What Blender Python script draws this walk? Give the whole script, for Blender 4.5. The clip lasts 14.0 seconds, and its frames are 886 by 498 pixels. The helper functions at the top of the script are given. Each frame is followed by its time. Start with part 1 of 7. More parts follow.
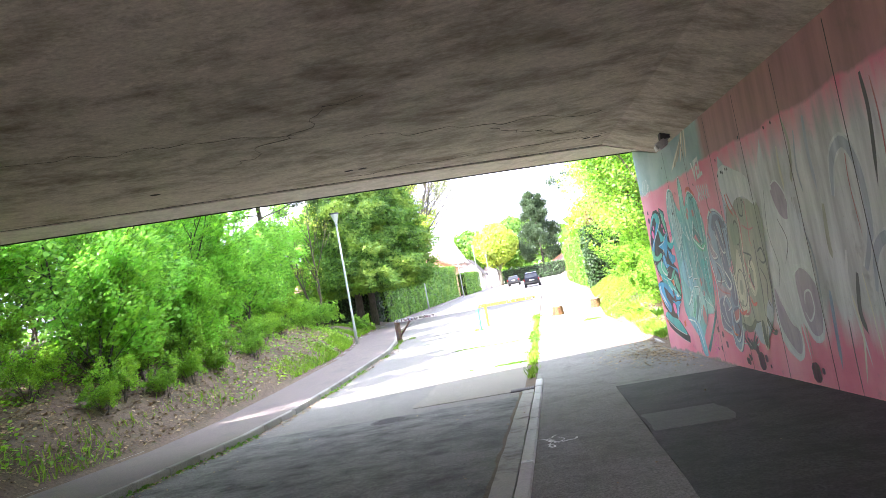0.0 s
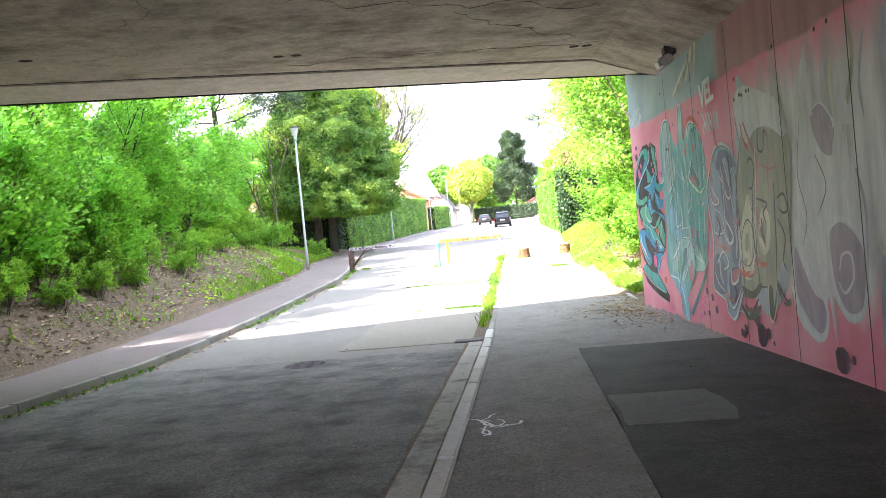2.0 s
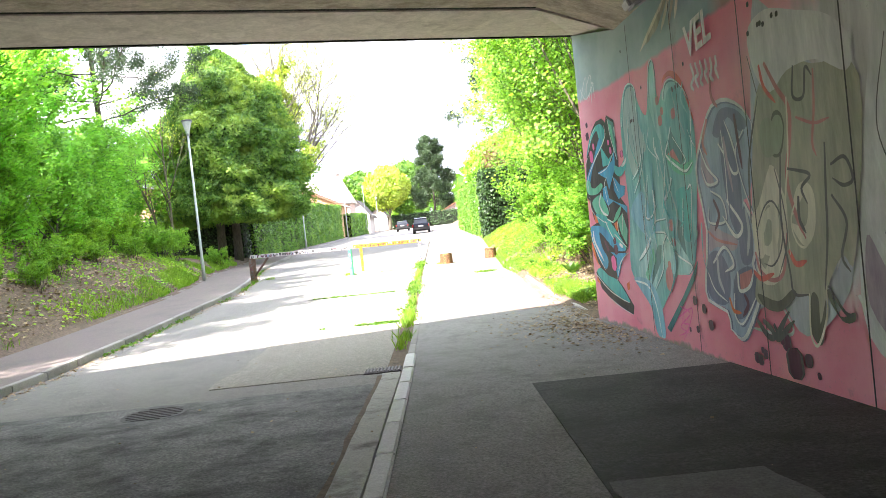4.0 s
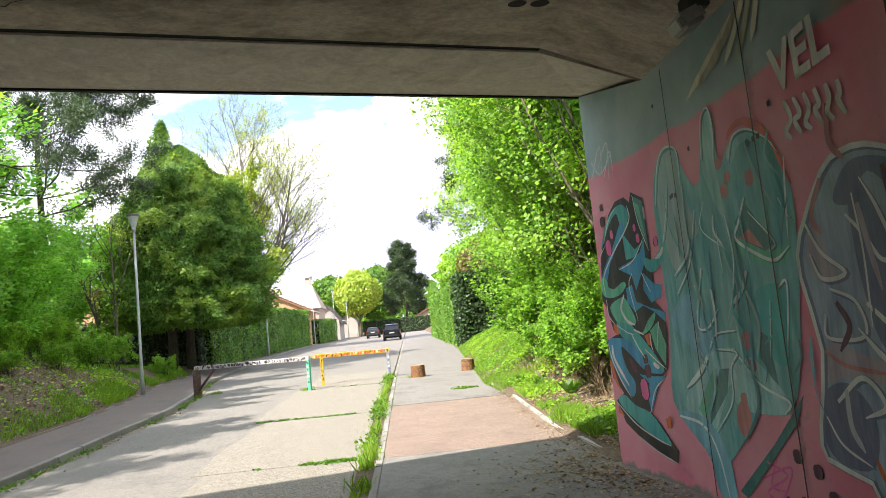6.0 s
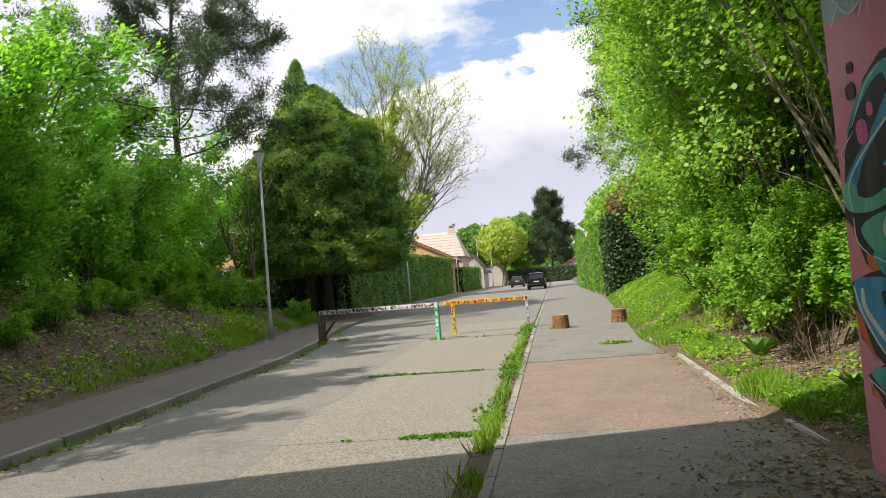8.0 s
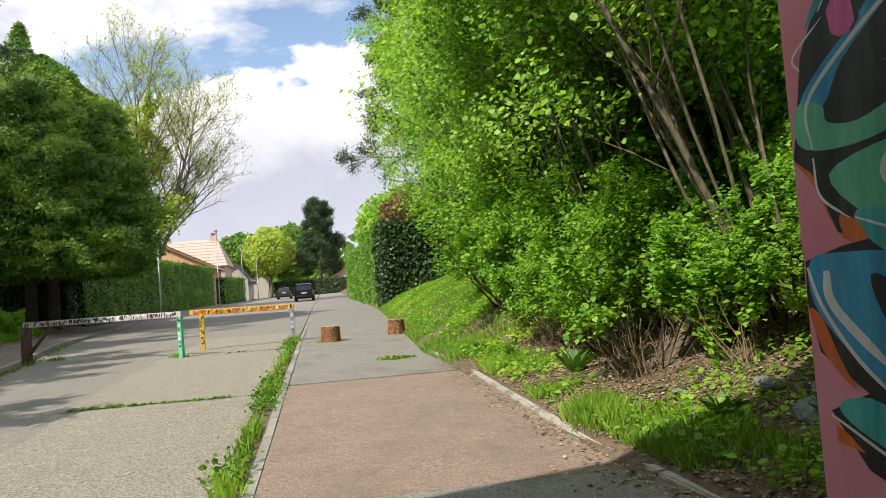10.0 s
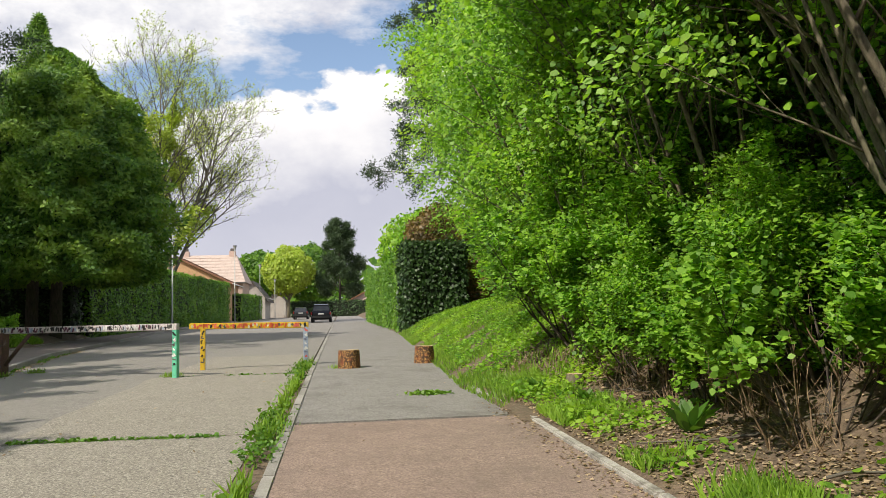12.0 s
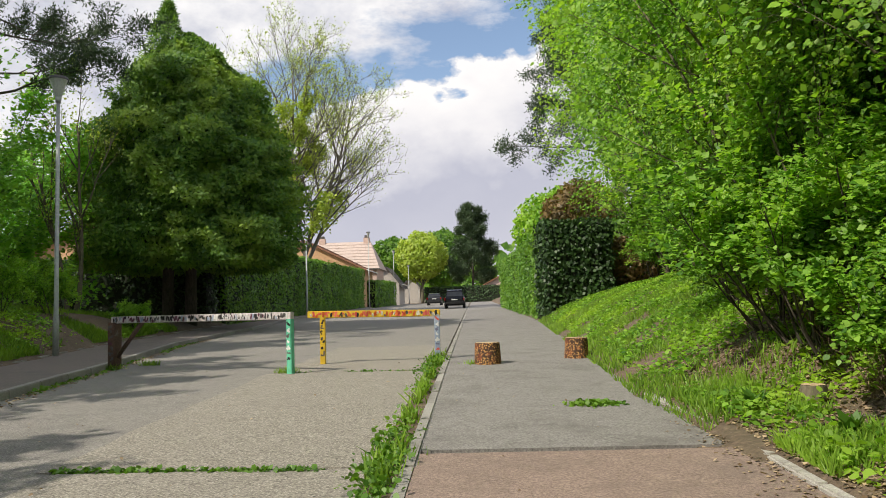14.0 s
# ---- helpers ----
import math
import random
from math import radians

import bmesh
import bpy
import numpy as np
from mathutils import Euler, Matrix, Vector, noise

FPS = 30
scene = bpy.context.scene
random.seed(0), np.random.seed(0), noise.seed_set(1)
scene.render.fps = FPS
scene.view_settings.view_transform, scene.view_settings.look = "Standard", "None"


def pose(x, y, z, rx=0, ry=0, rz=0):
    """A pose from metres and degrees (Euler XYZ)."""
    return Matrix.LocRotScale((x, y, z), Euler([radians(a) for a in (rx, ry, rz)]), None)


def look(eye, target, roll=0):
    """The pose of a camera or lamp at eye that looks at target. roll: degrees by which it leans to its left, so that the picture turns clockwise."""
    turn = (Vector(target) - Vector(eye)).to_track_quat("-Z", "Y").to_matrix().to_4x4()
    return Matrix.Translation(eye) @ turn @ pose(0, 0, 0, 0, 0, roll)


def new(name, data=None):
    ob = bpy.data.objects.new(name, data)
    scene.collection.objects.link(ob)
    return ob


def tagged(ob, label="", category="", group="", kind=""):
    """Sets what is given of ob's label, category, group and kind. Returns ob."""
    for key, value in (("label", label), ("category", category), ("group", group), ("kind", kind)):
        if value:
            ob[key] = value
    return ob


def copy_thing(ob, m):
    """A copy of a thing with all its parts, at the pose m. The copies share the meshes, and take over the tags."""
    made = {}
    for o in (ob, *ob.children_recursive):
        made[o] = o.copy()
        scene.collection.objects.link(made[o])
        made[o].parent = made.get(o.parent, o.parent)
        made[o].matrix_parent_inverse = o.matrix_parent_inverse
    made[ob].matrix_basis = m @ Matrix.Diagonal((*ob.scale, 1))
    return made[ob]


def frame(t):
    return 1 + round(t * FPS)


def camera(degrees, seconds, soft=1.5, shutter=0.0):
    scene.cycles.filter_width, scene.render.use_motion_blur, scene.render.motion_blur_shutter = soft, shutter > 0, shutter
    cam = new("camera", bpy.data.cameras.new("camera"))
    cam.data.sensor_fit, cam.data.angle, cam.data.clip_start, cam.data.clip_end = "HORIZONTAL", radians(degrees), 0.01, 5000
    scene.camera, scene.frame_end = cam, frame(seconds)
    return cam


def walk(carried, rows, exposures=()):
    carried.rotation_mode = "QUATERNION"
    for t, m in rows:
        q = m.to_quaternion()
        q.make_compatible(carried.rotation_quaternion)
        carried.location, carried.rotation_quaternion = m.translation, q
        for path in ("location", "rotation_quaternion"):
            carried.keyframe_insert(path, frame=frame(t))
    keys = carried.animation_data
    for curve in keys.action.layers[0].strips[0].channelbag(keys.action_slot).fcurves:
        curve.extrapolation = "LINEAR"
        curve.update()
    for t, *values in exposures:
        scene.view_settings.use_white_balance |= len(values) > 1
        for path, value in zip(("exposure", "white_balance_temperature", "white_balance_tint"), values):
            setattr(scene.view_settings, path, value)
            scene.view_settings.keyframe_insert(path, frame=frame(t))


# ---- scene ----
cam = camera(60.2, 14.0, soft=0.8)
PATH = [
    (0, (0.78, -17.477, 2.056), (0.529, -15.497, 2.177), -10.5),
    (0.5, (0.828, -16.844, 1.984), (0.534, -14.871, 1.847), -10.0),
    (1, (0.873, -16.266, 1.959), (0.598, -14.303, 1.688), -8.3),
    (1.5, (0.947, -15.631, 1.925), (0.714, -13.652, 1.76), -5.9),
    (2, (0.909, -14.989, 1.901), (0.704, -13.001, 1.843), -5.4),
    (2.2, (0.902, -14.739, 1.869), (0.689, -12.751, 1.812), -6.1),
    (4.3, (0.739, -11.556, 1.706), (0.791, -9.557, 1.652), -6.8),
    (4.5, (0.718, -11.279, 1.729), (0.801, -9.28, 1.741), -7.6),
    (5, (0.691, -10.581, 1.759), (0.821, -8.59, 1.894), -8.1),
    (5.5, (0.789, -9.829, 1.754), (0.933, -7.843, 1.936), -7.0),
    (6, (0.805, -9.134, 1.764), (0.913, -7.148, 1.975), -5.6),
    (6.5, (0.887, -8.411, 1.739), (0.915, -6.422, 1.94), -3.7),
    (7, (0.943, -7.727, 1.678), (0.773, -5.738, 1.793), -4.2),
    (7.2, (0.961, -7.424, 1.658), (0.665, -5.448, 1.752), -4.9),
    (9.3, (0.876, -4.364, 1.476), (0.787, -2.372, 1.63), -2.2),
    (9.5, (0.882, -4.087, 1.445), (0.912, -2.092, 1.585), -2.5),
    (10, (0.868, -3.374, 1.449), (1.183, -1.402, 1.553), -4.3),
    (10.5, (0.851, -2.706, 1.374), (1.292, -0.756, 1.435), -4.9),
    (11, (0.792, -2.077, 1.372), (1.097, -0.103, 1.471), -3.1),
    (11.5, (0.806, -1.493, 1.384), (1.063, 0.485, 1.526), -2.2),
    (12, (0.813, -0.911, 1.364), (1.08, 1.063, 1.545), -1.4),
    (12.5, (0.8, -0.284, 1.384), (1.06, 1.684, 1.627), -0.7),
    (13, (0.797, 0.392, 1.391), (0.989, 2.37, 1.617), -0.7),
    (13.5, (0.752, 0.968, 1.414), (0.811, 2.959, 1.592), -1.3),
    (14, (0.762, 1.614, 1.398), (0.685, 3.607, 1.55), -1.6),
]
# ---- light ----
EXPOSURES = [(t, s, k, 10 + max(0, 6850 - k) / 65) for t, s, k in ((0.0, 3.0, 5950), (2.2, 2.88, 6050), (4.3, 2.42, 6350), (5.0, 1.85, 6480), (5.8, 1.45, 6520), (6.5, 1.12, 6580), (7.2, 0.75, 6680), (9.3, 0.4, 6760), (10.5, 0.53, 6780), (11.1, 0.4, 6780), (12.0, 0.27, 6780), (14.0, 0.17, 6760))]
walk(cam, [(t, look(e, g, r)) for t, e, g, r in PATH], EXPOSURES)

SUN_EL, SUN_HEADING = radians(45), radians(40)   # light travels towards +x, turned 40 degrees to +y
sun_to = Vector((-math.cos(SUN_HEADING) * math.cos(SUN_EL), -math.sin(SUN_HEADING) * math.cos(SUN_EL), math.sin(SUN_EL)))
sun = new("sun", bpy.data.lights.new("sun", "SUN"))
sun.data.energy, sun.data.angle, sun.data.color = 4.1, radians(0.6), (1.0, 0.94, 0.83)
sun.matrix_world = look(sun_to * 50, (0, 0, 0))

world = bpy.data.worlds.new("sky")
scene.world = world
world.use_nodes = True
wn, wl = world.node_tree.nodes, world.node_tree.links
wn.clear()
w_out, w_bg = wn.new("ShaderNodeOutputWorld"), wn.new("ShaderNodeBackground")
w_sky = wn.new("ShaderNodeTexSky")
w_sky.sky_type, w_sky.sun_disc = "NISHITA", False
w_sky.sun_elevation, w_sky.sun_rotation = SUN_EL, math.atan2(sun_to.x, sun_to.y)
w_dir = wn.new("ShaderNodeTexCoord").outputs["Generated"]


def wmath(op, a, b=0.0, c=0.0, clamp=False):
    k = wn.new("ShaderNodeMath")
    k.operation, k.use_clamp = op, clamp
    for i, v in enumerate((a, b, c)):
        if isinstance(v, (int, float)):
            k.inputs[i].default_value = v
        else:
            wl.new(v, k.inputs[i])
    return k.outputs[0]


def wnoise(scale, detail, rough, stretch=(1, 1, 1.6)):
    k, mp = wn.new("ShaderNodeTexNoise"), wn.new("ShaderNodeMapping")
    mp.inputs["Location"].default_value, mp.inputs["Scale"].default_value = (0.35, 0.0, 0.62), stretch
    k.inputs["Scale"].default_value, k.inputs["Detail"].default_value, k.inputs["Roughness"].default_value = scale, detail, rough
    wl.new(w_dir, mp.inputs["Vector"])
    wl.new(mp.outputs["Vector"], k.inputs["Vector"])
    return k.outputs["Fac"]


def wramp(fac, *stops):
    k = wn.new("ShaderNodeValToRGB")
    e = k.color_ramp.elements
    while len(e) < len(stops):
        e.new(0.5)
    for q, (at, col) in zip(e, stops):
        q.position, q.color = at, (*col, 1)
    wl.new(fac, k.inputs["Fac"])
    return k.outputs["Color"]


def wmix(fac, a, b):
    k = wn.new("ShaderNodeMixRGB")
    for s, v in (("Fac", fac), ("Color1", a), ("Color2", b)):
        wl.new(v, k.inputs[s])
    return k.outputs["Color"]


# a bank of cumulus low over the road, a blue gap, broken cloud above; scattered cloud all round
w_xyz = wn.new("ShaderNodeSeparateXYZ")
wl.new(w_dir, w_xyz.inputs[0])
w_el = wmath("ARCSINE", w_xyz.outputs["Z"])
w_az = wmath("ARCTAN2", w_xyz.outputs["X"], w_xyz.outputs["Y"])
w_side = wmath("MINIMUM", wmath("MAXIMUM", w_az, -0.45), 0.45)
puff = wmath("ADD", wmath("MULTIPLY_ADD", wnoise(9, 9, 0.55), 0.15, -0.075), wmath("MULTIPLY_ADD", wnoise(26, 6, 0.5), 0.05, -0.025))
wisp = wmath("MULTIPLY_ADD", wnoise(5, 9, 0.6, (1, 1, 2.4)), 0.5, -0.25)
bank_top = wmath("ADD", wmath("MULTIPLY_ADD", w_side, 0.2, 0.3), puff)
under = wmath("SUBTRACT", bank_top, w_el)
bank = wmath("MULTIPLY_ADD", under, 90.0, 0.5, True)
deck_low = wmath("ADD", wmath("MULTIPLY_ADD", w_side, 0.5, 0.39), wisp)
high = wmath("MULTIPLY", wmath("MULTIPLY_ADD", wmath("SUBTRACT", w_el, deck_low), 14.0, 0.5, True), 0.95)
front = wmath("MAXIMUM", bank, high)
around = wramp(wnoise(3.1, 9, 0.52), (0.415, (0, 0, 0)), (0.495, (1, 1, 1)))
w_far = wmath("MULTIPLY_ADD", wmath("ABSOLUTE", w_az), 4.0, -2.6, True)
bank_col = wramp(wmath("MULTIPLY_ADD", under, 3.4, 0.0, True), (0.0, (6.1, 6.1, 6.15)), (0.2, (5.3, 5.35, 5.6)), (0.46, (3.2, 3.35, 4.05)), (1.0, (3.9, 4.0, 4.6)))
high_col = wramp(wnoise(7, 7, 0.6), (0.36, (3.2, 3.4, 4.1)), (0.62, (6.0, 6.05, 6.15)))
cloud_col = wmix(wmath("MULTIPLY", bank, wmath("SUBTRACT", 1.0, w_far)), high_col, bank_col)
cover = wmix(w_far, front, around)
wl.new(wmix(cover, w_sky.outputs["Color"], cloud_col), w_bg.inputs["Color"])
w_bg.inputs["Strength"].default_value = 0.15
wl.new(w_bg.outputs["Background"], w_out.inputs["Surface"])


# ---- materials ----
def nodes_of(name):
    m = bpy.data.materials.new(name)
    m.use_nodes = True
    n = m.node_tree.nodes
    return m, n, m.node_tree.links, n["Principled BSDF"]


def noise_node(n, l, coord, scale, detail=5, rough=0.6, stretch=None):
    t = n.new("ShaderNodeTexNoise")
    t.inputs["Scale"].default_value, t.inputs["Detail"].default_value, t.inputs["Roughness"].default_value = scale, detail, rough
    if stretch:
        mp = n.new("ShaderNodeMapping")
        mp.inputs["Scale"].default_value = stretch
        l.new(coord, mp.inputs["Vector"])
        coord = mp.outputs["Vector"]
    l.new(coord, t.inputs["Vector"])
    return t.outputs["Fac"]


def ramp(n, l, fac, a, b, ca=(0, 0, 0), cb=(1, 1, 1)):
    r = n.new("ShaderNodeValToRGB")
    e = r.color_ramp.elements
    e[0].position, e[1].position, e[0].color, e[1].color = a, b, (*ca, 1), (*cb, 1)
    l.new(fac, r.inputs["Fac"])
    return r.outputs["Color"]


def mix(n, l, fac, a, b, kind="MIX"):
    x = n.new("ShaderNodeMixRGB")
    x.blend_type = kind
    for s, v in (("Fac", fac), ("Color1", a), ("Color2", b)):
        if isinstance(v, (tuple, float, int)):
            x.inputs[s].default_value = (*v, 1) if isinstance(v, tuple) else v
        else:
            l.new(v, x.inputs[s])
    return x.outputs["Color"]


def surface(name, dark, light, stain, fine=90, coarse=1.3, rough=0.85, bump=0.4, dist=0.004, stain_at=(0.52, 0.68), stretch=None, metal=0.0, speck=None, island=0.0):
    """Grain, broad stains and relief over two tones."""
    m, n, l, p = nodes_of(name)
    co = n.new("ShaderNodeTexCoord").outputs["Object"]
    f1 = noise_node(n, l, co, fine, 4, 0.7, stretch)
    f2 = noise_node(n, l, co, coarse, 10, 0.72, stretch)
    c = mix(n, l, ramp(n, l, f1, 0.3, 0.7), dark, light)
    c = mix(n, l, ramp(n, l, f2, *stain_at), c, stain)
    f3 = noise_node(n, l, co, fine * 0.17, 9, 0.8, stretch)
    f3.node.inputs["Distortion"].default_value = 1.2
    c = mix(n, l, 1.0, c, ramp(n, l, f3, 0.3, 0.7, (0.72, 0.715, 0.71), (1.2, 1.2, 1.2)), "MULTIPLY")
    if speck:
        v = n.new("ShaderNodeTexVoronoi")
        v.inputs["Scale"].default_value = speck[0]
        l.new(co, v.inputs["Vector"])
        c = mix(n, l, ramp(n, l, v.outputs["Distance"], 0.12, 0.3, (0.75, 0.75, 0.75), (0, 0, 0)), c, speck[1])
    if island:
        o = n.new("ShaderNodeObjectInfo")
        c = mix(n, l, island, c, ramp(n, l, o.outputs["Random"], 0.0, 1.0, tuple(v * 0.5 for v in dark), tuple(min(1, v * 1.4) for v in light)))
    l.new(c, p.inputs["Base Color"])
    p.inputs["Roughness"].default_value, p.inputs["Metallic"].default_value = rough, metal
    b = n.new("ShaderNodeBump")
    b.inputs["Strength"].default_value, b.inputs["Distance"].default_value = bump, dist
    h = mix(n, l, 0.4, f1, f3)
    l.new(h, b.inputs["Height"])
    l.new(b.outputs["Normal"], p.inputs["Normal"])
    return m


def foliage(name, dark, light, tip=None, glow=0.35, rough=0.5):
    """Leaves: each its own tone, some light let through."""
    m, n, l, p = nodes_of(name)
    g = n.new("ShaderNodeNewGeometry")
    o = n.new("ShaderNodeTexCoord").outputs["Object"]
    big = noise_node(n, l, o, 0.55, 3)
    c = mix(n, l, ramp(n, l, g.outputs["Random Per Island"], 0.0, 1.0), dark, light)
    if tip:
        c = mix(n, l, ramp(n, l, big, 0.48, 0.66), c, tip)
    l.new(c, p.inputs["Base Color"])
    p.inputs["Roughness"].default_value = rough
    t = n.new("ShaderNodeBsdfTranslucent")
    l.new(mix(n, l, 1.0, c, (1.25, 1.3, 0.5), "MULTIPLY"), t.inputs["Color"])
    s = n.new("ShaderNodeMixShader")
    s.inputs["Fac"].default_value = glow
    l.new(p.outputs["BSDF"], s.inputs[1])
    l.new(t.outputs["BSDF"], s.inputs[2])
    l.new(s.outputs["Shader"], n["Material Output"].inputs["Surface"])
    return m


def plain(name, col, rough=0.5, metal=0.0, wear=0.25, scale=14):
    return surface(name, tuple(v * 0.9 for v in col), col, tuple(v * (1 - wear) for v in col), 60, scale, rough, 0.12, 0.002, (0.5, 0.75), None, metal)


M = {}
M["asphalt"] = surface("asphalt", (0.08, 0.076, 0.07), (0.36, 0.34, 0.305), (0.13, 0.126, 0.118), 50, 0.7, 0.9, 1.0, 0.01, (0.5, 0.8), None, 0, (48, (0.44, 0.42, 0.39)))
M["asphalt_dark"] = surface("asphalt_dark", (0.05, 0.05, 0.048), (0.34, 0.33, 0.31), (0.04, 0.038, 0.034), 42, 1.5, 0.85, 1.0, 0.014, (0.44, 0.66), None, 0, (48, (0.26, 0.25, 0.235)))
M["slab"] = surface("slab", (0.07, 0.064, 0.053), (0.45, 0.415, 0.35), (0.19, 0.178, 0.155), 42, 0.9, 0.9, 1.0, 0.014, (0.55, 0.85), None, 0, (36, (0.58, 0.55, 0.48)))
M["path_grey"] = surface("path_grey", (0.1, 0.096, 0.09), (0.36, 0.343, 0.32), (0.12, 0.11, 0.1), 48, 1.6, 0.88, 0.8, 0.008, (0.48, 0.78), None, 0, (120, (0.36, 0.34, 0.32)))
M["path_red"] = surface("path_red", (0.12, 0.085, 0.07), (0.41, 0.305, 0.25), (0.17, 0.13, 0.108), 48, 1.5, 0.9, 0.8, 0.008, (0.47, 0.76), None, 0, (130, (0.45, 0.37, 0.31)))
M["path_dark"] = surface("path_dark", (0.022, 0.022, 0.02), (0.11, 0.108, 0.1), (0.036, 0.035, 0.032), 42, 1.7, 0.75, 0.9, 0.008, (0.45, 0.65))
M["path_dark"].node_tree.nodes["Principled BSDF"].inputs["Specular IOR Level"].default_value = 0.2
M["patch"] = surface("patch", (0.08, 0.078, 0.074), (0.18, 0.176, 0.166), (0.08, 0.077, 0.073), 60, 2, 0.85, 0.3, 0.003)
M["sidewalk"] = surface("sidewalk", (0.13, 0.108, 0.098), (0.245, 0.2, 0.182), (0.14, 0.125, 0.115), 140, 1.0, 0.9, 0.5, 0.004)
M["kerb"] = surface("kerb", (0.2, 0.19, 0.17), (0.37, 0.355, 0.325), (0.14, 0.13, 0.1), 70, 2.6, 0.88, 0.6, 0.006, (0.5, 0.8), None, 0, None, 0.25)
M["kerb_pale"] = surface("kerb_pale", (0.52, 0.52, 0.5), (0.8, 0.79, 0.76), (0.24, 0.22, 0.18), 70, 2.6, 0.88, 0.6, 0.006, (0.56, 0.85), None, 0, None, 0.2)
M["gutter"] = surface("gutter", (0.3, 0.29, 0.26), (0.55, 0.53, 0.48), (0.13, 0.12, 0.1), 80, 2.2, 0.88, 0.5, 0.005)
M["concrete"] = surface("concrete", (0.44, 0.39, 0.3), (0.66, 0.6, 0.475), (0.2, 0.165, 0.11), 16, 0.8, 0.85, 0.45, 0.008, (0.45, 0.66), (1, 1.5, 1))
M["edge_concrete"] = surface("edge_concrete", (0.58, 0.54, 0.45), (0.7, 0.655, 0.56), (0.45, 0.41, 0.33), 20, 1.4, 0.85, 0.25, 0.004)
M["soil"] = surface("soil", (0.07, 0.05, 0.034), (0.23, 0.168, 0.115), (0.11, 0.09, 0.055), 18, 0.9, 0.95, 1.0, 0.03, (0.5, 0.66))
M["bark"] = surface("bark", (0.06, 0.05, 0.035), (0.24, 0.205, 0.14), (0.1, 0.11, 0.055), 22, 3, 0.9, 0.9, 0.015, (0.5, 0.7), (1, 1, 0.25))
M["bark_dark"] = surface("bark_dark", (0.035, 0.028, 0.022), (0.12, 0.1, 0.08), (0.06, 0.07, 0.04), 20, 3, 0.9, 0.9, 0.015, (0.5, 0.7), (1, 1, 0.25))
M["twig"] = surface("twig", (0.07, 0.062, 0.05), (0.17, 0.155, 0.125), (0.09, 0.09, 0.06), 25, 3, 0.9, 0.4, 0.004)
M["leaf_fresh"] = foliage("leaf_fresh", (0.07, 0.2, 0.024), (0.34, 0.6, 0.075), (0.38, 0.58, 0.065), 0.5)
M["leaf_maple"] = foliage("leaf_maple", (0.1, 0.29, 0.035), (0.34, 0.62, 0.08), (0.28, 0.6, 0.09), 0.55)
M["leaf_mid"] = foliage("leaf_mid", (0.055, 0.15, 0.018), (0.14, 0.3, 0.032), (0.18, 0.33, 0.038), 0.4)
M["leaf_yellow"] = foliage("leaf_yellow", (0.28, 0.38, 0.05), (0.5, 0.6, 0.12), (0.4, 0.52, 0.08), 0.45)
# dark laurel tone; on the hedge under the conifer it stands in for shade
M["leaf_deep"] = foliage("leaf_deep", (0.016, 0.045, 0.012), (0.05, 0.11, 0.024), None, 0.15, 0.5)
M["leaf_red"] = foliage("leaf_red", (0.1, 0.075, 0.025), (0.27, 0.18, 0.07), None, 0.3)
M["hedge"] = foliage("hedge", (0.07, 0.18, 0.026), (0.17, 0.35, 0.05), (0.21, 0.38, 0.055), 0.35)
M["thuja"] = foliage("thuja", (0.06, 0.15, 0.03), (0.2, 0.36, 0.06), (0.27, 0.4, 0.055), 0.4, 0.6)
M["needle"] = foliage("needle", (0.025, 0.055, 0.022), (0.075, 0.125, 0.05), None, 0.2, 0.5)
M["grass"] = foliage("grass", (0.1, 0.22, 0.022), (0.27, 0.44, 0.05), (0.25, 0.42, 0.045), 0.4)
M["litter"] = foliage("litter", (0.14, 0.09, 0.05), (0.5, 0.38, 0.24), None, 0.1, 0.8)
# near-black tone: puts the shade deep in foliage and in the deck joint into colour
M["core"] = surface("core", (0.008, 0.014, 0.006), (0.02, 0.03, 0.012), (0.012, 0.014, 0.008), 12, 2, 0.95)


# ---- building helpers ----
def interp(rows, v):
    return float(np.interp(v, [r[0] for r in rows], [r[1] for r in rows]))


PROFILE = [(-300, 4.5), (-60, 1.6), (-17, 0.5), (-9, 0.2), (-3, 0.0), (0, 0.0), (4, 0.1), (8, 0.23), (14, 0.40), (72, 1.35), (300, 5.0), (900, 8.0)]
LEFT_KERB = [(-60, -5.7), (6, -5.55), (11.4, -5.6), (15.4, -6.1), (19, -6.8), (23, -7.6), (35, -8.6), (44, -9.8), (60, -10.1), (300, -15)]
PATH_EDGE = [(-60, 7.4), (-20, 4.8), (0, 3.25), (1.2, 3.1), (3.2, 2.93), (8.2, 2.87), (10.7, 2.7), (15.4, 2.85), (32, 3.45), (60, 3.5), (300, 3.4)]


def gz(y):
    return interp(PROFILE, y)


def left_kerb(y):
    return interp(LEFT_KERB, y)


def path_edge(y):
    return interp(PATH_EDGE, y)


def wall_x(y):
    """The face of the mural wall: a short splayed end, then straight back."""
    return 3.16 + 0.16 * -y if y > -1.6 else 3.416 + 0.058 * (-1.6 - y)


def rough_at(x, y, s=1.0):
    return noise.noise((x * s, y * s, 3.7))


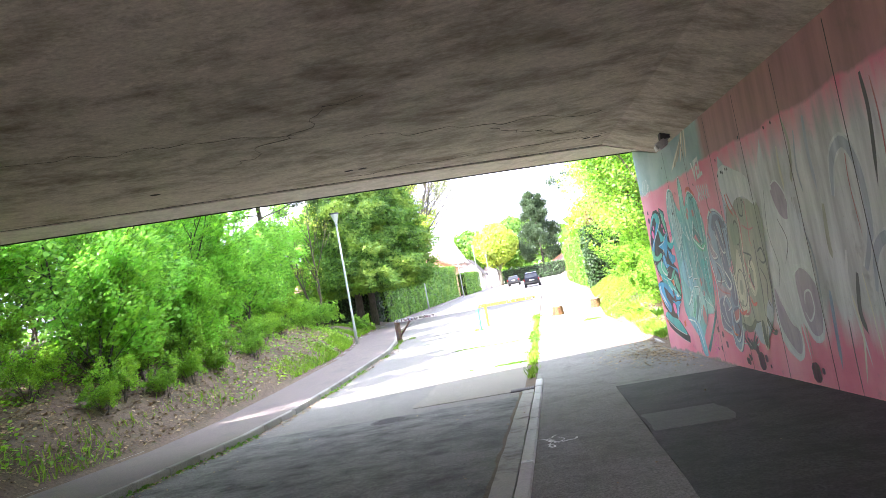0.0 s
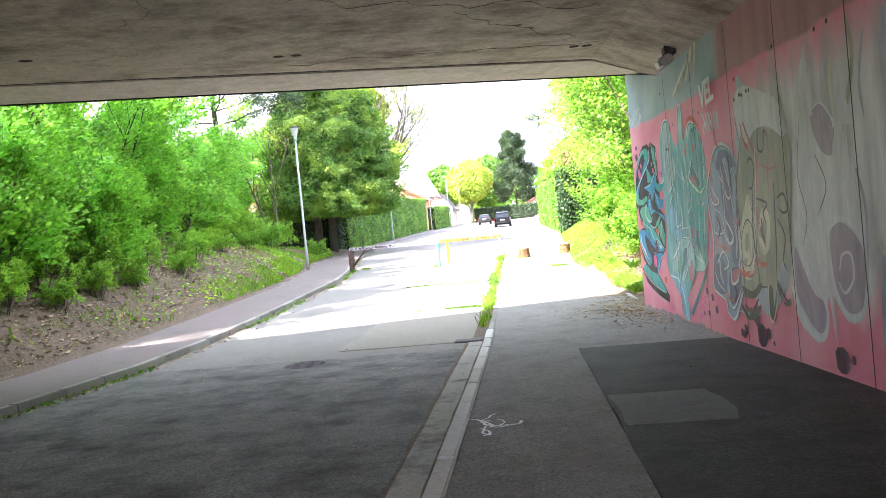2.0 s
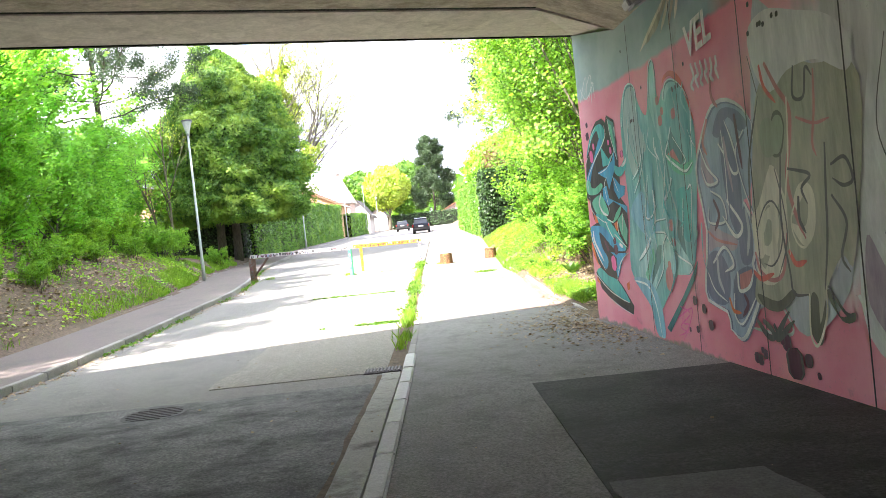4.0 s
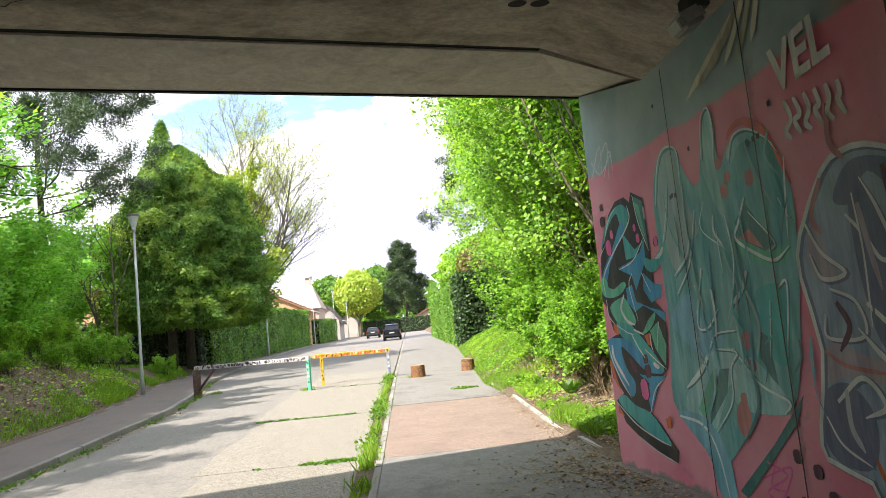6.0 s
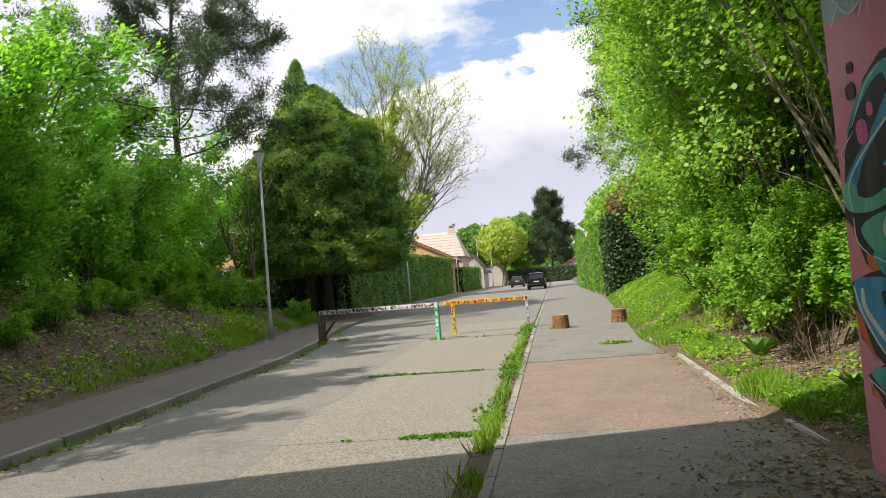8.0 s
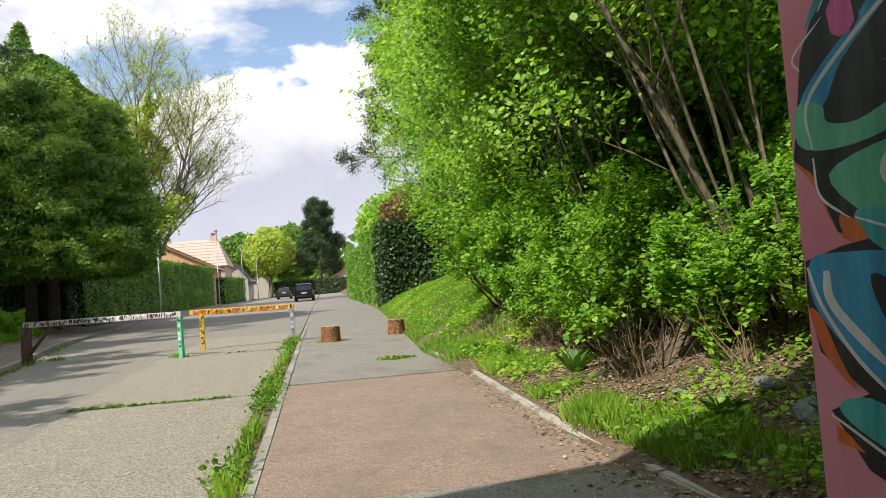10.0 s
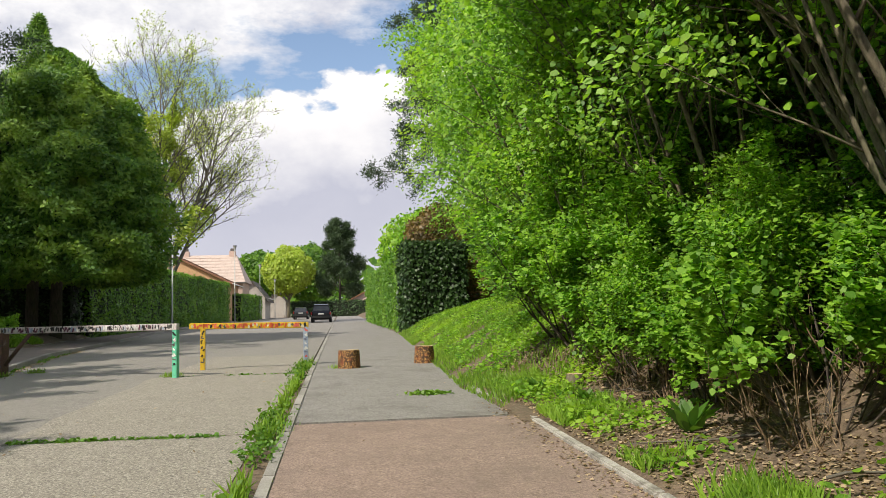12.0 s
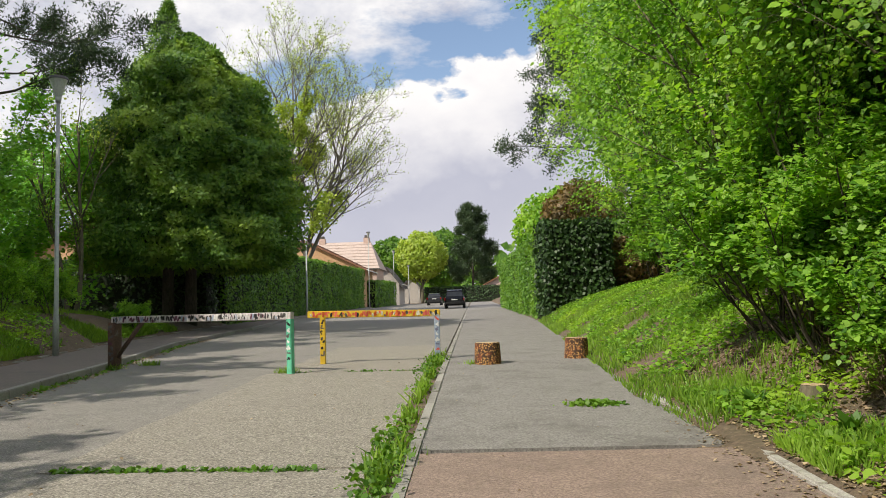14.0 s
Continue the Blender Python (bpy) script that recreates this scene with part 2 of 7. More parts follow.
def terrain(x, y):
    z = gz(y) - 0.12
    xl = left_kerb(y) - 2.15
    if x < xl + 0.5:
        z = gz(y) + 0.03
    if x < xl:
        d = xl - x
        top = interp([(-60, 1.5), (-16, 0.5), (-6, 0.7), (-1, 3.0), (14, 2.9), (22, 1.5), (30, 0.45), (60, 0.3)], y)
        z = gz(y) + top * (1 - math.exp(-d * 0.26 * 3 / max(top, 0.6))) + 0.1 + 0.1 * min(1, d) * rough_at(x, y, 0.9)
    xr = path_edge(y)
    if y > -0.3 and xr - 0.5 < x <= xr:
        z = gz(y) - 0.02
    if -22.3 < y < -0.3:
        if x > wall_x(y) + 0.3:
            z = 5.0 + 0.2 * rough_at(x, y, 0.4)
    elif y >= -0.3 and x > xr:
        d = x - xr
        shelf = interp([(0, 1.5), (7, 1.2), (11, 0.5), (14, 0)], y)
        d = max(0.0, d - shelf) + 0.35 * min(d, shelf)
        top = interp([(0, 4.6), (12, 3.8), (24, 2.6), (34, 1.4), (60, 0.8)], y)
        z = gz(y) + 0.04 + top * (1 - math.exp(-d * 0.62 / top)) + 0.09 * min(1, d * 2) * rough_at(x, y, 1.3)
    return z


def mesh_of(bm, name):
    me = bpy.data.meshes.new(name)
    bm.to_mesh(me)
    bm.free()
    return me


def part(name, bm, material, parent, label=""):
    me = bm if isinstance(bm, bpy.types.Mesh) else mesh_of(bm, name)
    ob = new(name, me)
    if material and not me.materials:
        me.materials.append(material)
    if parent:
        ob.parent = parent
    if label:
        tagged(ob, label)
    return ob


def thing(name, label, category, group="", kind="", at=(0, 0, 0), rz=0, size=1.0):
    ob = new(name)
    ob.empty_display_size = 0.1
    ob.matrix_basis = pose(*at, 0, 0, rz) @ Matrix.Diagonal((size, size, size, 1))
    return tagged(ob, label, category, group, kind)


def box(bm, lo, hi, bevel=0.0, m=None):
    r = bmesh.ops.create_cube(bm, size=1.0)
    vs = r["verts"]
    for v in vs:
        v.co = Vector([lo[i] + (v.co[i] + 0.5) * (hi[i] - lo[i]) for i in range(3)])
    if bevel:
        es = list({e for v in vs for e in v.link_edges})
        b = bmesh.ops.bevel(bm, geom=es, offset=bevel, segments=2, affect="EDGES")
        vs = b["verts"]
    if m is not None:
        bmesh.ops.transform(bm, matrix=m, verts=list({v for f in bm.faces for v in f.verts}) if bevel else vs)
    return bm


def block(lo, hi, bevel=0.0, m=None):
    return box(bmesh.new(), lo, hi, bevel, m)


def from_arrays(name, verts, faces, smooth=False):
    me = bpy.data.meshes.new(name)
    me.from_pydata(verts, [], faces)
    if smooth:
        for p in me.polygons:
            p.use_smooth = True
    me.update()
    return me


def strip(name, left, right, ys, top, depth, cols=1):
    """A slab that follows the ground between two edge functions."""
    bm = bmesh.new()
    rows = []
    for y in ys:
        a, b = left(y), right(y)
        up = [bm.verts.new((a + (b - a) * i / cols, y, top(y))) for i in range(cols + 1)]
        dn = [bm.verts.new((v.co.x, y, v.co.z - depth)) for v in up]
        rows.append((up, dn))
    for (u0, d0), (u1, d1) in zip(rows, rows[1:]):
        for i in range(cols):
            bm.faces.new((u0[i], u0[i + 1], u1[i + 1], u1[i]))
            bm.faces.new((d0[i + 1], d0[i], d1[i], d1[i + 1]))
        bm.faces.new((u0[0], u1[0], d1[0], d0[0]))
        bm.faces.new((u1[-1], u0[-1], d0[-1], d1[-1]))
    for u, d in (rows[0], rows[-1]):
        for i in range(cols):
            bm.faces.new((u[i], d[i], d[i + 1], u[i + 1]))
    bmesh.ops.recalc_face_normals(bm, faces=bm.faces)
    return mesh_of(bm, name)


def steps(a, b, n):
    return [a + (b - a) * i / n for i in range(n + 1)]


def tubes(name, lines, sides=6):
    """Tapered tubes along polylines, in one mesh. A line: its points and its radii."""
    V, Fa = [], []
    for pts, rad in lines:
        k = max(3, sides if rad[0] > 0.02 else 4 if rad[0] > 0.008 else 3)
        base = len(V)
        n = len(pts)
        for i in range(n):
            d = (pts[min(i + 1, n - 1)] - pts[max(i - 1, 0)]).normalized()
            a = d.orthogonal().normalized() if abs(d.z) > 0.95 else d.cross(Vector((0, 0, 1))).normalized()
            b = d.cross(a)
            for j in range(k):
                w = 2 * math.pi * j / k
                V.append(pts[i] + (a * math.cos(w) + b * math.sin(w)) * rad[i])
        for i in range(n - 1):
            for j in range(k):
                q = base + i * k
                Fa.append((q + j, q + (j + 1) % k, q + k + (j + 1) % k, q + k + j))
        Fa.append(tuple(base + j for j in range(k))[::-1])
        Fa.append(tuple(base + (n - 1) * k + j for j in range(k)))
    return from_arrays(name, [tuple(v) for v in V], Fa, True)


KITE = np.array([(0, 0, 0), (0.42, 0.45, 0.1), (0, 1, -0.06), (-0.42, 0.45, 0.1)])
OVATE = np.array([(0, 0, 0), (0.36, 0.25, 0.07), (0.4, 0.6, 0.07), (0, 1.05, -0.1), (-0.4, 0.6, 0.07), (-0.36, 0.25, 0.07)])
SPRAY = np.array([(0, 0, 0), (0.3, 0.35, 0.02), (0.16, 0.8, -0.05), (0, 1, -0.14), (-0.2, 0.7, -0.04), (-0.26, 0.3, 0.02)])
BLADE = np.array([(-0.045, 0, 0), (0.045, 0, 0), (0.02, 0.6, 0.07), (0, 1, 0.25)])
NEEDLES = np.array([(0, 0, 0), (0.16, 0.8, 0.02), (0, 0.55, 0.0), (-0.16, 0.8, -0.02)])


def unit(a):
    return a / np.maximum(np.linalg.norm(a, axis=1, keepdims=True), 1e-9)


def leaves(name, P, N, S, shape, along=None, rng=None, widen=1.0):
    """Many small leaves in one mesh: at P, facing N, as long as S, pointing along where given."""
    P, N, S = np.asarray(P, float), unit(np.asarray(N, float)), np.asarray(S, float)
    n, k = len(P), len(shape)
    T = rng.normal(size=(n, 3)) if along is None else np.asarray(along, float) + rng.normal(size=(n, 3)) * 0.25
    T = unit(T - N * (T * N).sum(1, keepdims=True))
    B = np.cross(T, N)
    sh = shape * np.array((widen, 1, 1))
    V = P[:, None, :] + S[:, None, None] * (sh[None, :, 0, None] * B[:, None, :] + sh[None, :, 1, None] * T[:, None, :] + sh[None, :, 2, None] * N[:, None, :])
    me = bpy.data.meshes.new(name)
    me.vertices.add(n * k)
    me.vertices.foreach_set("co", V.reshape(-1).astype(np.float32))
    me.loops.add(n * k)
    me.loops.foreach_set("vertex_index", np.arange(n * k, dtype=np.int32))
    me.polygons.add(n)
    me.polygons.foreach_set("loop_start", np.arange(0, n * k, k, dtype=np.int32))
    me.update(calc_edges=True)
    me.validate()
    return me


def grow(rng, start, way, length, radius, depth, kids, spread, lift=0.15, gnarl=0.12, shrink=0.62, first=0.3, thin=0.003):
    """A limb with its branches: the lines, and the twigs' points with their directions."""
    lines, tips = [], []

    def limb(p, d, ln, r, lev):
        n = 7 if lev == depth else 4
        pts, rad = [p.copy()], [r]
        for i in range(n):
            d = (d + Vector(rng.normal(size=3)) * gnarl + Vector((0, 0, lift * 0.3))).normalized()
            p = p + d * (ln / n)
            pts.append(p.copy())
            rad.append(r * (1 - 0.75 * (i + 1) / n))
        lines.append((pts, rad))
        if lev == 0:
            tips.extend((q, d) for q in pts[1:])
            return
        for j in range(kids[depth - lev]):
            f = first + (1 - first) * (j + rng.random()) / kids[depth - lev]
            i = min(n - 1, int(f * n))
            q = pts[i].lerp(pts[i + 1], f * n - i)
            side = Vector(rng.normal(size=3))
            side = (side - d * side.dot(d)).normalized()
            nd = (d + side * spread * (0.6 + 0.8 * rng.random()) + Vector((0, 0, lift))).normalized()
            limb(q, nd, ln * shrink * (0.6 + 0.7 * rng.random()) * (1.15 - 0.5 * f), max(thin, rad[i] * 0.55), lev - 1)

    limb(Vector(start), Vector(way).normalized(), length, radius, depth)
    return lines, tips


def cloud_at(rng, tips, each, reach, size, vary=0.35):
    q = np.array([t[0] for t in tips])
    d = np.array([t[1] for t in tips])
    i = np.repeat(np.arange(len(q)), each)
    P = q[i] + rng.normal(size=(len(i), 3)) * reach
    N = rng.normal(size=(len(i), 3)) * 0.55 + (-0.4, -0.35, 0.7)   # leaves turn to the light
    S = size * (1 + vary * rng.normal(size=len(i))).clip(0.4, 1.8)
    return P, N, S, d[i]


def tree(name, label, category, group, at, lines, P, N, S, shape, bark, leaf, rng, along=None, rz=0, size=1.0, sides=6):
    t = thing(name, label, category, group, "", at, rz, size)
    part("trunk", tubes("trunk", lines, sides), bark, t)
    if len(P):
        part("crown", leaves("crown", P, N, S, shape, along, rng), leaf, t)
    return t


# ---- ground, road and path ----
xs = sorted({round(v, 2) for v in [-900, -400, -150, -80, -50, *steps(-36, -16, 10), *steps(-15.5, -7, 34), *steps(-6.5, 2, 8), *steps(2.2, 9, 40), *steps(9.5, 30, 20), 50, 80, 150, 400, 900]})
ys = sorted({round(v, 2) for v in [-900, -300, -120, -60, *steps(-44, -4, 20), *steps(-3.6, 24, 84), *steps(24.5, 60, 40), 70, 80, 100, 140, 200, 300, 600, 900]})
gv = [(x, y, terrain(x, y)) for y in ys for x in xs]
nx = len(xs)
gf = [(j * nx + i, j * nx + i + 1, (j + 1) * nx + i + 1, (j + 1) * nx + i) for j in range(len(ys) - 1) for i in range(nx - 1)]
ground = part("ground", from_arrays("ground", gv, gf, True), M["soil"], None)
tagged(ground, "brown soil banks and verges with sparse green cover", "ground", kind="structure")

YS = [-60, -40, -25, *steps(-20, 24, 44), 30, 36, 45, 60, 80, 100, 118]
road = part("road", strip("road", lambda y: left_kerb(y) + 0.0, lambda y: -0.1 if y < 14 else 0.12, YS, lambda y: gz(y) - 0.04, 0.3, 4), M["asphalt"], None)
# darker, more blotched asphalt for the stretch below the deck
part("tunnel_asphalt", strip("tunnel_asphalt", lambda y: left_kerb(y) + 0.02, lambda y: -0.11, [-30, *steps(-20, -3.1, 26)], lambda y: gz(y) - 0.036, 0.1, 4), M["asphalt_dark"], road, "darker mottled asphalt under the bridge")
tagged(road, "worn grey asphalt road with tree shade", "road", kind="structure")
footpath = part("pavement", strip("pavement", lambda y: 0.28, lambda y: path_edge(y), [y for y in YS if y >= 8.0] , lambda y: gz(y) + 0.0, 0.25, 3), M["path_grey"], None)
tagged(footpath, "grey asphalt footpath beside the road", "footpath", kind="structure")
part("red_surface", strip("red_surface", lambda y: 0.28, lambda y: path_edge(y), [2.0, 3, 4, 5, 6, 7, 7.85], lambda y: gz(y) + 0.004, 0.25, 3), M["path_red"], footpath, "worn reddish asphalt surface")
part("tunnel_surface", strip("tunnel_surface", lambda y: 0.28, lambda y: 1.56 if y < -4.35 else (wall_x(y) + 0.1 if y < -0.05 else path_edge(y)), [-40, *steps(-20, -5, 15), -4.36, -4.34, -3.5, -2.5, -1.6, -0.8, -0.06, 0, 1, 2.0], lambda y: gz(y) + 0.002, 0.25, 2), M["path_grey"], footpath, "grey asphalt strip")
part("dark_surface", strip("dark_surface", lambda y: 1.56 + 0.03 * rough_at(y, 5), lambda y: wall_x(y) + 0.1, [-40, *steps(-20, -4.35, 30)], lambda y: gz(y) + 0.006, 0.25, 2), M["path_dark"], footpath, "dark patched asphalt strip")
side = part("pavement_far", strip("sidewalk", lambda y: left_kerb(y) - 2.1, lambda y: left_kerb(y) - 0.14, YS, lambda y: gz(y) + 0.07, 0.3, 2), M["sidewalk"], None)
side.name = "sidewalk"
tagged(side, "narrow reddish-brown asphalt sidewalk", "sidewalk", kind="structure")

# ---- underpass ----
SK = 0.25                                  # the deck crosses at a skew


def edge_y(x):
    return -0.75 + SK * x


def soffit_z(x):
    return 4.5 + 0.02 * (2.4 - x)


def prism(rings):
    """A closed solid between two rings of points."""
    bm = bmesh.new()
    a, b = [[bm.verts.new(p) for p in r] for r in rings]
    n = len(a)
    for i in range(n):
        bm.faces.new((a[i], a[(i + 1) % n], b[(i + 1) % n], b[i]))
    bm.faces.new(a[::-1])
    bm.faces.new(b)
    bmesh.ops.recalc_face_normals(bm, faces=bm.faces)
    return bm


DEEP, LIP, TOP = 21.2, 1.47, 4.98
deck = new("ceiling")
tagged(deck, "stained concrete bridge soffit with a lighter edge beam", "bridge", kind="structure")
part("soffit", prism([[(-16, edge_y(-16) - LIP - 0.09, soffit_z(-16)), (2.38, edge_y(2.38) - LIP - 0.09, soffit_z(2.38)), (2.38, edge_y(2.38) - LIP - 0.09, TOP), (-16, edge_y(-16) - LIP - 0.09, TOP)],
                      [(-16, edge_y(-16) - DEEP, soffit_z(-16)), (3.62, edge_y(2.38) - DEEP, soffit_z(2.38)), (3.62, edge_y(2.38) - DEEP, TOP), (-16, edge_y(-16) - DEEP, TOP)]]), M["concrete"], deck)
part("haunch", prism([[(2.38, edge_y(2.38) - LIP - 0.09, soffit_z(2.38)), (3.44, -1.62, 4.11), (4.3, -1.55, 4.11), (4.3, -1.55, TOP), (2.38, edge_y(2.38) - LIP - 0.09, TOP)],
                      [(3.62, edge_y(2.38) - DEEP, soffit_z(2.38)), (4.6, -21.9, 4.11), (5.5, -21.9, 4.11), (5.5, -21.9, TOP), (3.62, edge_y(2.38) - DEEP, TOP)]]), M["concrete"], deck)
part("edge_beam", prism([[(-16, edge_y(-16) - LIP, soffit_z(-16) - 0.02), (2.4, edge_y(2.38) - LIP, soffit_z(2.38) - 0.02), (3.4, -1.58, 4.12), (3.75, -1.5, 4.12), (3.75, 0.06, 4.5), (3.19, 0.05, 4.47), (-16, edge_y(-16), soffit_z(-16) - 0.04)],
                         [(-16, edge_y(-16) - LIP, TOP + 0.04), (2.4, edge_y(2.38) - LIP, TOP + 0.04), (3.4, -1.58, TOP + 0.04), (3.75, -1.5, TOP + 0.04), (3.75, 0.06, TOP + 0.04), (3.19, 0.05, TOP + 0.04), (-16, edge_y(-16), TOP + 0.04)]]), M["edge_concrete"], deck, "paler concrete edge beam")
# solid near-black filling; its colour supplies the shade of the open slit
part("joint_seal", prism([[(-16, edge_y(-16) - LIP - 0.09, soffit_z(-16) + 0.004), (2.39, edge_y(2.38) - LIP - 0.09, soffit_z(2.38) + 0.004), (2.39, edge_y(2.38) - LIP, soffit_z(2.38) + 0.004), (-16, edge_y(-16) - LIP, soffit_z(-16) + 0.004)],
                          [(-16, edge_y(-16) - LIP - 0.09, TOP), (2.39, edge_y(2.38) - LIP - 0.09, TOP), (2.39, edge_y(2.38) - LIP, TOP), (-16, edge_y(-16) - LIP, TOP)]]), M["core"], deck, "near-black filling that stands in for the shade of an open joint")
part("drip_edge", prism([[(-16, edge_y(-16) - 0.06, soffit_z(-16) - 0.06), (3.17, 0.0, 4.455), (3.17, 0.055, 4.455), (-16, edge_y(-16) + 0.01, soffit_z(-16) - 0.06)],
                         [(-16, edge_y(-16) - 0.06, soffit_z(-16) - 0.03), (3.17, 0.0, 4.48), (3.17, 0.055, 4.48), (-16, edge_y(-16) + 0.01, soffit_z(-16) - 0.03)]]), M["core"], deck, "dark drip edge")
# unseen cap added over the slit to stop daylight leaking through
part("joint_cover", prism([[(-16, edge_y(-16) - LIP - 0.3, TOP + 0.045), (4.2, edge_y(4.2) - LIP - 0.3, TOP + 0.045), (4.2, edge_y(4.2) - LIP + 0.2, TOP + 0.045), (-16, edge_y(-16) - LIP + 0.2, TOP + 0.045)],
                           [(-16, edge_y(-16) - LIP - 0.3, TOP + 0.1), (4.2, edge_y(4.2) - LIP - 0.3, TOP + 0.1), (4.2, edge_y(4.2) - LIP + 0.2, TOP + 0.1), (-16, edge_y(-16) - LIP + 0.2, TOP + 0.1)]]), M["concrete"], deck)


def wall_solid(ys, thick, z1):
    bm = bmesh.new()
    rows = []
    for y in ys:
        x = wall_x(y)
        rows.append([bm.verts.new(p) for p in ((x, y, gz(y) - 0.3), (x + thick, y, gz(y) - 0.3), (x + thick, y, z1(y)), (x, y, z1(y)))])
    for a, b in zip(rows, rows[1:]):
        for i in range(4):
            bm.faces.new((a[i], a[(i + 1) % 4], b[(i + 1) % 4], b[i]))
    bm.faces.new(rows[0])
    bm.faces.new(rows[-1][::-1])
    bmesh.ops.recalc_face_normals(bm, faces=bm.faces)
    return bm


def mural_paint():
    m, n, l, p = nodes_of("mural_paint")
    co = n.new("ShaderNodeTexCoord").outputs["Object"]
    sep = n.new("ShaderNodeSeparateXYZ")
    l.new(co, sep.inputs[0])
    f1, f2 = noise_node(n, l, co, 40, 5), noise_node(n, l, co, 0.9, 6)
    streak = noise_node(n, l, co, 3.2, 6, 0.6, (1, 1, 0.16))

    def over(axis, at, wob, width, src=f2):
        a = n.new("ShaderNodeMath")
        a.operation = "MULTIPLY_ADD"
        l.new(src, a.inputs[0])
        a.inputs[1].default_value = wob
        l.new(sep.outputs[axis], a.inputs[2])
        b = n.new("ShaderNodeMapRange")
        b.inputs["From Min"].default_value, b.inputs["From Max"].default_value = at + wob * 0.5, at + wob * 0.5 + width
        l.new(a.outputs[0], b.inputs["Value"])
        return b.outputs[0]

    pink = mix(n, l, ramp(n, l, f2, 0.35, 0.7), (0.8, 0.22, 0.3), (0.86, 0.38, 0.44))
    pale = mix(n, l, ramp(n, l, streak, 0.35, 0.65), (0.44, 0.42, 0.4), (0.84, 0.83, 0.8))
    back = over("Y", -4.8, 1.6, -1.6)
    low = over("Z", 0.75, 0.8, 0.4, streak)
    both = n.new("ShaderNodeMath")
    both.operation = "MULTIPLY"
    l.new(back, both.inputs[0])
    l.new(mix(n, l, over("Z", 3.0, 0.9, 0.5, streak), low, (0, 0, 0)), both.inputs[1])
    c = mix(n, l, both.outputs[0], pink, pale)
    inner = over("Y", -4.6, 0.6, -0.3)
    top = mix(n, l, inner, mix(n, l, ramp(n, l, f2, 0.4, 0.6), (0.28, 0.4, 0.41), (0.42, 0.53, 0.52)), mix(n, l, ramp(n, l, streak, 0.3, 0.7), (0.34, 0.2, 0.18), (0.55, 0.3, 0.28)))
    c = mix(n, l, over("Z", 3.42, 0.3, 0.05), c, top)
    c = mix(n, l, ramp(n, l, noise_node(n, l, co, 2.4, 8, 0.7), 0.6, 0.75, (0, 0, 0), (0.55, 0.55, 0.55)), c, (0.2, 0.17, 0.15))
    c = mix(n, l, ramp(n, l, f1, 0.62, 0.75, (0, 0, 0), (0.5, 0.5, 0.5)), c, (0.3, 0.26, 0.24))
    base = over("Z", 0.06, 0.25, -0.05, noise_node(n, l, co, 5, 4))
    c = mix(n, l, base, c, (0.3, 0.26, 0.22))
    l.new(c, p.inputs["Base Color"])
    p.inputs["Roughness"].default_value = 0.62
    b = n.new("ShaderNodeBump")
    b.inputs["Strength"].default_value, b.inputs["Distance"].default_value = 0.3, 0.006
    l.new(mix(n, l, 0.5, f1, streak), b.inputs["Height"])
    l.new(b.outputs["Normal"], p.inputs["Normal"])
    return m


M["mural"] = mural_paint()
mural = part("wall_mural", wall_solid([0, -0.8, -1.6, -4, -8, -12, -16, -22.0], 0.6, lambda y: 4.46 + 0.21 * y if y > -1.5 else 4.12), M["mural"], None)
tagged(mural, "concrete abutment wall sprayed with pink and teal graffiti", "wall", kind="structure")
# assumed left abutment, unseen; set far out so more skylight gets in
left_wall = part("wall_left", prism([[(-15.4, -6.5, -0.5), (-16.0, -6.5, -0.5), (-16.0, -6.5, 4.7), (-15.4, -6.5, 4.7)], [(-10.6, -33, 0.5), (-11.2, -33, 0.5), (-11.2, -33, 4.7), (-10.6, -33, 4.7)]]), M["concrete"], None)
tagged(left_wall, "assumed concrete abutment wall under the bridge, out of view", "wall", kind="structure")

# ---- graffiti ----
def spray(name, a, b, rough=0.5):
    faded = tuple(0.8 * (p + q) * 0.5 + 0.2 * g for p, q, g in zip(a, b, (0.42, 0.38, 0.36)))
    return surface(name, a, b, faded, 7, 3.4, rough, 0.3, 0.003, (0.5, 0.78), (1, 1, 0.22))


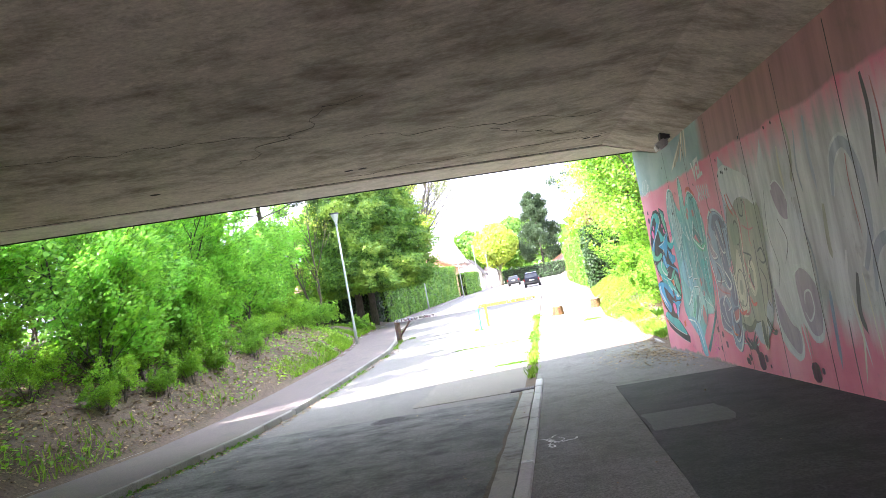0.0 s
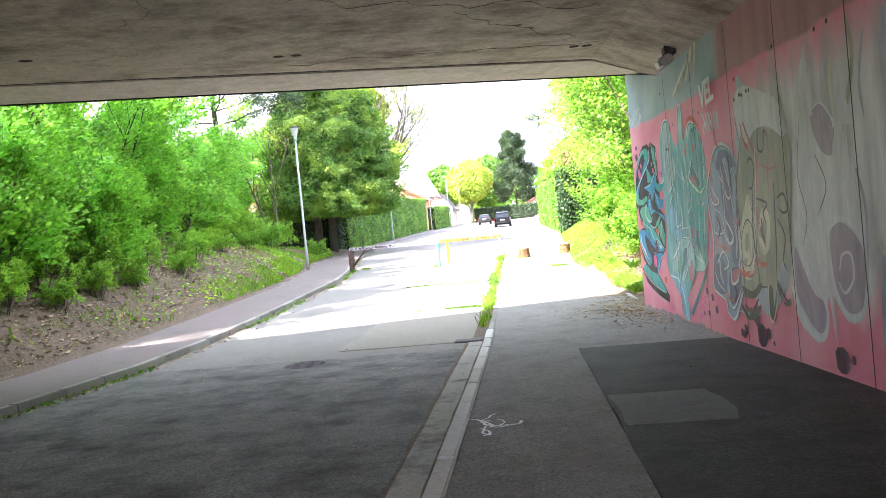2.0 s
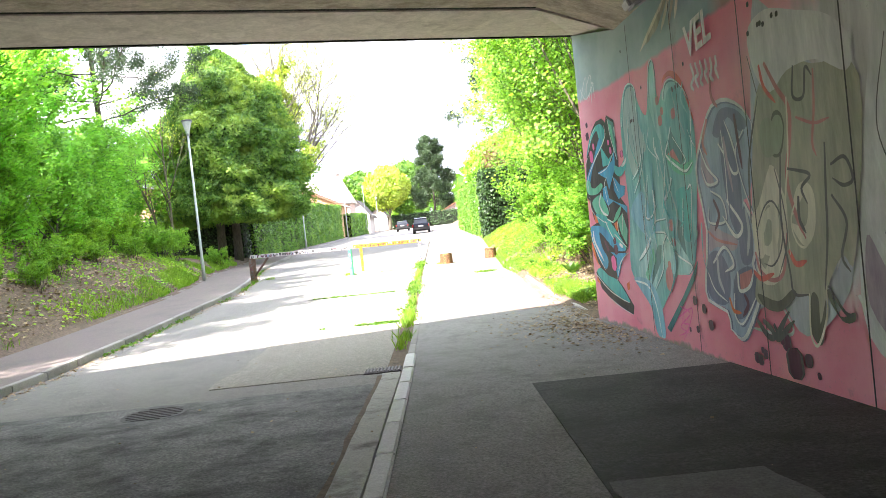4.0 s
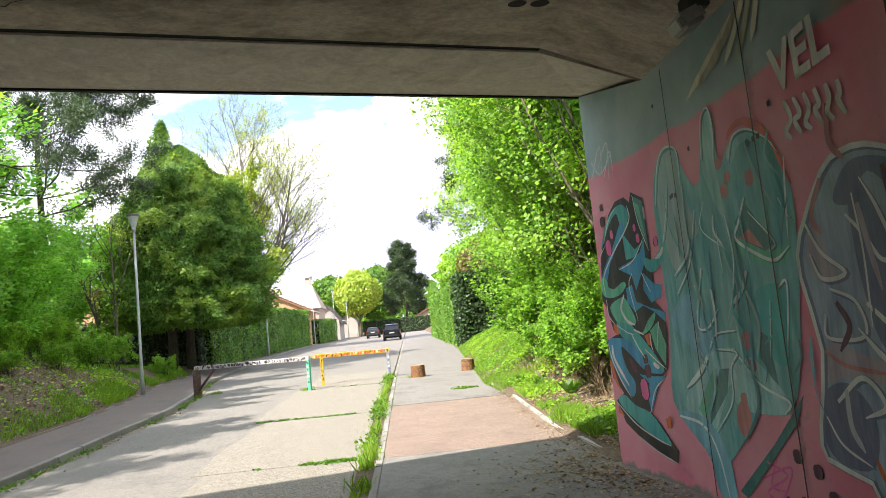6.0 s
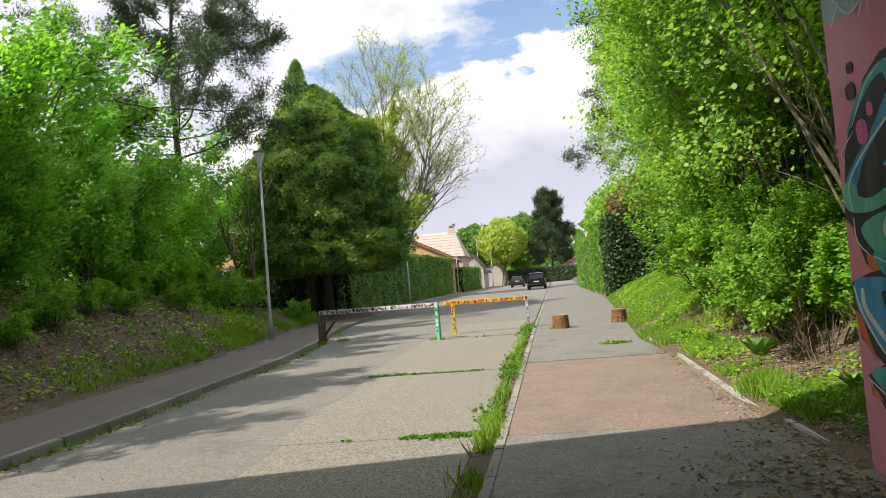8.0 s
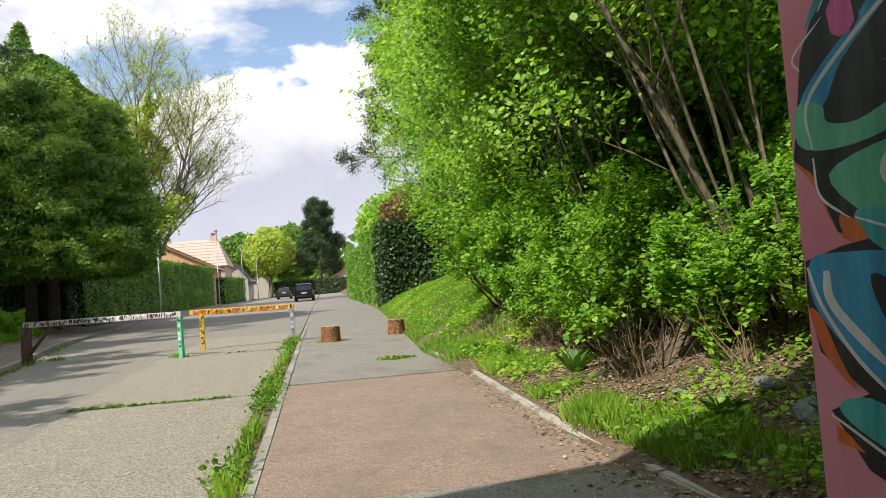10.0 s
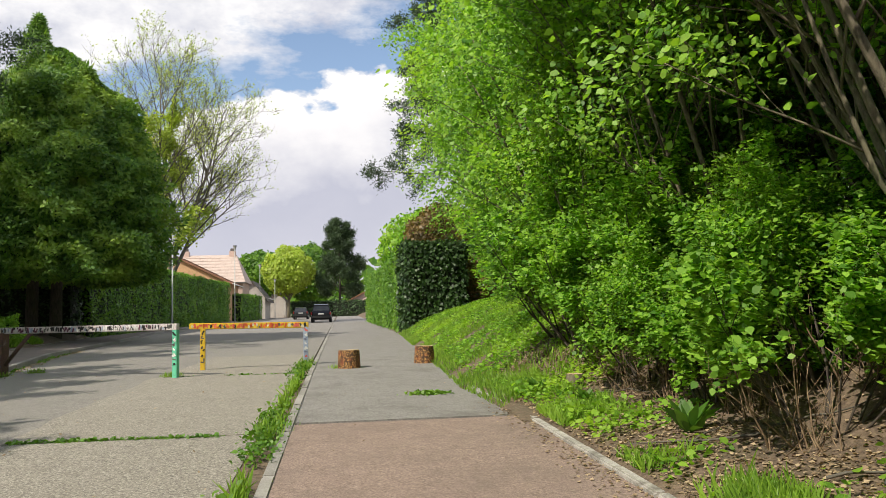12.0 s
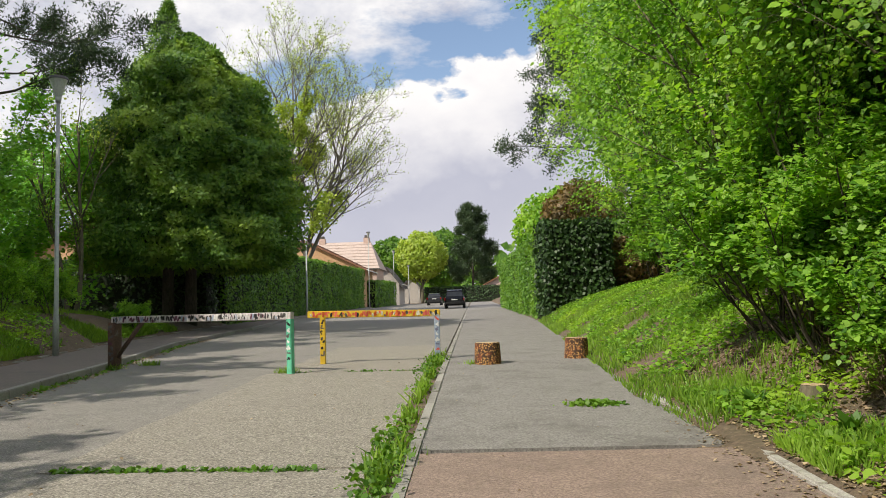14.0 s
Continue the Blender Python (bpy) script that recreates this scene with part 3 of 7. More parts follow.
INK = {
    "black": spray("ink_black", (0.0096, 0.0096, 0.0112), (0.024, 0.0224, 0.024)),
    "white": spray("ink_white", (0.595, 0.61, 0.595), (0.851, 0.851, 0.822)),
    "teal": spray("ink_teal", (0.0238, 0.269, 0.301), (0.0792, 0.586, 0.523)),
    "blue": spray("ink_blue", (0.019, 0.206, 0.412), (0.0634, 0.444, 0.697)),
    "green": spray("ink_green", (0.0792, 0.348, 0.238), (0.158, 0.634, 0.396)),
    "orange": spray("ink_orange", (0.535, 0.0649, 0.0222), (0.86, 0.214, 0.0427)),
    "magenta": spray("ink_magenta", (0.748, 0.0649, 0.278), (0.86, 0.214, 0.47)),
    "plum": spray("ink_plum", (0.066, 0.0158, 0.0396), (0.158, 0.0396, 0.0792)),
    "mist": spray("ink_mist", (0.11, 0.4, 0.41), (0.5, 0.78, 0.73)),
    "sea": spray("ink_sea", (0.04, 0.28, 0.31), (0.27, 0.6, 0.56)),
    "pale": spray("ink_pale", (0.643, 0.86, 0.803), (0.86, 0.86, 0.86)),
    "navy": spray("ink_navy", (0.0919, 0.103, 0.185), (0.227, 0.247, 0.35)),
    "slate": spray("ink_slate", (0.17, 0.23, 0.36), (0.46, 0.54, 0.64)),
    "olive": spray("ink_olive", (0.288, 0.288, 0.211), (0.533, 0.51, 0.377)),
    "sand": spray("ink_sand", (0.599, 0.554, 0.421), (0.86, 0.821, 0.665)),
    "red": spray("ink_red", (0.599, 0.0744, 0.0649), (0.856, 0.192, 0.128)),
    "char": spray("ink_char", (0.066, 0.066, 0.0627), (0.149, 0.141, 0.132)),
    "ash": spray("ink_ash", (0.58, 0.58, 0.562), (0.833, 0.815, 0.779)),
    "sand_teal": spray("ink_sand_teal", (0.2, 0.36, 0.36), (0.5, 0.62, 0.58)),
    "sea_dark": spray("ink_sea_dark", (0.02, 0.12, 0.13), (0.1, 0.3, 0.28)),
    "faded_red": spray("ink_faded_red", (0.42, 0.13, 0.13), (0.66, 0.28, 0.26)),
    "mist_blue": spray("ink_mist_blue", (0.09, 0.34, 0.46), (0.3, 0.6, 0.68)),
    "slate_pink": spray("ink_slate_pink", (0.33, 0.25, 0.32), (0.55, 0.45, 0.5)),
    "olive_dark": spray("ink_olive_dark", (0.07, 0.075, 0.05), (0.16, 0.16, 0.11)),
    "sage": spray("ink_sage", (0.26, 0.3, 0.2), (0.42, 0.46, 0.32)),
    "slate_pale": spray("ink_slate_pale", (0.36, 0.39, 0.44), (0.62, 0.64, 0.66)),
    "pale_grey": spray("ink_pale_grey", (0.56, 0.56, 0.54), (0.8, 0.79, 0.77)),
    "yellow": spray("ink_yellow", (0.567, 0.351, 0.016), (0.81, 0.567, 0.041)),
}


def on_wall(u, z, lift):
    """A place on the mural: u metres in from its outer end, z high."""
    return (wall_x(-u) - lift, -u, z)


def smooth_line(pts, n=22):
    p = [Vector(q) for q in pts]
    p = [2 * p[0] - p[1], *p, 2 * p[-1] - p[-2]]
    out = []
    for k in range(n + 1):
        f = k / n * (len(p) - 3)
        i = min(int(f), len(p) - 4)
        t = f - i
        a, b, c, d = p[i:i + 4]
        out.append(0.5 * ((2 * b) + (c - a) * t + (2 * a - 5 * b + 4 * c - d) * t * t + (3 * b - a - 3 * c + d) * t ** 3))
    return out


LIFT = [0.003]


def ribbon(pts, wide, inks, taper=(0.5, 0.25), rim=0.03, shine=True):
    """One sprayed stroke: its outline, its fill and a lit edge, each a thin film on the wall."""
    line = smooth_line(pts)
    n = len(line)
    V, Fa, mats = [], [], []
    LIFT[0] += 0.00003

    def film(shift, half, ink, lift, a, b):
        base, first = len(V), True
        for i in range(a, b):
            d = (line[min(i + 1, n - 1)] - line[max(i - 1, 0)]).normalized()
            q = Vector((-d.y, d.x))
            f = i / (n - 1)
            w = half * (taper[0] + (1 - taper[0]) * min(1, f * 5)) * (taper[1] + (1 - taper[1]) * min(1, (1 - f) * 5)) + (half > wide * 0.5) * (half - wide * 0.5)
            c = line[i] + q * shift
            for s in (-1, 1):
                g = c + q * s * w
                V.append(on_wall(g.x, max(0.02, g.y), lift))
        for i in range(b - a - 1):
            j = base + 2 * i
            Fa.append((j, j + 1, j + 3, j + 2))
            mats.append(ink)

    if rim:
        film(0, wide * 0.5 + rim, 0, LIFT[0], 0, n)
    film(0, wide * 0.5, 1, LIFT[0] + 0.00001, 0, n)
    if shine:
        film(wide * 0.24, wide * 0.055, 2, LIFT[0] + 0.00002, 3, n - 5)
    me = from_arrays("graffiti_stroke", V, Fa)
    for k in inks:
        me.materials.append(INK[k])
    for p, k in zip(me.polygons, mats):
        p.material_index = k
    return part("graffiti_stroke", me, None, mural)


def dot(u, z, r, inks):
    return ribbon([(u - r * 0.15, z + r), (u, z), (u + r * 0.1, z - r)], r * 1.5, inks, (0.45, 0.4), r * 0.14, False)


def fill(ink, pts, smooth=True):
    """A flat sprayed area on the wall, folded where the wall folds."""
    LIFT[0] += 0.00003
    if smooth:
        n = len(pts)
        loop = [Vector(p) for p in pts]
        pts = []
        for i in range(n):
            a, b, c, d = (loop[(i + k - 1) % n] for k in range(4))
            for t in (0.0, 0.25, 0.5, 0.75):
                pts.append(0.5 * ((2 * b) + (c - a) * t + (2 * a - 5 * b + 4 * c - d) * t * t + (3 * b - a - 3 * c + d) * t ** 3))
    bm = bmesh.new()
    bm.faces.new([bm.verts.new((p[0], p[1], 0)) for p in pts])
    bmesh.ops.triangulate(bm, faces=bm.faces)
    bmesh.ops.bisect_plane(bm, geom=[*bm.verts, *bm.edges, *bm.faces], plane_co=(1.6, 0, 0), plane_no=(1, 0, 0))
    for v in bm.verts:
        v.co = on_wall(max(0.004, v.co.x), max(0.02, v.co.y), LIFT[0])
    return part("graffiti_area", bm, INK[ink], mural)


# ragged drips on the inner wall
rf = np.random.default_rng(17)
for i in range(60):
    u, z = rf.uniform(7.5, 15), rf.uniform(1.0, 3.4)
    ribbon([(u, z), (u + rf.uniform(-0.12, 0.12), z - 0.4), (u + rf.uniform(-0.2, 0.2), z - rf.uniform(0.6, 1.3))], rf.uniform(0.015, 0.09), (("slate", "ash", "olive", "white", "faded_red", "char", "sand", "slate_pale")[i % 8],) * 3, (0.6, 0.05), 0.0, False)
rs = np.random.default_rng(5)
for c, z in ((9.4, 2.3), (9.9, 1.3), (10.8, 2.2), (11.6, 1.5), (12.8, 2.3)):
    a0 = rs.uniform(0, 6)
    ring = [(c + 0.34 * math.cos(a0 + 0.9 * i), z + (0.75 - 0.06 * i) * math.sin(a0 + 0.9 * i)) for i in range(6)]
    ribbon(ring, 0.12, ("white", ("slate_pale", "ash", "olive")[int(c) % 3], "white"), (0.6, 0.4), 0.016, False)
# pale worn letters and coils further in, over the pink foot
fill("slate_pale", [(5.41, 3.23), (5.62, 3.28), (6.12, 2.8), (6.63, 2.16), (6.68, 1.67), (6.49, 0.93), (5.86, 0.52), (5.43, 0.79), (5.04, 0.71), (5.13, 1.69)])
fill("pale_grey", [(6.97, 2.68), (7.3, 3.22), (7.33, 2.67), (7.75, 2.57), (7.99, 2.3), (8.15, 1.66), (8.13, 0.86), (7.8, 0.7), (7.47, 0.93), (7.31, 0.51), (7.05, 0.43), (6.62, 0.86)])
fill("slate_pink", [(7.33, 2.67), (7.58, 2.7), (7.81, 2.49), (7.72, 2.22), (7.47, 2.32)])
fill("slate_pink", [(7.57, 1.52), (7.87, 1.59), (8.17, 1.33), (8.1, 0.89), (7.81, 0.79), (7.6, 1.02)])
fill("slate_pink", [(6.75, 1.35), (6.91, 1.16), (7.13, 0.9), (7.37, 0.81), (7.28, 0.54), (7.07, 0.55), (6.72, 0.86)])
ribbon([(6.6, 0.92), (6.82, 0.63), (7.07, 0.46), (7.31, 0.5), (7.38, 0.79), (7.04, 1.13), (6.86, 1.35)], 0.05, ("white",) * 3, (0.7, 0.3), 0.0, False)
ribbon([(7.53, 1.3), (7.57, 1.01), (7.81, 0.75), (8.1, 0.86), (8.19, 1.36), (7.88, 1.64), (7.49, 1.52)], 0.05, ("white",) * 3, (0.7, 0.3), 0.0, False)
ribbon([(7.7, 1.17), (7.77, 1.31), (7.93, 1.32), (7.95, 1.11), (7.77, 0.96), (7.66, 1.06)], 0.03, ("white",) * 3, (0.7, 0.3), 0.0, False)
ribbon([(7.33, 2.67), (7.58, 2.71), (7.81, 2.46), (7.73, 2.24)], 0.025, ("white",) * 3, (0.7, 0.3), 0.0, False)
ribbon([(5.38, 0.84), (5.62, 0.51), (4.67, 0.47)], 0.03, ("white",) * 3, (0.7, 0.3), 0.0, False)
ribbon([(6.07, 1.5), (6.25, 1.59), (6.47, 1.34), (6.36, 1.09)], 0.03, ("white",) * 3, (0.7, 0.3), 0.0, False)
ribbon([(6.89, 1.98), (7.01, 1.67), (7.22, 1.36), (7.3, 1.14)], 0.025, ("white",) * 3, (0.7, 0.3), 0.0, False)
ribbon([(5.62, 2.73), (5.59, 2.05), (5.27, 1.5), (5.29, 1.02)], 0.02, ("white",) * 3, (0.7, 0.3), 0.0, False)
ribbon([(7.7, 1.87), (7.59, 1.66), (7.88, 1.66)], 0.02, ("white",) * 3, (0.7, 0.3), 0.0, False)
ribbon([(5.27, 2.92), (5.46, 2.34), (5.63, 1.68), (5.42, 1.03)], 0.015, ("char",) * 3, (0.7, 0.3), 0.0, False)
ribbon([(6.07, 2.81), (6.12, 2.28), (5.76, 1.68), (6.03, 1.33), (5.86, 1.05)], 0.015, ("char",) * 3, (0.7, 0.3), 0.0, False)
ribbon([(7.11, 2.66), (6.96, 2.1), (7.1, 1.67), (6.95, 1.36)], 0.012, ("char",) * 3, (0.7, 0.3), 0.0, False)
ribbon([(7.38, 2.25), (7.56, 1.95), (7.35, 1.67)], 0.015, ("char",) * 3, (0.7, 0.3), 0.0, False)
ribbon([(6.29, 2.02), (6.43, 1.67), (6.31, 1.34), (6.05, 1.15)], 0.015, ("char",) * 3, (0.7, 0.3), 0.0, False)
ribbon([(5.55, 1.31), (5.75, 1.09), (5.59, 0.95), (5.36, 1.02)], 0.02, ("red",) * 3, (0.7, 0.3), 0.0, False)
# bare spikes of the white ground against the dull red
fill("pale_grey", [(6.97, 2.68), (7.14, 2.92), (7.32, 3.33), (7.34, 2.99), (7.4, 2.62)], False)
fill("pale_grey", [(7.76, 2.46), (7.89, 2.75), (8.06, 3.06), (8.05, 2.69), (8.15, 2.45)], False)
# faded pale piece: wash, letters, arcs
fill("sea", [(1.56, 2.96), (1.83, 3.28), (2.16, 3.26), (2.34, 2.97), (2.57, 2.82), (2.73, 3.14), (2.91, 3.39), (2.98, 3.2), (3.01, 2.89), (3.18, 3.02), (3.48, 3.07), (3.76, 2.94), (3.92, 2.68), (3.99, 2.31), (3.79, 1.29), (3.55, 0.91), (3.13, 0.87), (2.76, 0.59), (2.35, 0.36), (1.86, 0.66), (1.44, 0.84), (1.56, 1.64), (1.54, 2.28)])
fill("mist", [(2.69, 2.99), (2.78, 3.3), (2.91, 3.41), (2.98, 3.23), (2.93, 2.93), (3.0, 2.49), (2.89, 2.53), (2.75, 2.78)])
fill("sand_teal", [(1.63, 2.83), (1.81, 3.19), (2.02, 3.26), (2.22, 3.18), (2.26, 2.78), (2.47, 2.44), (2.24, 2.34), (1.89, 2.1), (1.71, 2.41)])
fill("red", [(3.18, 3.06), (3.27, 3.16), (3.5, 3.17), (3.72, 3.05), (3.86, 2.86), (4.0, 2.55), (3.93, 2.63), (3.79, 2.89), (3.62, 3.03), (3.44, 3.12), (3.28, 3.11)])
fill("mist", [(3.14, 2.94), (3.27, 3.06), (3.53, 3.04), (3.67, 2.94), (3.44, 2.99), (3.3, 2.95), (3.23, 2.87)])
fill("green", [(3.11, 2.27), (3.2, 2.29), (3.57, 2.12), (3.84, 2.15), (3.89, 2.1), (3.77, 2.0), (3.46, 2.02), (3.2, 2.13)])
fill("sea_dark", [(3.32, 2.54), (3.67, 2.16), (3.53, 2.12), (3.16, 2.27), (3.14, 2.4)], False)
fill("faded_red", [(3.34, 2.32), (3.16, 2.27), (3.52, 2.14)], False)
fill("mist_blue", [(1.6, 1.66), (2.14, 1.9), (2.32, 1.6), (2.63, 1.53), (2.69, 1.38), (2.29, 1.29), (1.91, 1.42)])
fill("teal", [(3.33, 1.84), (3.66, 1.87), (3.77, 1.79), (3.68, 1.33), (3.49, 1.27), (3.35, 1.48), (3.32, 1.67)])
fill("mist", [(1.86, 1.02), (2.36, 1.33), (2.81, 1.38), (2.89, 1.24), (3.12, 1.31), (3.58, 1.01), (3.49, 0.9), (2.98, 0.87), (2.74, 0.93), (2.66, 1.07), (2.21, 0.59), (1.72, 0.76)])
fill("sea_dark", [(2.53, 1.2), (2.69, 1.21), (2.61, 1.0), (2.18, 0.67), (2.31, 0.94)], False)
fill("faded_red", [(2.73, 0.86), (2.89, 0.97), (2.97, 0.84), (2.91, 0.65), (2.75, 0.69)])
fill("green", [(2.4, 1.21), (2.44, 1.02), (2.09, 0.72), (1.98, 0.81)], False)
fill("sea_dark", [(3.27, 1.53), (3.4, 1.48), (3.46, 1.11), (3.38, 1.16), (3.25, 1.31)], False)
ribbon([(1.6, 2.79), (1.78, 3.16), (1.98, 3.28), (2.24, 3.19), (2.23, 2.88)], 0.024, ("sea_dark",) * 3, (0.7, 0.3), 0.0, False)
ribbon([(1.57, 2.81), (1.74, 3.19), (1.95, 3.31), (2.21, 3.22), (2.2, 2.9)], 0.02, ("pale",) * 3, (0.7, 0.3), 0.0, False)
ribbon([(2.73, 3.0), (2.8, 3.32), (2.94, 3.4), (3.0, 3.21), (2.94, 2.95)], 0.022, ("sea_dark",) * 3, (0.7, 0.3), 0.0, False)
ribbon([(2.7, 3.02), (2.77, 3.34), (2.92, 3.42), (2.97, 3.23), (2.91, 2.97)], 0.018, ("pale",) * 3, (0.7, 0.3), 0.0, False)
ribbon([(3.18, 2.88), (3.3, 3.05), (3.53, 3.05), (3.78, 2.91), (3.9, 2.78)], 0.022, ("sea_dark",) * 3, (0.7, 0.3), 0.0, False)
ribbon([(3.16, 2.9), (3.28, 3.07), (3.51, 3.07), (3.76, 2.93), (3.88, 2.8)], 0.018, ("pale",) * 3, (0.7, 0.3), 0.0, False)
ribbon([(3.35, 2.56), (3.21, 2.38), (3.13, 2.26), (3.41, 2.11), (3.67, 2.03), (3.88, 2.11)], 0.032, ("sea_dark",) * 3, (0.7, 0.3), 0.0, False)
ribbon([(3.33, 2.57), (3.19, 2.39), (3.11, 2.27), (3.39, 2.12), (3.65, 2.04), (3.86, 2.12)], 0.03, ("pale",) * 3, (0.7, 0.3), 0.0, False)
ribbon([(3.24, 1.99), (3.11, 1.84), (2.91, 1.71)], 0.044, ("sea_dark",) * 3, (0.7, 0.3), 0.0, False)
ribbon([(3.21, 2.0), (3.09, 1.85), (2.88, 1.73)], 0.045, ("pale",) * 3, (0.7, 0.3), 0.0, False)
ribbon([(2.44, 2.07), (2.23, 1.58), (2.44, 1.55), (2.67, 1.71)], 0.026, ("sea_dark",) * 3, (0.7, 0.3), 0.0, False)
ribbon([(2.41, 2.09), (2.2, 1.6), (2.41, 1.56), (2.64, 1.72)], 0.022, ("pale",) * 3, (0.7, 0.3), 0.0, False)
ribbon([(2.92, 1.52), (2.57, 1.49), (2.4, 1.36)], 0.021, ("sea_dark",) * 3, (0.7, 0.3), 0.0, False)
ribbon([(2.9, 1.53), (2.54, 1.5), (2.37, 1.37)], 0.016, ("pale",) * 3, (0.7, 0.3), 0.0, False)
ribbon([(2.36, 1.3), (2.16, 1.15), (1.81, 0.98)], 0.048, ("sea_dark",) * 3, (0.7, 0.3), 0.0, False)
ribbon([(2.32, 1.31), (2.13, 1.16), (1.78, 0.99)], 0.05, ("pale",) * 3, (0.7, 0.3), 0.0, False)
ribbon([(2.84, 1.37), (3.21, 1.1), (3.59, 1.0), (3.51, 0.9)], 0.027, ("sea_dark",) * 3, (0.7, 0.3), 0.0, False)
ribbon([(2.81, 1.38), (3.18, 1.11), (3.57, 1.0), (3.49, 0.9)], 0.024, ("pale",) * 3, (0.7, 0.3), 0.0, False)
ribbon([(2.51, 1.36), (2.89, 1.34), (2.75, 1.2), (2.69, 0.91), (2.29, 0.59)], 0.022, ("sea_dark",) * 3, (0.7, 0.3), 0.0, False)
ribbon([(2.48, 1.37), (2.86, 1.35), (2.73, 1.21), (2.67, 0.92), (2.26, 0.6)], 0.018, ("pale",) * 3, (0.7, 0.3), 0.0, False)
ribbon([(3.66, 1.83), (3.78, 1.84), (3.65, 1.32)], 0.024, ("sea_dark",) * 3, (0.7, 0.3), 0.0, False)
ribbon([(3.64, 1.84), (3.76, 1.85), (3.64, 1.33)], 0.02, ("pale",) * 3, (0.7, 0.3), 0.0, False)
ribbon([(2.29, 2.37), (2.17, 2.2), (1.86, 2.05)], 0.028, ("sea_dark",) * 3, (0.7, 0.3), 0.0, False)
ribbon([(2.26, 2.39), (2.13, 2.22), (1.82, 2.07)], 0.025, ("pale",) * 3, (0.7, 0.3), 0.0, False)
ribbon([(3.38, 2.44), (3.69, 2.17), (3.61, 2.1)], 0.019, ("sea_dark",) * 3, (0.7, 0.3), 0.0, False)
ribbon([(3.36, 2.45), (3.67, 2.18), (3.59, 2.11)], 0.014, ("pale",) * 3, (0.7, 0.3), 0.0, False)
ribbon([(3.81, 2.46), (3.89, 2.35), (3.97, 2.26)], 0.018, ("sea_dark",) * 3, (0.7, 0.3), 0.0, False)
ribbon([(3.8, 2.48), (3.88, 2.36), (3.96, 2.27)], 0.012, ("pale",) * 3, (0.7, 0.3), 0.0, False)
ribbon([(3.52, 1.74), (3.47, 1.52), (3.41, 1.31)], 0.018, ("sea_dark",) * 3, (0.7, 0.3), 0.0, False)
ribbon([(3.5, 1.75), (3.45, 1.53), (3.39, 1.32)], 0.012, ("pale",) * 3, (0.7, 0.3), 0.0, False)
ribbon([(1.69, 2.4), (1.84, 2.67), (1.95, 2.98)], 0.019, ("sea_dark",) * 3, (0.7, 0.3), 0.0, False)
ribbon([(1.65, 2.42), (1.8, 2.69), (1.92, 3.0)], 0.014, ("pale",) * 3, (0.7, 0.3), 0.0, False)
ribbon([(1.87, 1.87), (2.23, 2.16), (2.46, 2.6)], 0.022, ("sea_dark",) * 3, (0.7, 0.3), 0.0, False)
ribbon([(1.84, 1.89), (2.2, 2.17), (2.43, 2.62)], 0.018, ("pale",) * 3, (0.7, 0.3), 0.0, False)
dot(2.99, 2.92, 0.05, ("faded_red", "faded_red", "mist"))
dot(3.11, 2.78, 0.045, ("faded_red", "faded_red", "mist"))
dot(3.03, 2.68, 0.06, ("faded_red", "faded_red", "mist"))
dot(3.07, 1.45, 0.07, ("faded_red", "faded_red", "mist"))
dot(2.89, 0.97, 0.05, ("faded_red", "faded_red", "mist"))
dot(2.87, 0.74, 0.05, ("faded_red", "faded_red", "mist"))
dot(3.11, 1.25, 0.05, ("faded_red", "faded_red", "mist"))
dot(3.45, 2.7, 0.06, ("faded_red", "faded_red", "mist"))
fill("mist_blue", [(1.51, 0.74), (2.07, 0.74), (2.44, 0.52), (2.54, 0.09), (2.38, 0.03), (2.21, 0.09), (2.09, 0.38), (1.75, 0.57)])
fill("sea_dark", [(3.78, 1.07), (3.64, 0.85), (2.73, 0.14), (2.61, 0.18), (3.27, 0.65)], False)
ribbon([(1.54, 0.7), (2.04, 0.66), (2.28, 0.44), (2.41, 0.03)], 0.03, ("pale",) * 3, (0.7, 0.3), 0.0, False)
ribbon([(3.12, 0.5), (3.4, 0.44), (3.08, 0.26), (3.36, 0.21)], 0.02, ("magenta",) * 3, (0.7, 0.3), 0.0, False)
ribbon([(3.29, 0.56), (3.15, 0.32), (3.35, 0.3), (3.13, 0.1)], 0.02, ("magenta",) * 3, (0.7, 0.3), 0.0, False)
ribbon([(3.01, 0.35), (3.47, 0.51), (3.28, 0.24), (2.98, 0.13)], 0.02, ("magenta",) * 3, (0.7, 0.3), 0.0, False)
# sharp teal piece on the splayed end: black body, colour bands, lit edges
fill("orange", [(0.01, 1.94), (0.11, 1.98), (0.17, 1.84), (0.33, 1.63), (0.48, 1.54), (0.26, 1.54), (0.11, 1.81)])
fill("black", [(0.11, 2.42), (0.26, 2.68), (0.45, 2.9), (0.66, 3.02), (0.89, 3.03), (1.01, 2.95), (1.07, 3.05), (1.32, 2.94), (1.35, 2.36), (1.33, 1.84), (1.49, 1.73), (1.49, 1.5), (1.41, 1.16), (1.23, 1.03), (0.93, 0.68)], False)
fill("black", [(0.11, 2.42), (0.93, 0.68), (0.31, 0.85), (0.06, 1.02), (0.01, 1.25), (0.02, 1.45), (0.25, 1.51), (0.48, 1.54), (0.23, 1.57), (0.11, 1.86), (0.01, 1.94), (0.06, 2.17)], False)
fill("black", [(0.09, 0.75), (0.31, 0.85), (0.93, 0.69), (1.11, 0.58), (1.42, 0.34), (1.38, 0.21), (0.97, 0.28), (0.57, 0.39), (0.27, 0.51)], False)
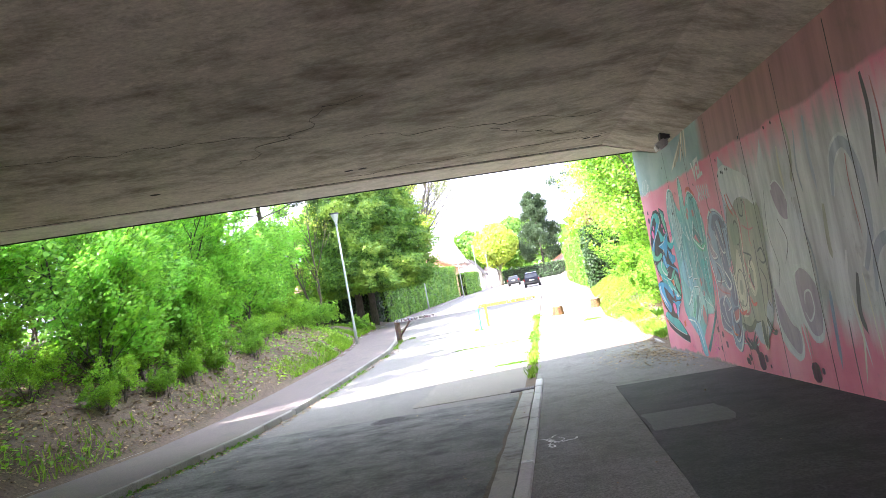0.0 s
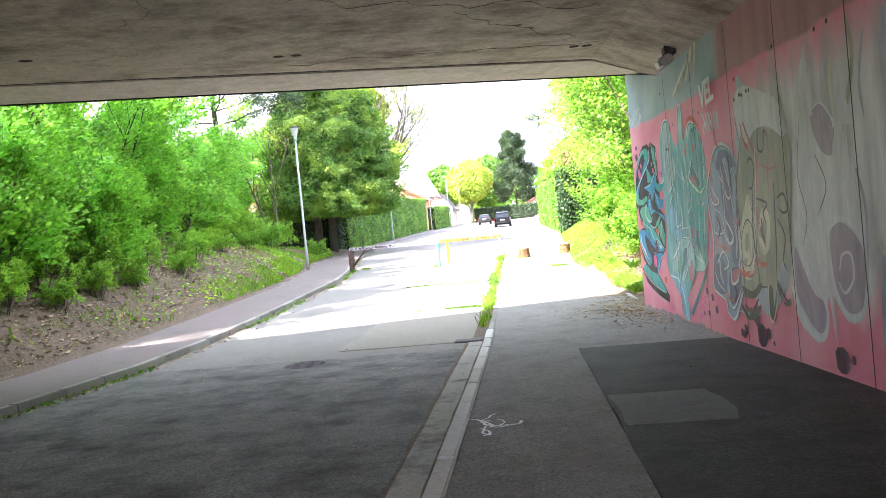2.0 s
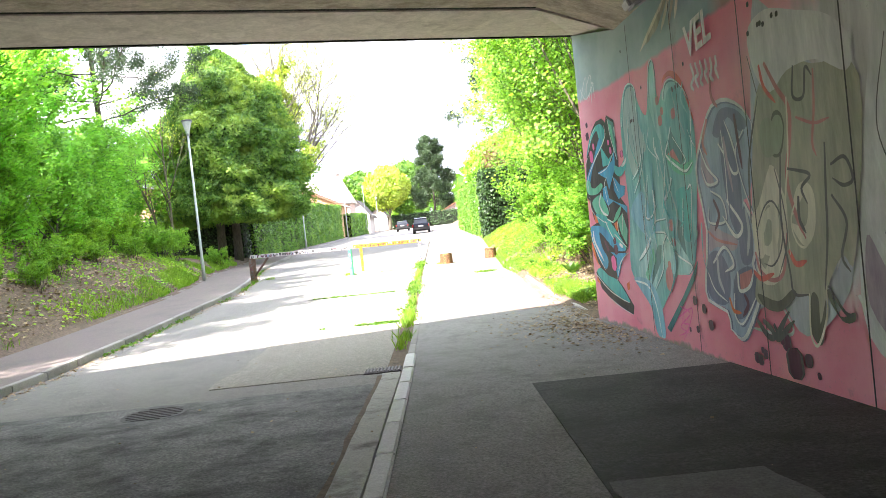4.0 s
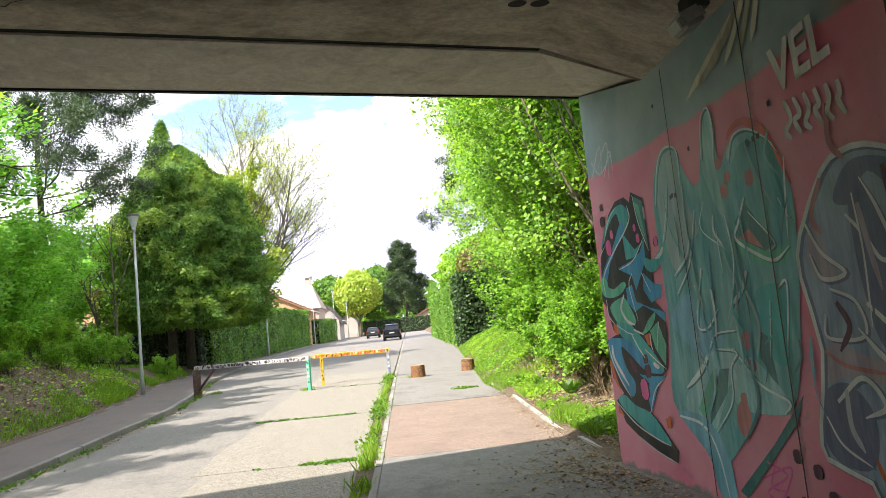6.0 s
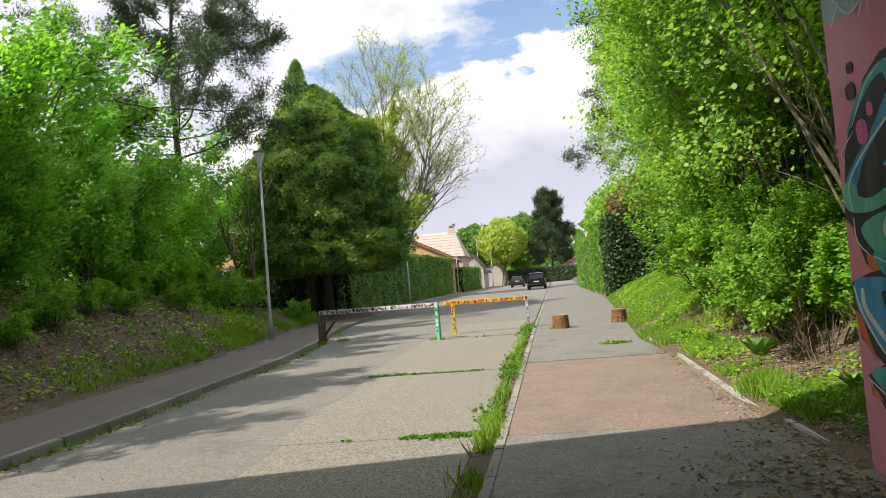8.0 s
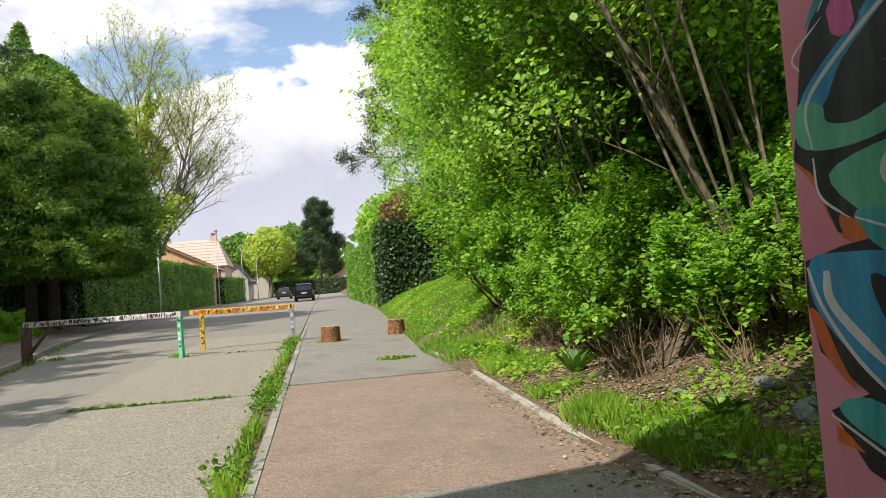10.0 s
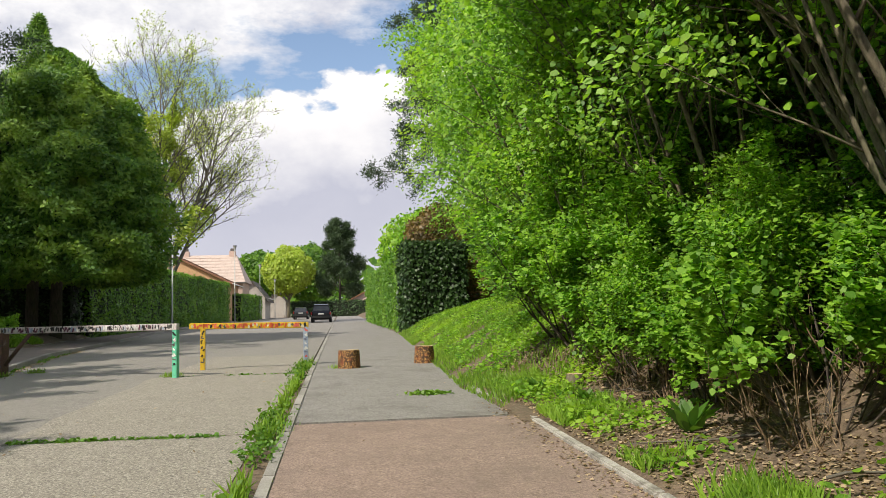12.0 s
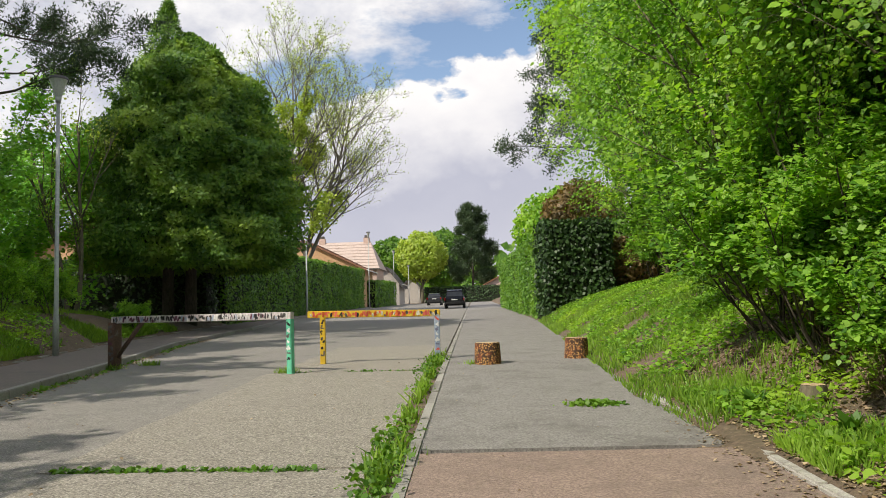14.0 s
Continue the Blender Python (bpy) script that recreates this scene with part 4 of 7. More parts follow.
fill("teal", [(0.15, 2.53), (0.34, 2.79), (0.58, 2.94), (0.82, 2.96), (0.95, 2.86), (0.92, 2.75), (0.81, 2.66), (0.72, 2.76), (0.66, 2.88), (0.46, 2.8)])
fill("blue", [(0.82, 2.67), (0.63, 2.54), (0.35, 2.34), (0.22, 2.16), (0.08, 2.18), (0.18, 2.31), (0.46, 2.51), (0.73, 2.76)])
fill("green", [(0.08, 2.2), (0.21, 2.16), (0.23, 2.08), (0.39, 2.05), (0.62, 2.11), (0.69, 2.06), (0.51, 1.97), (0.25, 1.95), (0.07, 1.99), (0.03, 2.1)])
fill("sea_dark", [(1.1, 3.0), (1.3, 2.91), (1.32, 2.39), (1.24, 2.52), (1.15, 2.76)], False)
fill("green", [(1.12, 2.93), (1.22, 2.88), (1.29, 2.51), (1.23, 2.58)], False)
fill("blue", [(0.55, 2.27), (0.9, 2.32), (1.12, 2.39), (1.24, 2.52), (1.22, 2.3), (1.1, 2.16), (0.93, 1.99), (0.86, 2.16), (0.67, 2.22)], False)
fill("teal", [(0.75, 2.65), (1.01, 2.43), (1.23, 2.5), (0.98, 2.35), (0.77, 2.34)], False)
fill("blue", [(1.13, 2.17), (1.34, 2.03), (1.5, 2.01), (1.46, 1.89), (1.24, 1.84), (1.1, 1.98)], False)
fill("teal", [(1.2, 2.32), (1.39, 2.28), (1.62, 2.4), (1.61, 2.28), (1.4, 2.15), (1.21, 2.2)])
fill("blue", [(0.69, 2.03), (0.84, 2.06), (0.9, 1.87), (1.21, 1.79), (1.51, 1.73), (1.49, 1.63), (1.29, 1.74), (1.04, 1.82), (0.84, 1.76), (0.68, 1.88)], False)
fill("green", [(0.21, 1.84), (0.54, 1.94), (0.68, 1.88), (0.84, 1.66), (0.73, 1.61), (0.94, 1.53), (1.1, 1.65), (1.29, 1.74), (1.22, 1.62), (1.0, 1.52), (0.69, 1.54), (0.4, 1.63)])
fill("teal", [(0.34, 1.66), (0.68, 1.61), (0.97, 1.45), (1.33, 1.16), (1.17, 1.12), (0.88, 1.24), (0.62, 1.4), (0.41, 1.51)])
fill("green", [(1.13, 1.55), (1.32, 1.64), (1.44, 1.4), (1.38, 1.19), (1.21, 1.35)], False)
fill("blue", [(0.05, 1.45), (0.24, 1.48), (0.58, 1.45), (0.94, 1.27), (1.3, 1.13), (1.17, 1.1), (0.9, 1.13), (0.54, 1.32), (0.38, 1.37), (0.45, 1.15), (0.64, 0.97), (0.51, 0.82), (0.21, 1.05), (0.05, 1.25)])
fill("plum", [(0.53, 1.26), (0.62, 1.24), (0.73, 1.11), (0.65, 1.08)], False)
fill("blue", [(0.76, 1.08), (1.07, 1.07), (1.34, 1.08), (1.14, 0.95), (0.94, 0.69), (0.9, 0.83), (0.97, 0.99)], False)
fill("teal", [(0.14, 0.78), (0.32, 0.83), (0.58, 0.73), (0.89, 0.68), (1.11, 0.55), (1.29, 0.38), (0.95, 0.42), (0.55, 0.55), (0.24, 0.68)])
dot(0.84, 0.92, 0.11, ("black", "magenta", "white"))
dot(0.36, 2.53, 0.09, ("black", "magenta", "white"))
dot(0.48, 2.67, 0.05, ("black", "magenta", "white"))
dot(1.11, 2.54, 0.05, ("black", "magenta", "white"))
dot(1.49, 2.45, 0.05, ("black", "magenta", "white"))
dot(1.06, 2.66, 0.04, ("black", "magenta", "white"))
dot(0.29, 3.02, 0.04, ("black", "plum", "magenta"))
dot(0.27, 2.85, 0.06, ("black", "plum", "magenta"))
dot(0.95, 1.25, 0.05, ("black", "plum", "magenta"))
dot(0.97, 1.12, 0.07, ("black", "plum", "magenta"))
fill("orange", [(0.25, 1.65), (0.33, 1.62), (0.38, 1.54), (0.26, 1.57)])
fill("orange", [(0.11, 0.69), (0.18, 0.65), (0.26, 0.58), (0.11, 0.61)], False)
fill("orange", [(1.24, 0.64), (1.34, 0.68), (1.34, 0.57), (1.25, 0.54)], False)
fill("orange", [(0.99, 1.5), (1.13, 1.53), (1.13, 1.39), (1.05, 1.4)], False)
fill("orange", [(0.02, 1.22), (0.09, 1.18), (0.17, 1.0), (0.24, 0.86), (0.08, 1.02)])
ribbon([(0.95, 2.92), (0.97, 2.78), (0.81, 2.65), (0.44, 2.44), (0.13, 2.2), (0.13, 1.97)], 0.022, ("white",) * 3, (0.7, 0.3), 0.0, False)
ribbon([(1.1, 3.01), (1.16, 2.71), (1.32, 2.38)], 0.016, ("white",) * 3, (0.7, 0.3), 0.0, False)
ribbon([(1.31, 2.85), (1.32, 2.76), (1.32, 2.71)], 0.035, ("white",) * 3, (0.7, 0.3), 0.0, False)
ribbon([(0.57, 2.25), (0.94, 2.32), (1.24, 2.53)], 0.014, ("white",) * 3, (0.7, 0.3), 0.0, False)
ribbon([(0.87, 2.18), (0.77, 2.04), (0.89, 1.66)], 0.014, ("white",) * 3, (0.7, 0.3), 0.0, False)
ribbon([(1.1, 2.17), (1.17, 2.06), (1.26, 1.94)], 0.014, ("white",) * 3, (0.7, 0.3), 0.0, False)
ribbon([(1.62, 2.38), (1.56, 2.32), (1.44, 2.28)], 0.045, ("white",) * 3, (0.7, 0.3), 0.0, False)
ribbon([(0.61, 1.96), (0.5, 1.81), (0.62, 1.67), (0.8, 1.62)], 0.04, ("white",) * 3, (0.7, 0.3), 0.0, False)
ribbon([(0.75, 1.57), (0.87, 1.54), (0.98, 1.51)], 0.02, ("white",) * 3, (0.7, 0.3), 0.0, False)
ribbon([(0.67, 1.54), (0.79, 1.4), (0.94, 1.26)], 0.02, ("white",) * 3, (0.7, 0.3), 0.0, False)
ribbon([(0.97, 1.35), (1.19, 1.24), (1.39, 1.15)], 0.016, ("white",) * 3, (0.7, 0.3), 0.0, False)
ribbon([(0.91, 0.67), (1.1, 0.94), (1.41, 1.09)], 0.014, ("white",) * 3, (0.7, 0.3), 0.0, False)
ribbon([(0.09, 0.73), (0.54, 0.52), (1.0, 0.41), (1.29, 0.37)], 0.018, ("white",) * 3, (0.7, 0.3), 0.0, False)
ribbon([(0.56, 0.39), (0.97, 0.28), (1.38, 0.21)], 0.014, ("white",) * 3, (0.7, 0.3), 0.0, False)
ribbon([(0.03, 1.42), (0.1, 1.23), (0.27, 1.0), (0.49, 0.81)], 0.022, ("white",) * 3, (0.7, 0.3), 0.0, False)
ribbon([(0.14, 1.4), (0.17, 1.23), (0.47, 0.94)], 0.05, ("white",) * 3, (0.7, 0.3), 0.0, False)
ribbon([(1.12, 1.52), (1.12, 1.4), (1.15, 1.33)], 0.018, ("white",) * 3, (0.7, 0.3), 0.0, False)
ribbon([(1.34, 1.64), (1.29, 1.5), (1.25, 1.35)], 0.016, ("white",) * 3, (0.7, 0.3), 0.0, False)
ribbon([(0.13, 1.93), (0.15, 1.75), (0.3, 1.63)], 0.014, ("white",) * 3, (0.7, 0.3), 0.0, False)
ribbon([(0.24, 2.59), (0.45, 2.84), (0.65, 2.95)], 0.012, ("white",) * 3, (0.7, 0.3), 0.0, False)
ribbon([(1.12, 1.21), (1.18, 1.18), (1.24, 1.17)], 0.05, ("white",) * 3, (0.7, 0.3), 0.0, False)
ribbon([(0.33, 1.63), (0.59, 1.54), (0.76, 1.51)], 0.012, ("white",) * 3, (0.7, 0.3), 0.0, False)
ribbon([(0.1, 2.35), (0.07, 2.43), (0.26, 2.56)], 0.012, ("white",) * 3, (0.7, 0.3), 0.0, False)
# dark blue piece with white rims
fill("slate", [(4.11, 2.3), (4.35, 2.55), (4.54, 2.63), (4.8, 2.61), (5.08, 2.5), (5.24, 2.35), (5.25, 2.06), (5.1, 1.72), (4.96, 1.65), (5.12, 1.44), (5.09, 1.19), (5.03, 1.07), (5.14, 0.85), (4.85, 0.46), (4.67, 0.34), (4.46, 0.41), (4.41, 0.59), (3.97, 0.66), (3.95, 0.88), (4.08, 1.38), (3.97, 1.89), (4.0, 2.15)])
fill("navy", [(4.43, 2.35), (4.63, 2.55), (4.95, 2.51), (5.17, 2.35), (5.01, 2.3), (4.79, 2.46), (4.6, 2.3)])
fill("navy", [(4.59, 2.36), (4.74, 2.4), (4.86, 2.19), (4.94, 1.81), (4.88, 1.35), (4.68, 1.45), (4.59, 1.84), (4.57, 2.19)])
fill("navy", [(4.01, 1.08), (4.3, 1.18), (4.53, 0.98), (4.45, 0.67), (4.12, 0.64), (3.96, 0.79)])
fill("navy", [(4.68, 0.97), (4.99, 1.05), (5.12, 0.88), (4.86, 0.6), (4.61, 0.53), (4.57, 0.76)])
fill("navy", [(4.96, 1.61), (5.08, 1.37), (5.02, 1.1), (4.83, 1.08), (4.81, 1.34)])
fill("slate_pink", [(4.15, 2.21), (4.27, 2.07), (4.36, 1.86), (4.19, 1.83), (4.07, 2.01)])
fill("slate_pink", [(4.19, 1.46), (4.44, 1.38), (4.77, 1.3), (4.67, 1.19), (4.31, 1.22), (4.1, 1.18)])
fill("faded_red", [(4.73, 0.96), (5.01, 1.03), (5.0, 0.89), (4.73, 0.81)], False)
ribbon([(4.48, 0.38), (4.43, 0.57), (3.99, 0.64), (3.97, 0.87), (4.11, 1.37), (3.99, 1.88), (4.04, 2.15), (4.38, 2.53), (4.59, 2.62), (4.84, 2.6), (5.11, 2.48), (5.27, 2.32)], 0.046, ("navy",) * 3, (0.7, 0.3), 0.0, False)
ribbon([(4.45, 0.39), (4.4, 0.57), (3.96, 0.65), (3.94, 0.88), (4.08, 1.38), (3.95, 1.89), (4.01, 2.17), (4.35, 2.55), (4.56, 2.63), (4.81, 2.62), (5.09, 2.5), (5.25, 2.34)], 0.04, ("white",) * 3, (0.7, 0.3), 0.0, False)
ribbon([(5.27, 2.32), (5.28, 2.04), (5.2, 1.84), (5.23, 1.65), (5.38, 1.78), (5.5, 2.38), (5.47, 2.52)], 0.037, ("navy",) * 3, (0.7, 0.3), 0.0, False)
ribbon([(5.25, 2.34), (5.26, 2.06), (5.18, 1.86), (5.21, 1.66), (5.36, 1.79), (5.48, 2.39), (5.45, 2.54)], 0.03, ("white",) * 3, (0.7, 0.3), 0.0, False)
ribbon([(4.98, 1.64), (5.14, 1.43), (5.12, 1.18), (5.06, 1.05), (5.17, 0.84), (4.88, 0.45), (4.7, 0.33), (4.48, 0.39)], 0.051, ("navy",) * 3, (0.7, 0.3), 0.0, False)
ribbon([(4.96, 1.65), (5.12, 1.44), (5.1, 1.19), (5.04, 1.06), (5.15, 0.85), (4.86, 0.46), (4.67, 0.33), (4.46, 0.4)], 0.045, ("white",) * 3, (0.7, 0.3), 0.0, False)
ribbon([(4.56, 2.22), (4.71, 2.08), (4.83, 1.92), (4.94, 1.95), (4.85, 2.21), (4.73, 2.42)], 0.037, ("navy",) * 3, (0.7, 0.3), 0.0, False)
ribbon([(4.53, 2.24), (4.68, 2.09), (4.8, 1.93), (4.92, 1.96), (4.83, 2.23), (4.71, 2.44)], 0.03, ("white",) * 3, (0.7, 0.3), 0.0, False)
ribbon([(4.11, 2.24), (4.25, 2.01), (4.48, 1.87), (4.23, 1.84), (4.12, 2.02)], 0.037, ("navy",) * 3, (0.7, 0.3), 0.0, False)
ribbon([(4.08, 2.26), (4.23, 2.03), (4.45, 1.88), (4.2, 1.86), (4.09, 2.04)], 0.03, ("white",) * 3, (0.7, 0.3), 0.0, False)
ribbon([(4.29, 1.77), (4.53, 1.67), (4.57, 1.47), (4.2, 1.46), (4.19, 1.61)], 0.033, ("navy",) * 3, (0.7, 0.3), 0.0, False)
ribbon([(4.26, 1.79), (4.51, 1.69), (4.55, 1.48), (4.17, 1.47), (4.17, 1.63)], 0.025, ("white",) * 3, (0.7, 0.3), 0.0, False)
ribbon([(4.64, 1.67), (4.91, 1.43), (4.77, 1.32), (4.51, 1.52)], 0.046, ("navy",) * 3, (0.7, 0.3), 0.0, False)
ribbon([(4.61, 1.68), (4.89, 1.44), (4.74, 1.33), (4.49, 1.53)], 0.04, ("white",) * 3, (0.7, 0.3), 0.0, False)
ribbon([(4.2, 1.04), (4.49, 1.21), (4.67, 1.05), (4.45, 0.96)], 0.042, ("navy",) * 3, (0.7, 0.3), 0.0, False)
ribbon([(4.17, 1.05), (4.46, 1.22), (4.64, 1.06), (4.43, 0.97)], 0.035, ("white",) * 3, (0.7, 0.3), 0.0, False)
ribbon([(4.73, 0.98), (4.74, 0.8), (4.95, 0.85), (5.06, 1.0)], 0.042, ("navy",) * 3, (0.7, 0.3), 0.0, False)
ribbon([(4.71, 0.99), (4.72, 0.81), (4.93, 0.86), (5.04, 1.01)], 0.035, ("white",) * 3, (0.7, 0.3), 0.0, False)
ribbon([(4.65, 2.34), (4.67, 1.97), (4.66, 1.52)], 0.026, ("navy",) * 3, (0.7, 0.3), 0.0, False)
ribbon([(4.62, 2.36), (4.65, 1.99), (4.63, 1.53)], 0.018, ("white",) * 3, (0.7, 0.3), 0.0, False)
ribbon([(5.1, 2.28), (4.92, 2.13), (4.97, 1.87), (5.15, 1.53), (5.29, 1.41)], 0.026, ("navy",) * 3, (0.7, 0.3), 0.0, False)
ribbon([(5.08, 2.3), (4.9, 2.14), (4.95, 1.88), (5.13, 1.54), (5.27, 1.42)], 0.018, ("white",) * 3, (0.7, 0.3), 0.0, False)
ribbon([(4.63, 0.76), (4.6, 0.55), (4.73, 0.47), (4.9, 0.6), (5.12, 0.82)], 0.033, ("navy",) * 3, (0.7, 0.3), 0.0, False)
ribbon([(4.6, 0.77), (4.57, 0.56), (4.7, 0.48), (4.88, 0.61), (5.1, 0.83)], 0.025, ("white",) * 3, (0.7, 0.3), 0.0, False)
ribbon([(4.05, 0.93), (4.19, 0.76), (4.46, 0.66)], 0.028, ("navy",) * 3, (0.7, 0.3), 0.0, False)
ribbon([(4.02, 0.94), (4.16, 0.77), (4.43, 0.67)], 0.02, ("white",) * 3, (0.7, 0.3), 0.0, False)
ribbon([(4.48, 0.72), (4.55, 0.6), (4.71, 0.59)], 0.04, ("orange",) * 3, (0.7, 0.3), 0.0, False)
ribbon([(4.11, 1.38), (4.33, 1.29), (4.75, 1.25)], 0.03, ("faded_red",) * 3, (0.7, 0.3), 0.0, False)
ribbon([(4.51, 2.96), (4.48, 2.72), (4.6, 2.58)], 0.05, ("faded_red",) * 3, (0.7, 0.3), 0.0, False)
ribbon([(4.93, 2.47), (4.96, 2.24), (5.0, 1.95)], 0.05, ("plum",) * 3, (0.7, 0.3), 0.0, False)
ribbon([(4.66, 2.29), (4.7, 2.06), (4.77, 1.75)], 0.05, ("slate_pink",) * 3, (0.7, 0.3), 0.0, False)
ribbon([(4.31, 1.7), (4.41, 1.54), (4.28, 1.38)], 0.05, ("plum",) * 3, (0.7, 0.3), 0.0, False)
ribbon([(4.99, 1.59), (5.02, 1.37), (4.95, 1.15)], 0.05, ("slate_pale",) * 3, (0.7, 0.3), 0.0, False)
ribbon([(4.28, 1.14), (4.28, 0.9), (4.38, 0.75)], 0.05, ("slate_pale",) * 3, (0.7, 0.3), 0.0, False)
ribbon([(4.33, 2.51), (4.18, 2.29), (4.26, 2.15)], 0.05, ("faded_red",) * 3, (0.7, 0.3), 0.0, False)
ribbon([(4.81, 0.78), (4.87, 0.68), (4.74, 0.56)], 0.05, ("plum",) * 3, (0.7, 0.3), 0.0, False)
# olive and sand coils with red lines
fill("olive", [(5.25, 2.19), (5.43, 2.62), (5.81, 2.79), (6.26, 2.64), (6.83, 2.44), (6.61, 1.2), (6.45, 1.2), (6.22, 0.93), (6.09, 0.51), (5.97, 0.56), (5.97, 0.84), (5.71, 0.84), (5.49, 0.69), (5.21, 0.7), (5.03, 0.78), (5.17, 1.17), (5.13, 1.49)])
fill("ash", [(5.32, 3.11), (5.64, 3.22), (6.12, 3.08), (6.53, 2.93), (6.77, 2.69), (6.69, 2.5), (6.32, 2.66), (5.91, 2.66), (5.63, 2.54), (5.39, 2.75)])
fill("olive_dark", [(5.63, 2.36), (5.75, 2.36), (5.8, 2.23), (5.72, 2.02), (5.58, 2.01), (5.54, 2.15)])
fill("sage", [(5.63, 2.32), (5.74, 2.33), (5.78, 2.22), (5.7, 2.04), (5.59, 2.04), (5.57, 2.16)])
fill("sage", [(5.43, 2.32), (5.58, 2.33), (5.69, 2.17), (5.61, 2.03), (5.44, 2.02), (5.38, 2.17)])
fill("sand", [(5.5, 1.94), (5.6, 1.9), (5.67, 1.74), (5.73, 1.61), (5.7, 1.36), (5.59, 1.11), (5.4, 0.93), (5.23, 0.91), (5.12, 1.02), (5.16, 1.11), (5.3, 1.03), (5.48, 1.1), (5.59, 1.33), (5.61, 1.55), (5.56, 1.72), (5.49, 1.83)])
fill("sand", [(5.24, 1.37), (5.33, 1.53), (5.48, 1.59), (5.58, 1.49), (5.54, 1.3), (5.42, 1.17), (5.28, 1.18), (5.24, 1.26), (5.36, 1.25), (5.45, 1.33), (5.46, 1.45), (5.39, 1.48), (5.31, 1.37)])
fill("sand", [(5.79, 1.51), (5.9, 1.72), (6.04, 1.77), (6.15, 1.66), (6.12, 1.39), (5.98, 1.26), (5.85, 1.33), (5.78, 1.44), (5.9, 1.42), (6.0, 1.43), (6.05, 1.57), (6.0, 1.66), (5.9, 1.57)])
fill("sand", [(5.1, 1.49), (5.25, 1.61), (5.48, 1.91), (5.58, 1.89), (5.6, 1.66), (5.51, 1.18), (5.59, 1.03), (5.4, 0.91), (5.19, 0.93), (5.29, 1.06), (5.42, 1.25), (5.45, 1.6), (5.31, 1.49), (5.28, 1.17), (5.13, 1.17)])
fill("olive_dark", [(5.08, 0.81), (5.44, 0.77), (5.69, 0.89), (5.75, 0.84), (5.49, 0.69), (5.21, 0.69)])
fill("olive_dark", [(5.99, 0.88), (6.08, 0.85), (6.08, 0.65), (6.19, 0.86), (6.1, 0.51), (5.99, 0.5), (5.92, 0.63)])
fill("olive_dark", [(6.25, 0.93), (6.36, 0.74), (6.54, 0.79), (6.53, 0.72), (6.38, 0.71), (6.21, 0.88)])
ribbon([(5.56, 2.8), (5.73, 2.56), (5.89, 2.37), (5.87, 2.13), (5.77, 1.8), (5.88, 1.47), (5.98, 1.32)], 0.05, ("faded_red",) * 3, (0.7, 0.3), 0.0, False)
ribbon([(5.11, 1.19), (5.18, 1.02), (5.39, 0.95), (5.59, 1.04), (5.69, 1.36)], 0.04, ("faded_red",) * 3, (0.7, 0.3), 0.0, False)
ribbon([(5.47, 2.8), (5.53, 2.6), (5.7, 2.44)], 0.04, ("red",) * 3, (0.7, 0.3), 0.0, False)
ribbon([(5.05, 1.01), (5.19, 0.95), (5.42, 1.01)], 0.05, ("red",) * 3, (0.7, 0.3), 0.0, False)
ribbon([(5.7, 1.22), (5.8, 1.11), (5.96, 1.14)], 0.05, ("red",) * 3, (0.7, 0.3), 0.0, False)
ribbon([(5.98, 2.28), (6.23, 2.2), (6.44, 2.21)], 0.025, ("faded_red",) * 3, (0.7, 0.3), 0.0, False)
ribbon([(6.28, 2.6), (6.25, 2.31), (6.19, 2.06), (6.23, 1.95)], 0.03, ("faded_red",) * 3, (0.7, 0.3), 0.0, False)
ribbon([(5.08, 1.45), (5.15, 2.01), (5.41, 2.55)], 0.03, ("char",) * 3, (0.7, 0.3), 0.0, False)
ribbon([(5.7, 2.02), (5.62, 1.48), (5.69, 1.04), (5.73, 0.86), (5.97, 0.87)], 0.03, ("char",) * 3, (0.7, 0.3), 0.0, False)
ribbon([(5.87, 2.46), (5.82, 2.01), (5.71, 1.58), (5.72, 1.18)], 0.025, ("sand",) * 3, (0.7, 0.3), 0.0, False)
ribbon([(5.92, 1.68), (5.78, 1.47), (5.84, 1.29), (5.98, 1.26), (6.13, 1.46)], 0.02, ("sand",) * 3, (0.7, 0.3), 0.0, False)
ribbon([(6.35, 2.04), (6.31, 1.65), (6.28, 1.33), (6.19, 0.93)], 0.03, ("char",) * 3, (0.7, 0.3), 0.0, False)
ribbon([(6.4, 1.87), (6.58, 1.91), (6.66, 1.75), (6.54, 1.71), (6.41, 1.77)], 0.03, ("char",) * 3, (0.7, 0.3), 0.0, False)
ribbon([(6.38, 1.65), (6.54, 1.45), (6.45, 1.2), (6.54, 1.08)], 0.03, ("char",) * 3, (0.7, 0.3), 0.0, False)
ribbon([(6.23, 0.96), (6.42, 0.78), (6.53, 0.76)], 0.03, ("char",) * 3, (0.7, 0.3), 0.0, False)
ribbon([(5.96, 0.88), (5.93, 0.56), (6.02, 0.47), (6.18, 0.72), (6.21, 0.96)], 0.025, ("sand",) * 3, (0.7, 0.3), 0.0, False)
ribbon([(5.17, 1.37), (5.35, 1.59), (5.51, 1.63), (5.63, 1.46), (5.58, 1.23), (5.42, 1.08), (5.26, 1.09)], 0.02, ("char",) * 3, (0.7, 0.3), 0.0, False)
ribbon([(5.58, 1.91), (5.67, 1.62), (5.69, 1.3), (5.49, 0.97)], 0.018, ("char",) * 3, (0.7, 0.3), 0.0, False)
ribbon([(6.01, 2.68), (5.97, 2.45), (6.12, 2.42), (6.18, 2.63), (6.26, 2.55)], 0.03, ("char",) * 3, (0.7, 0.3), 0.0, False)
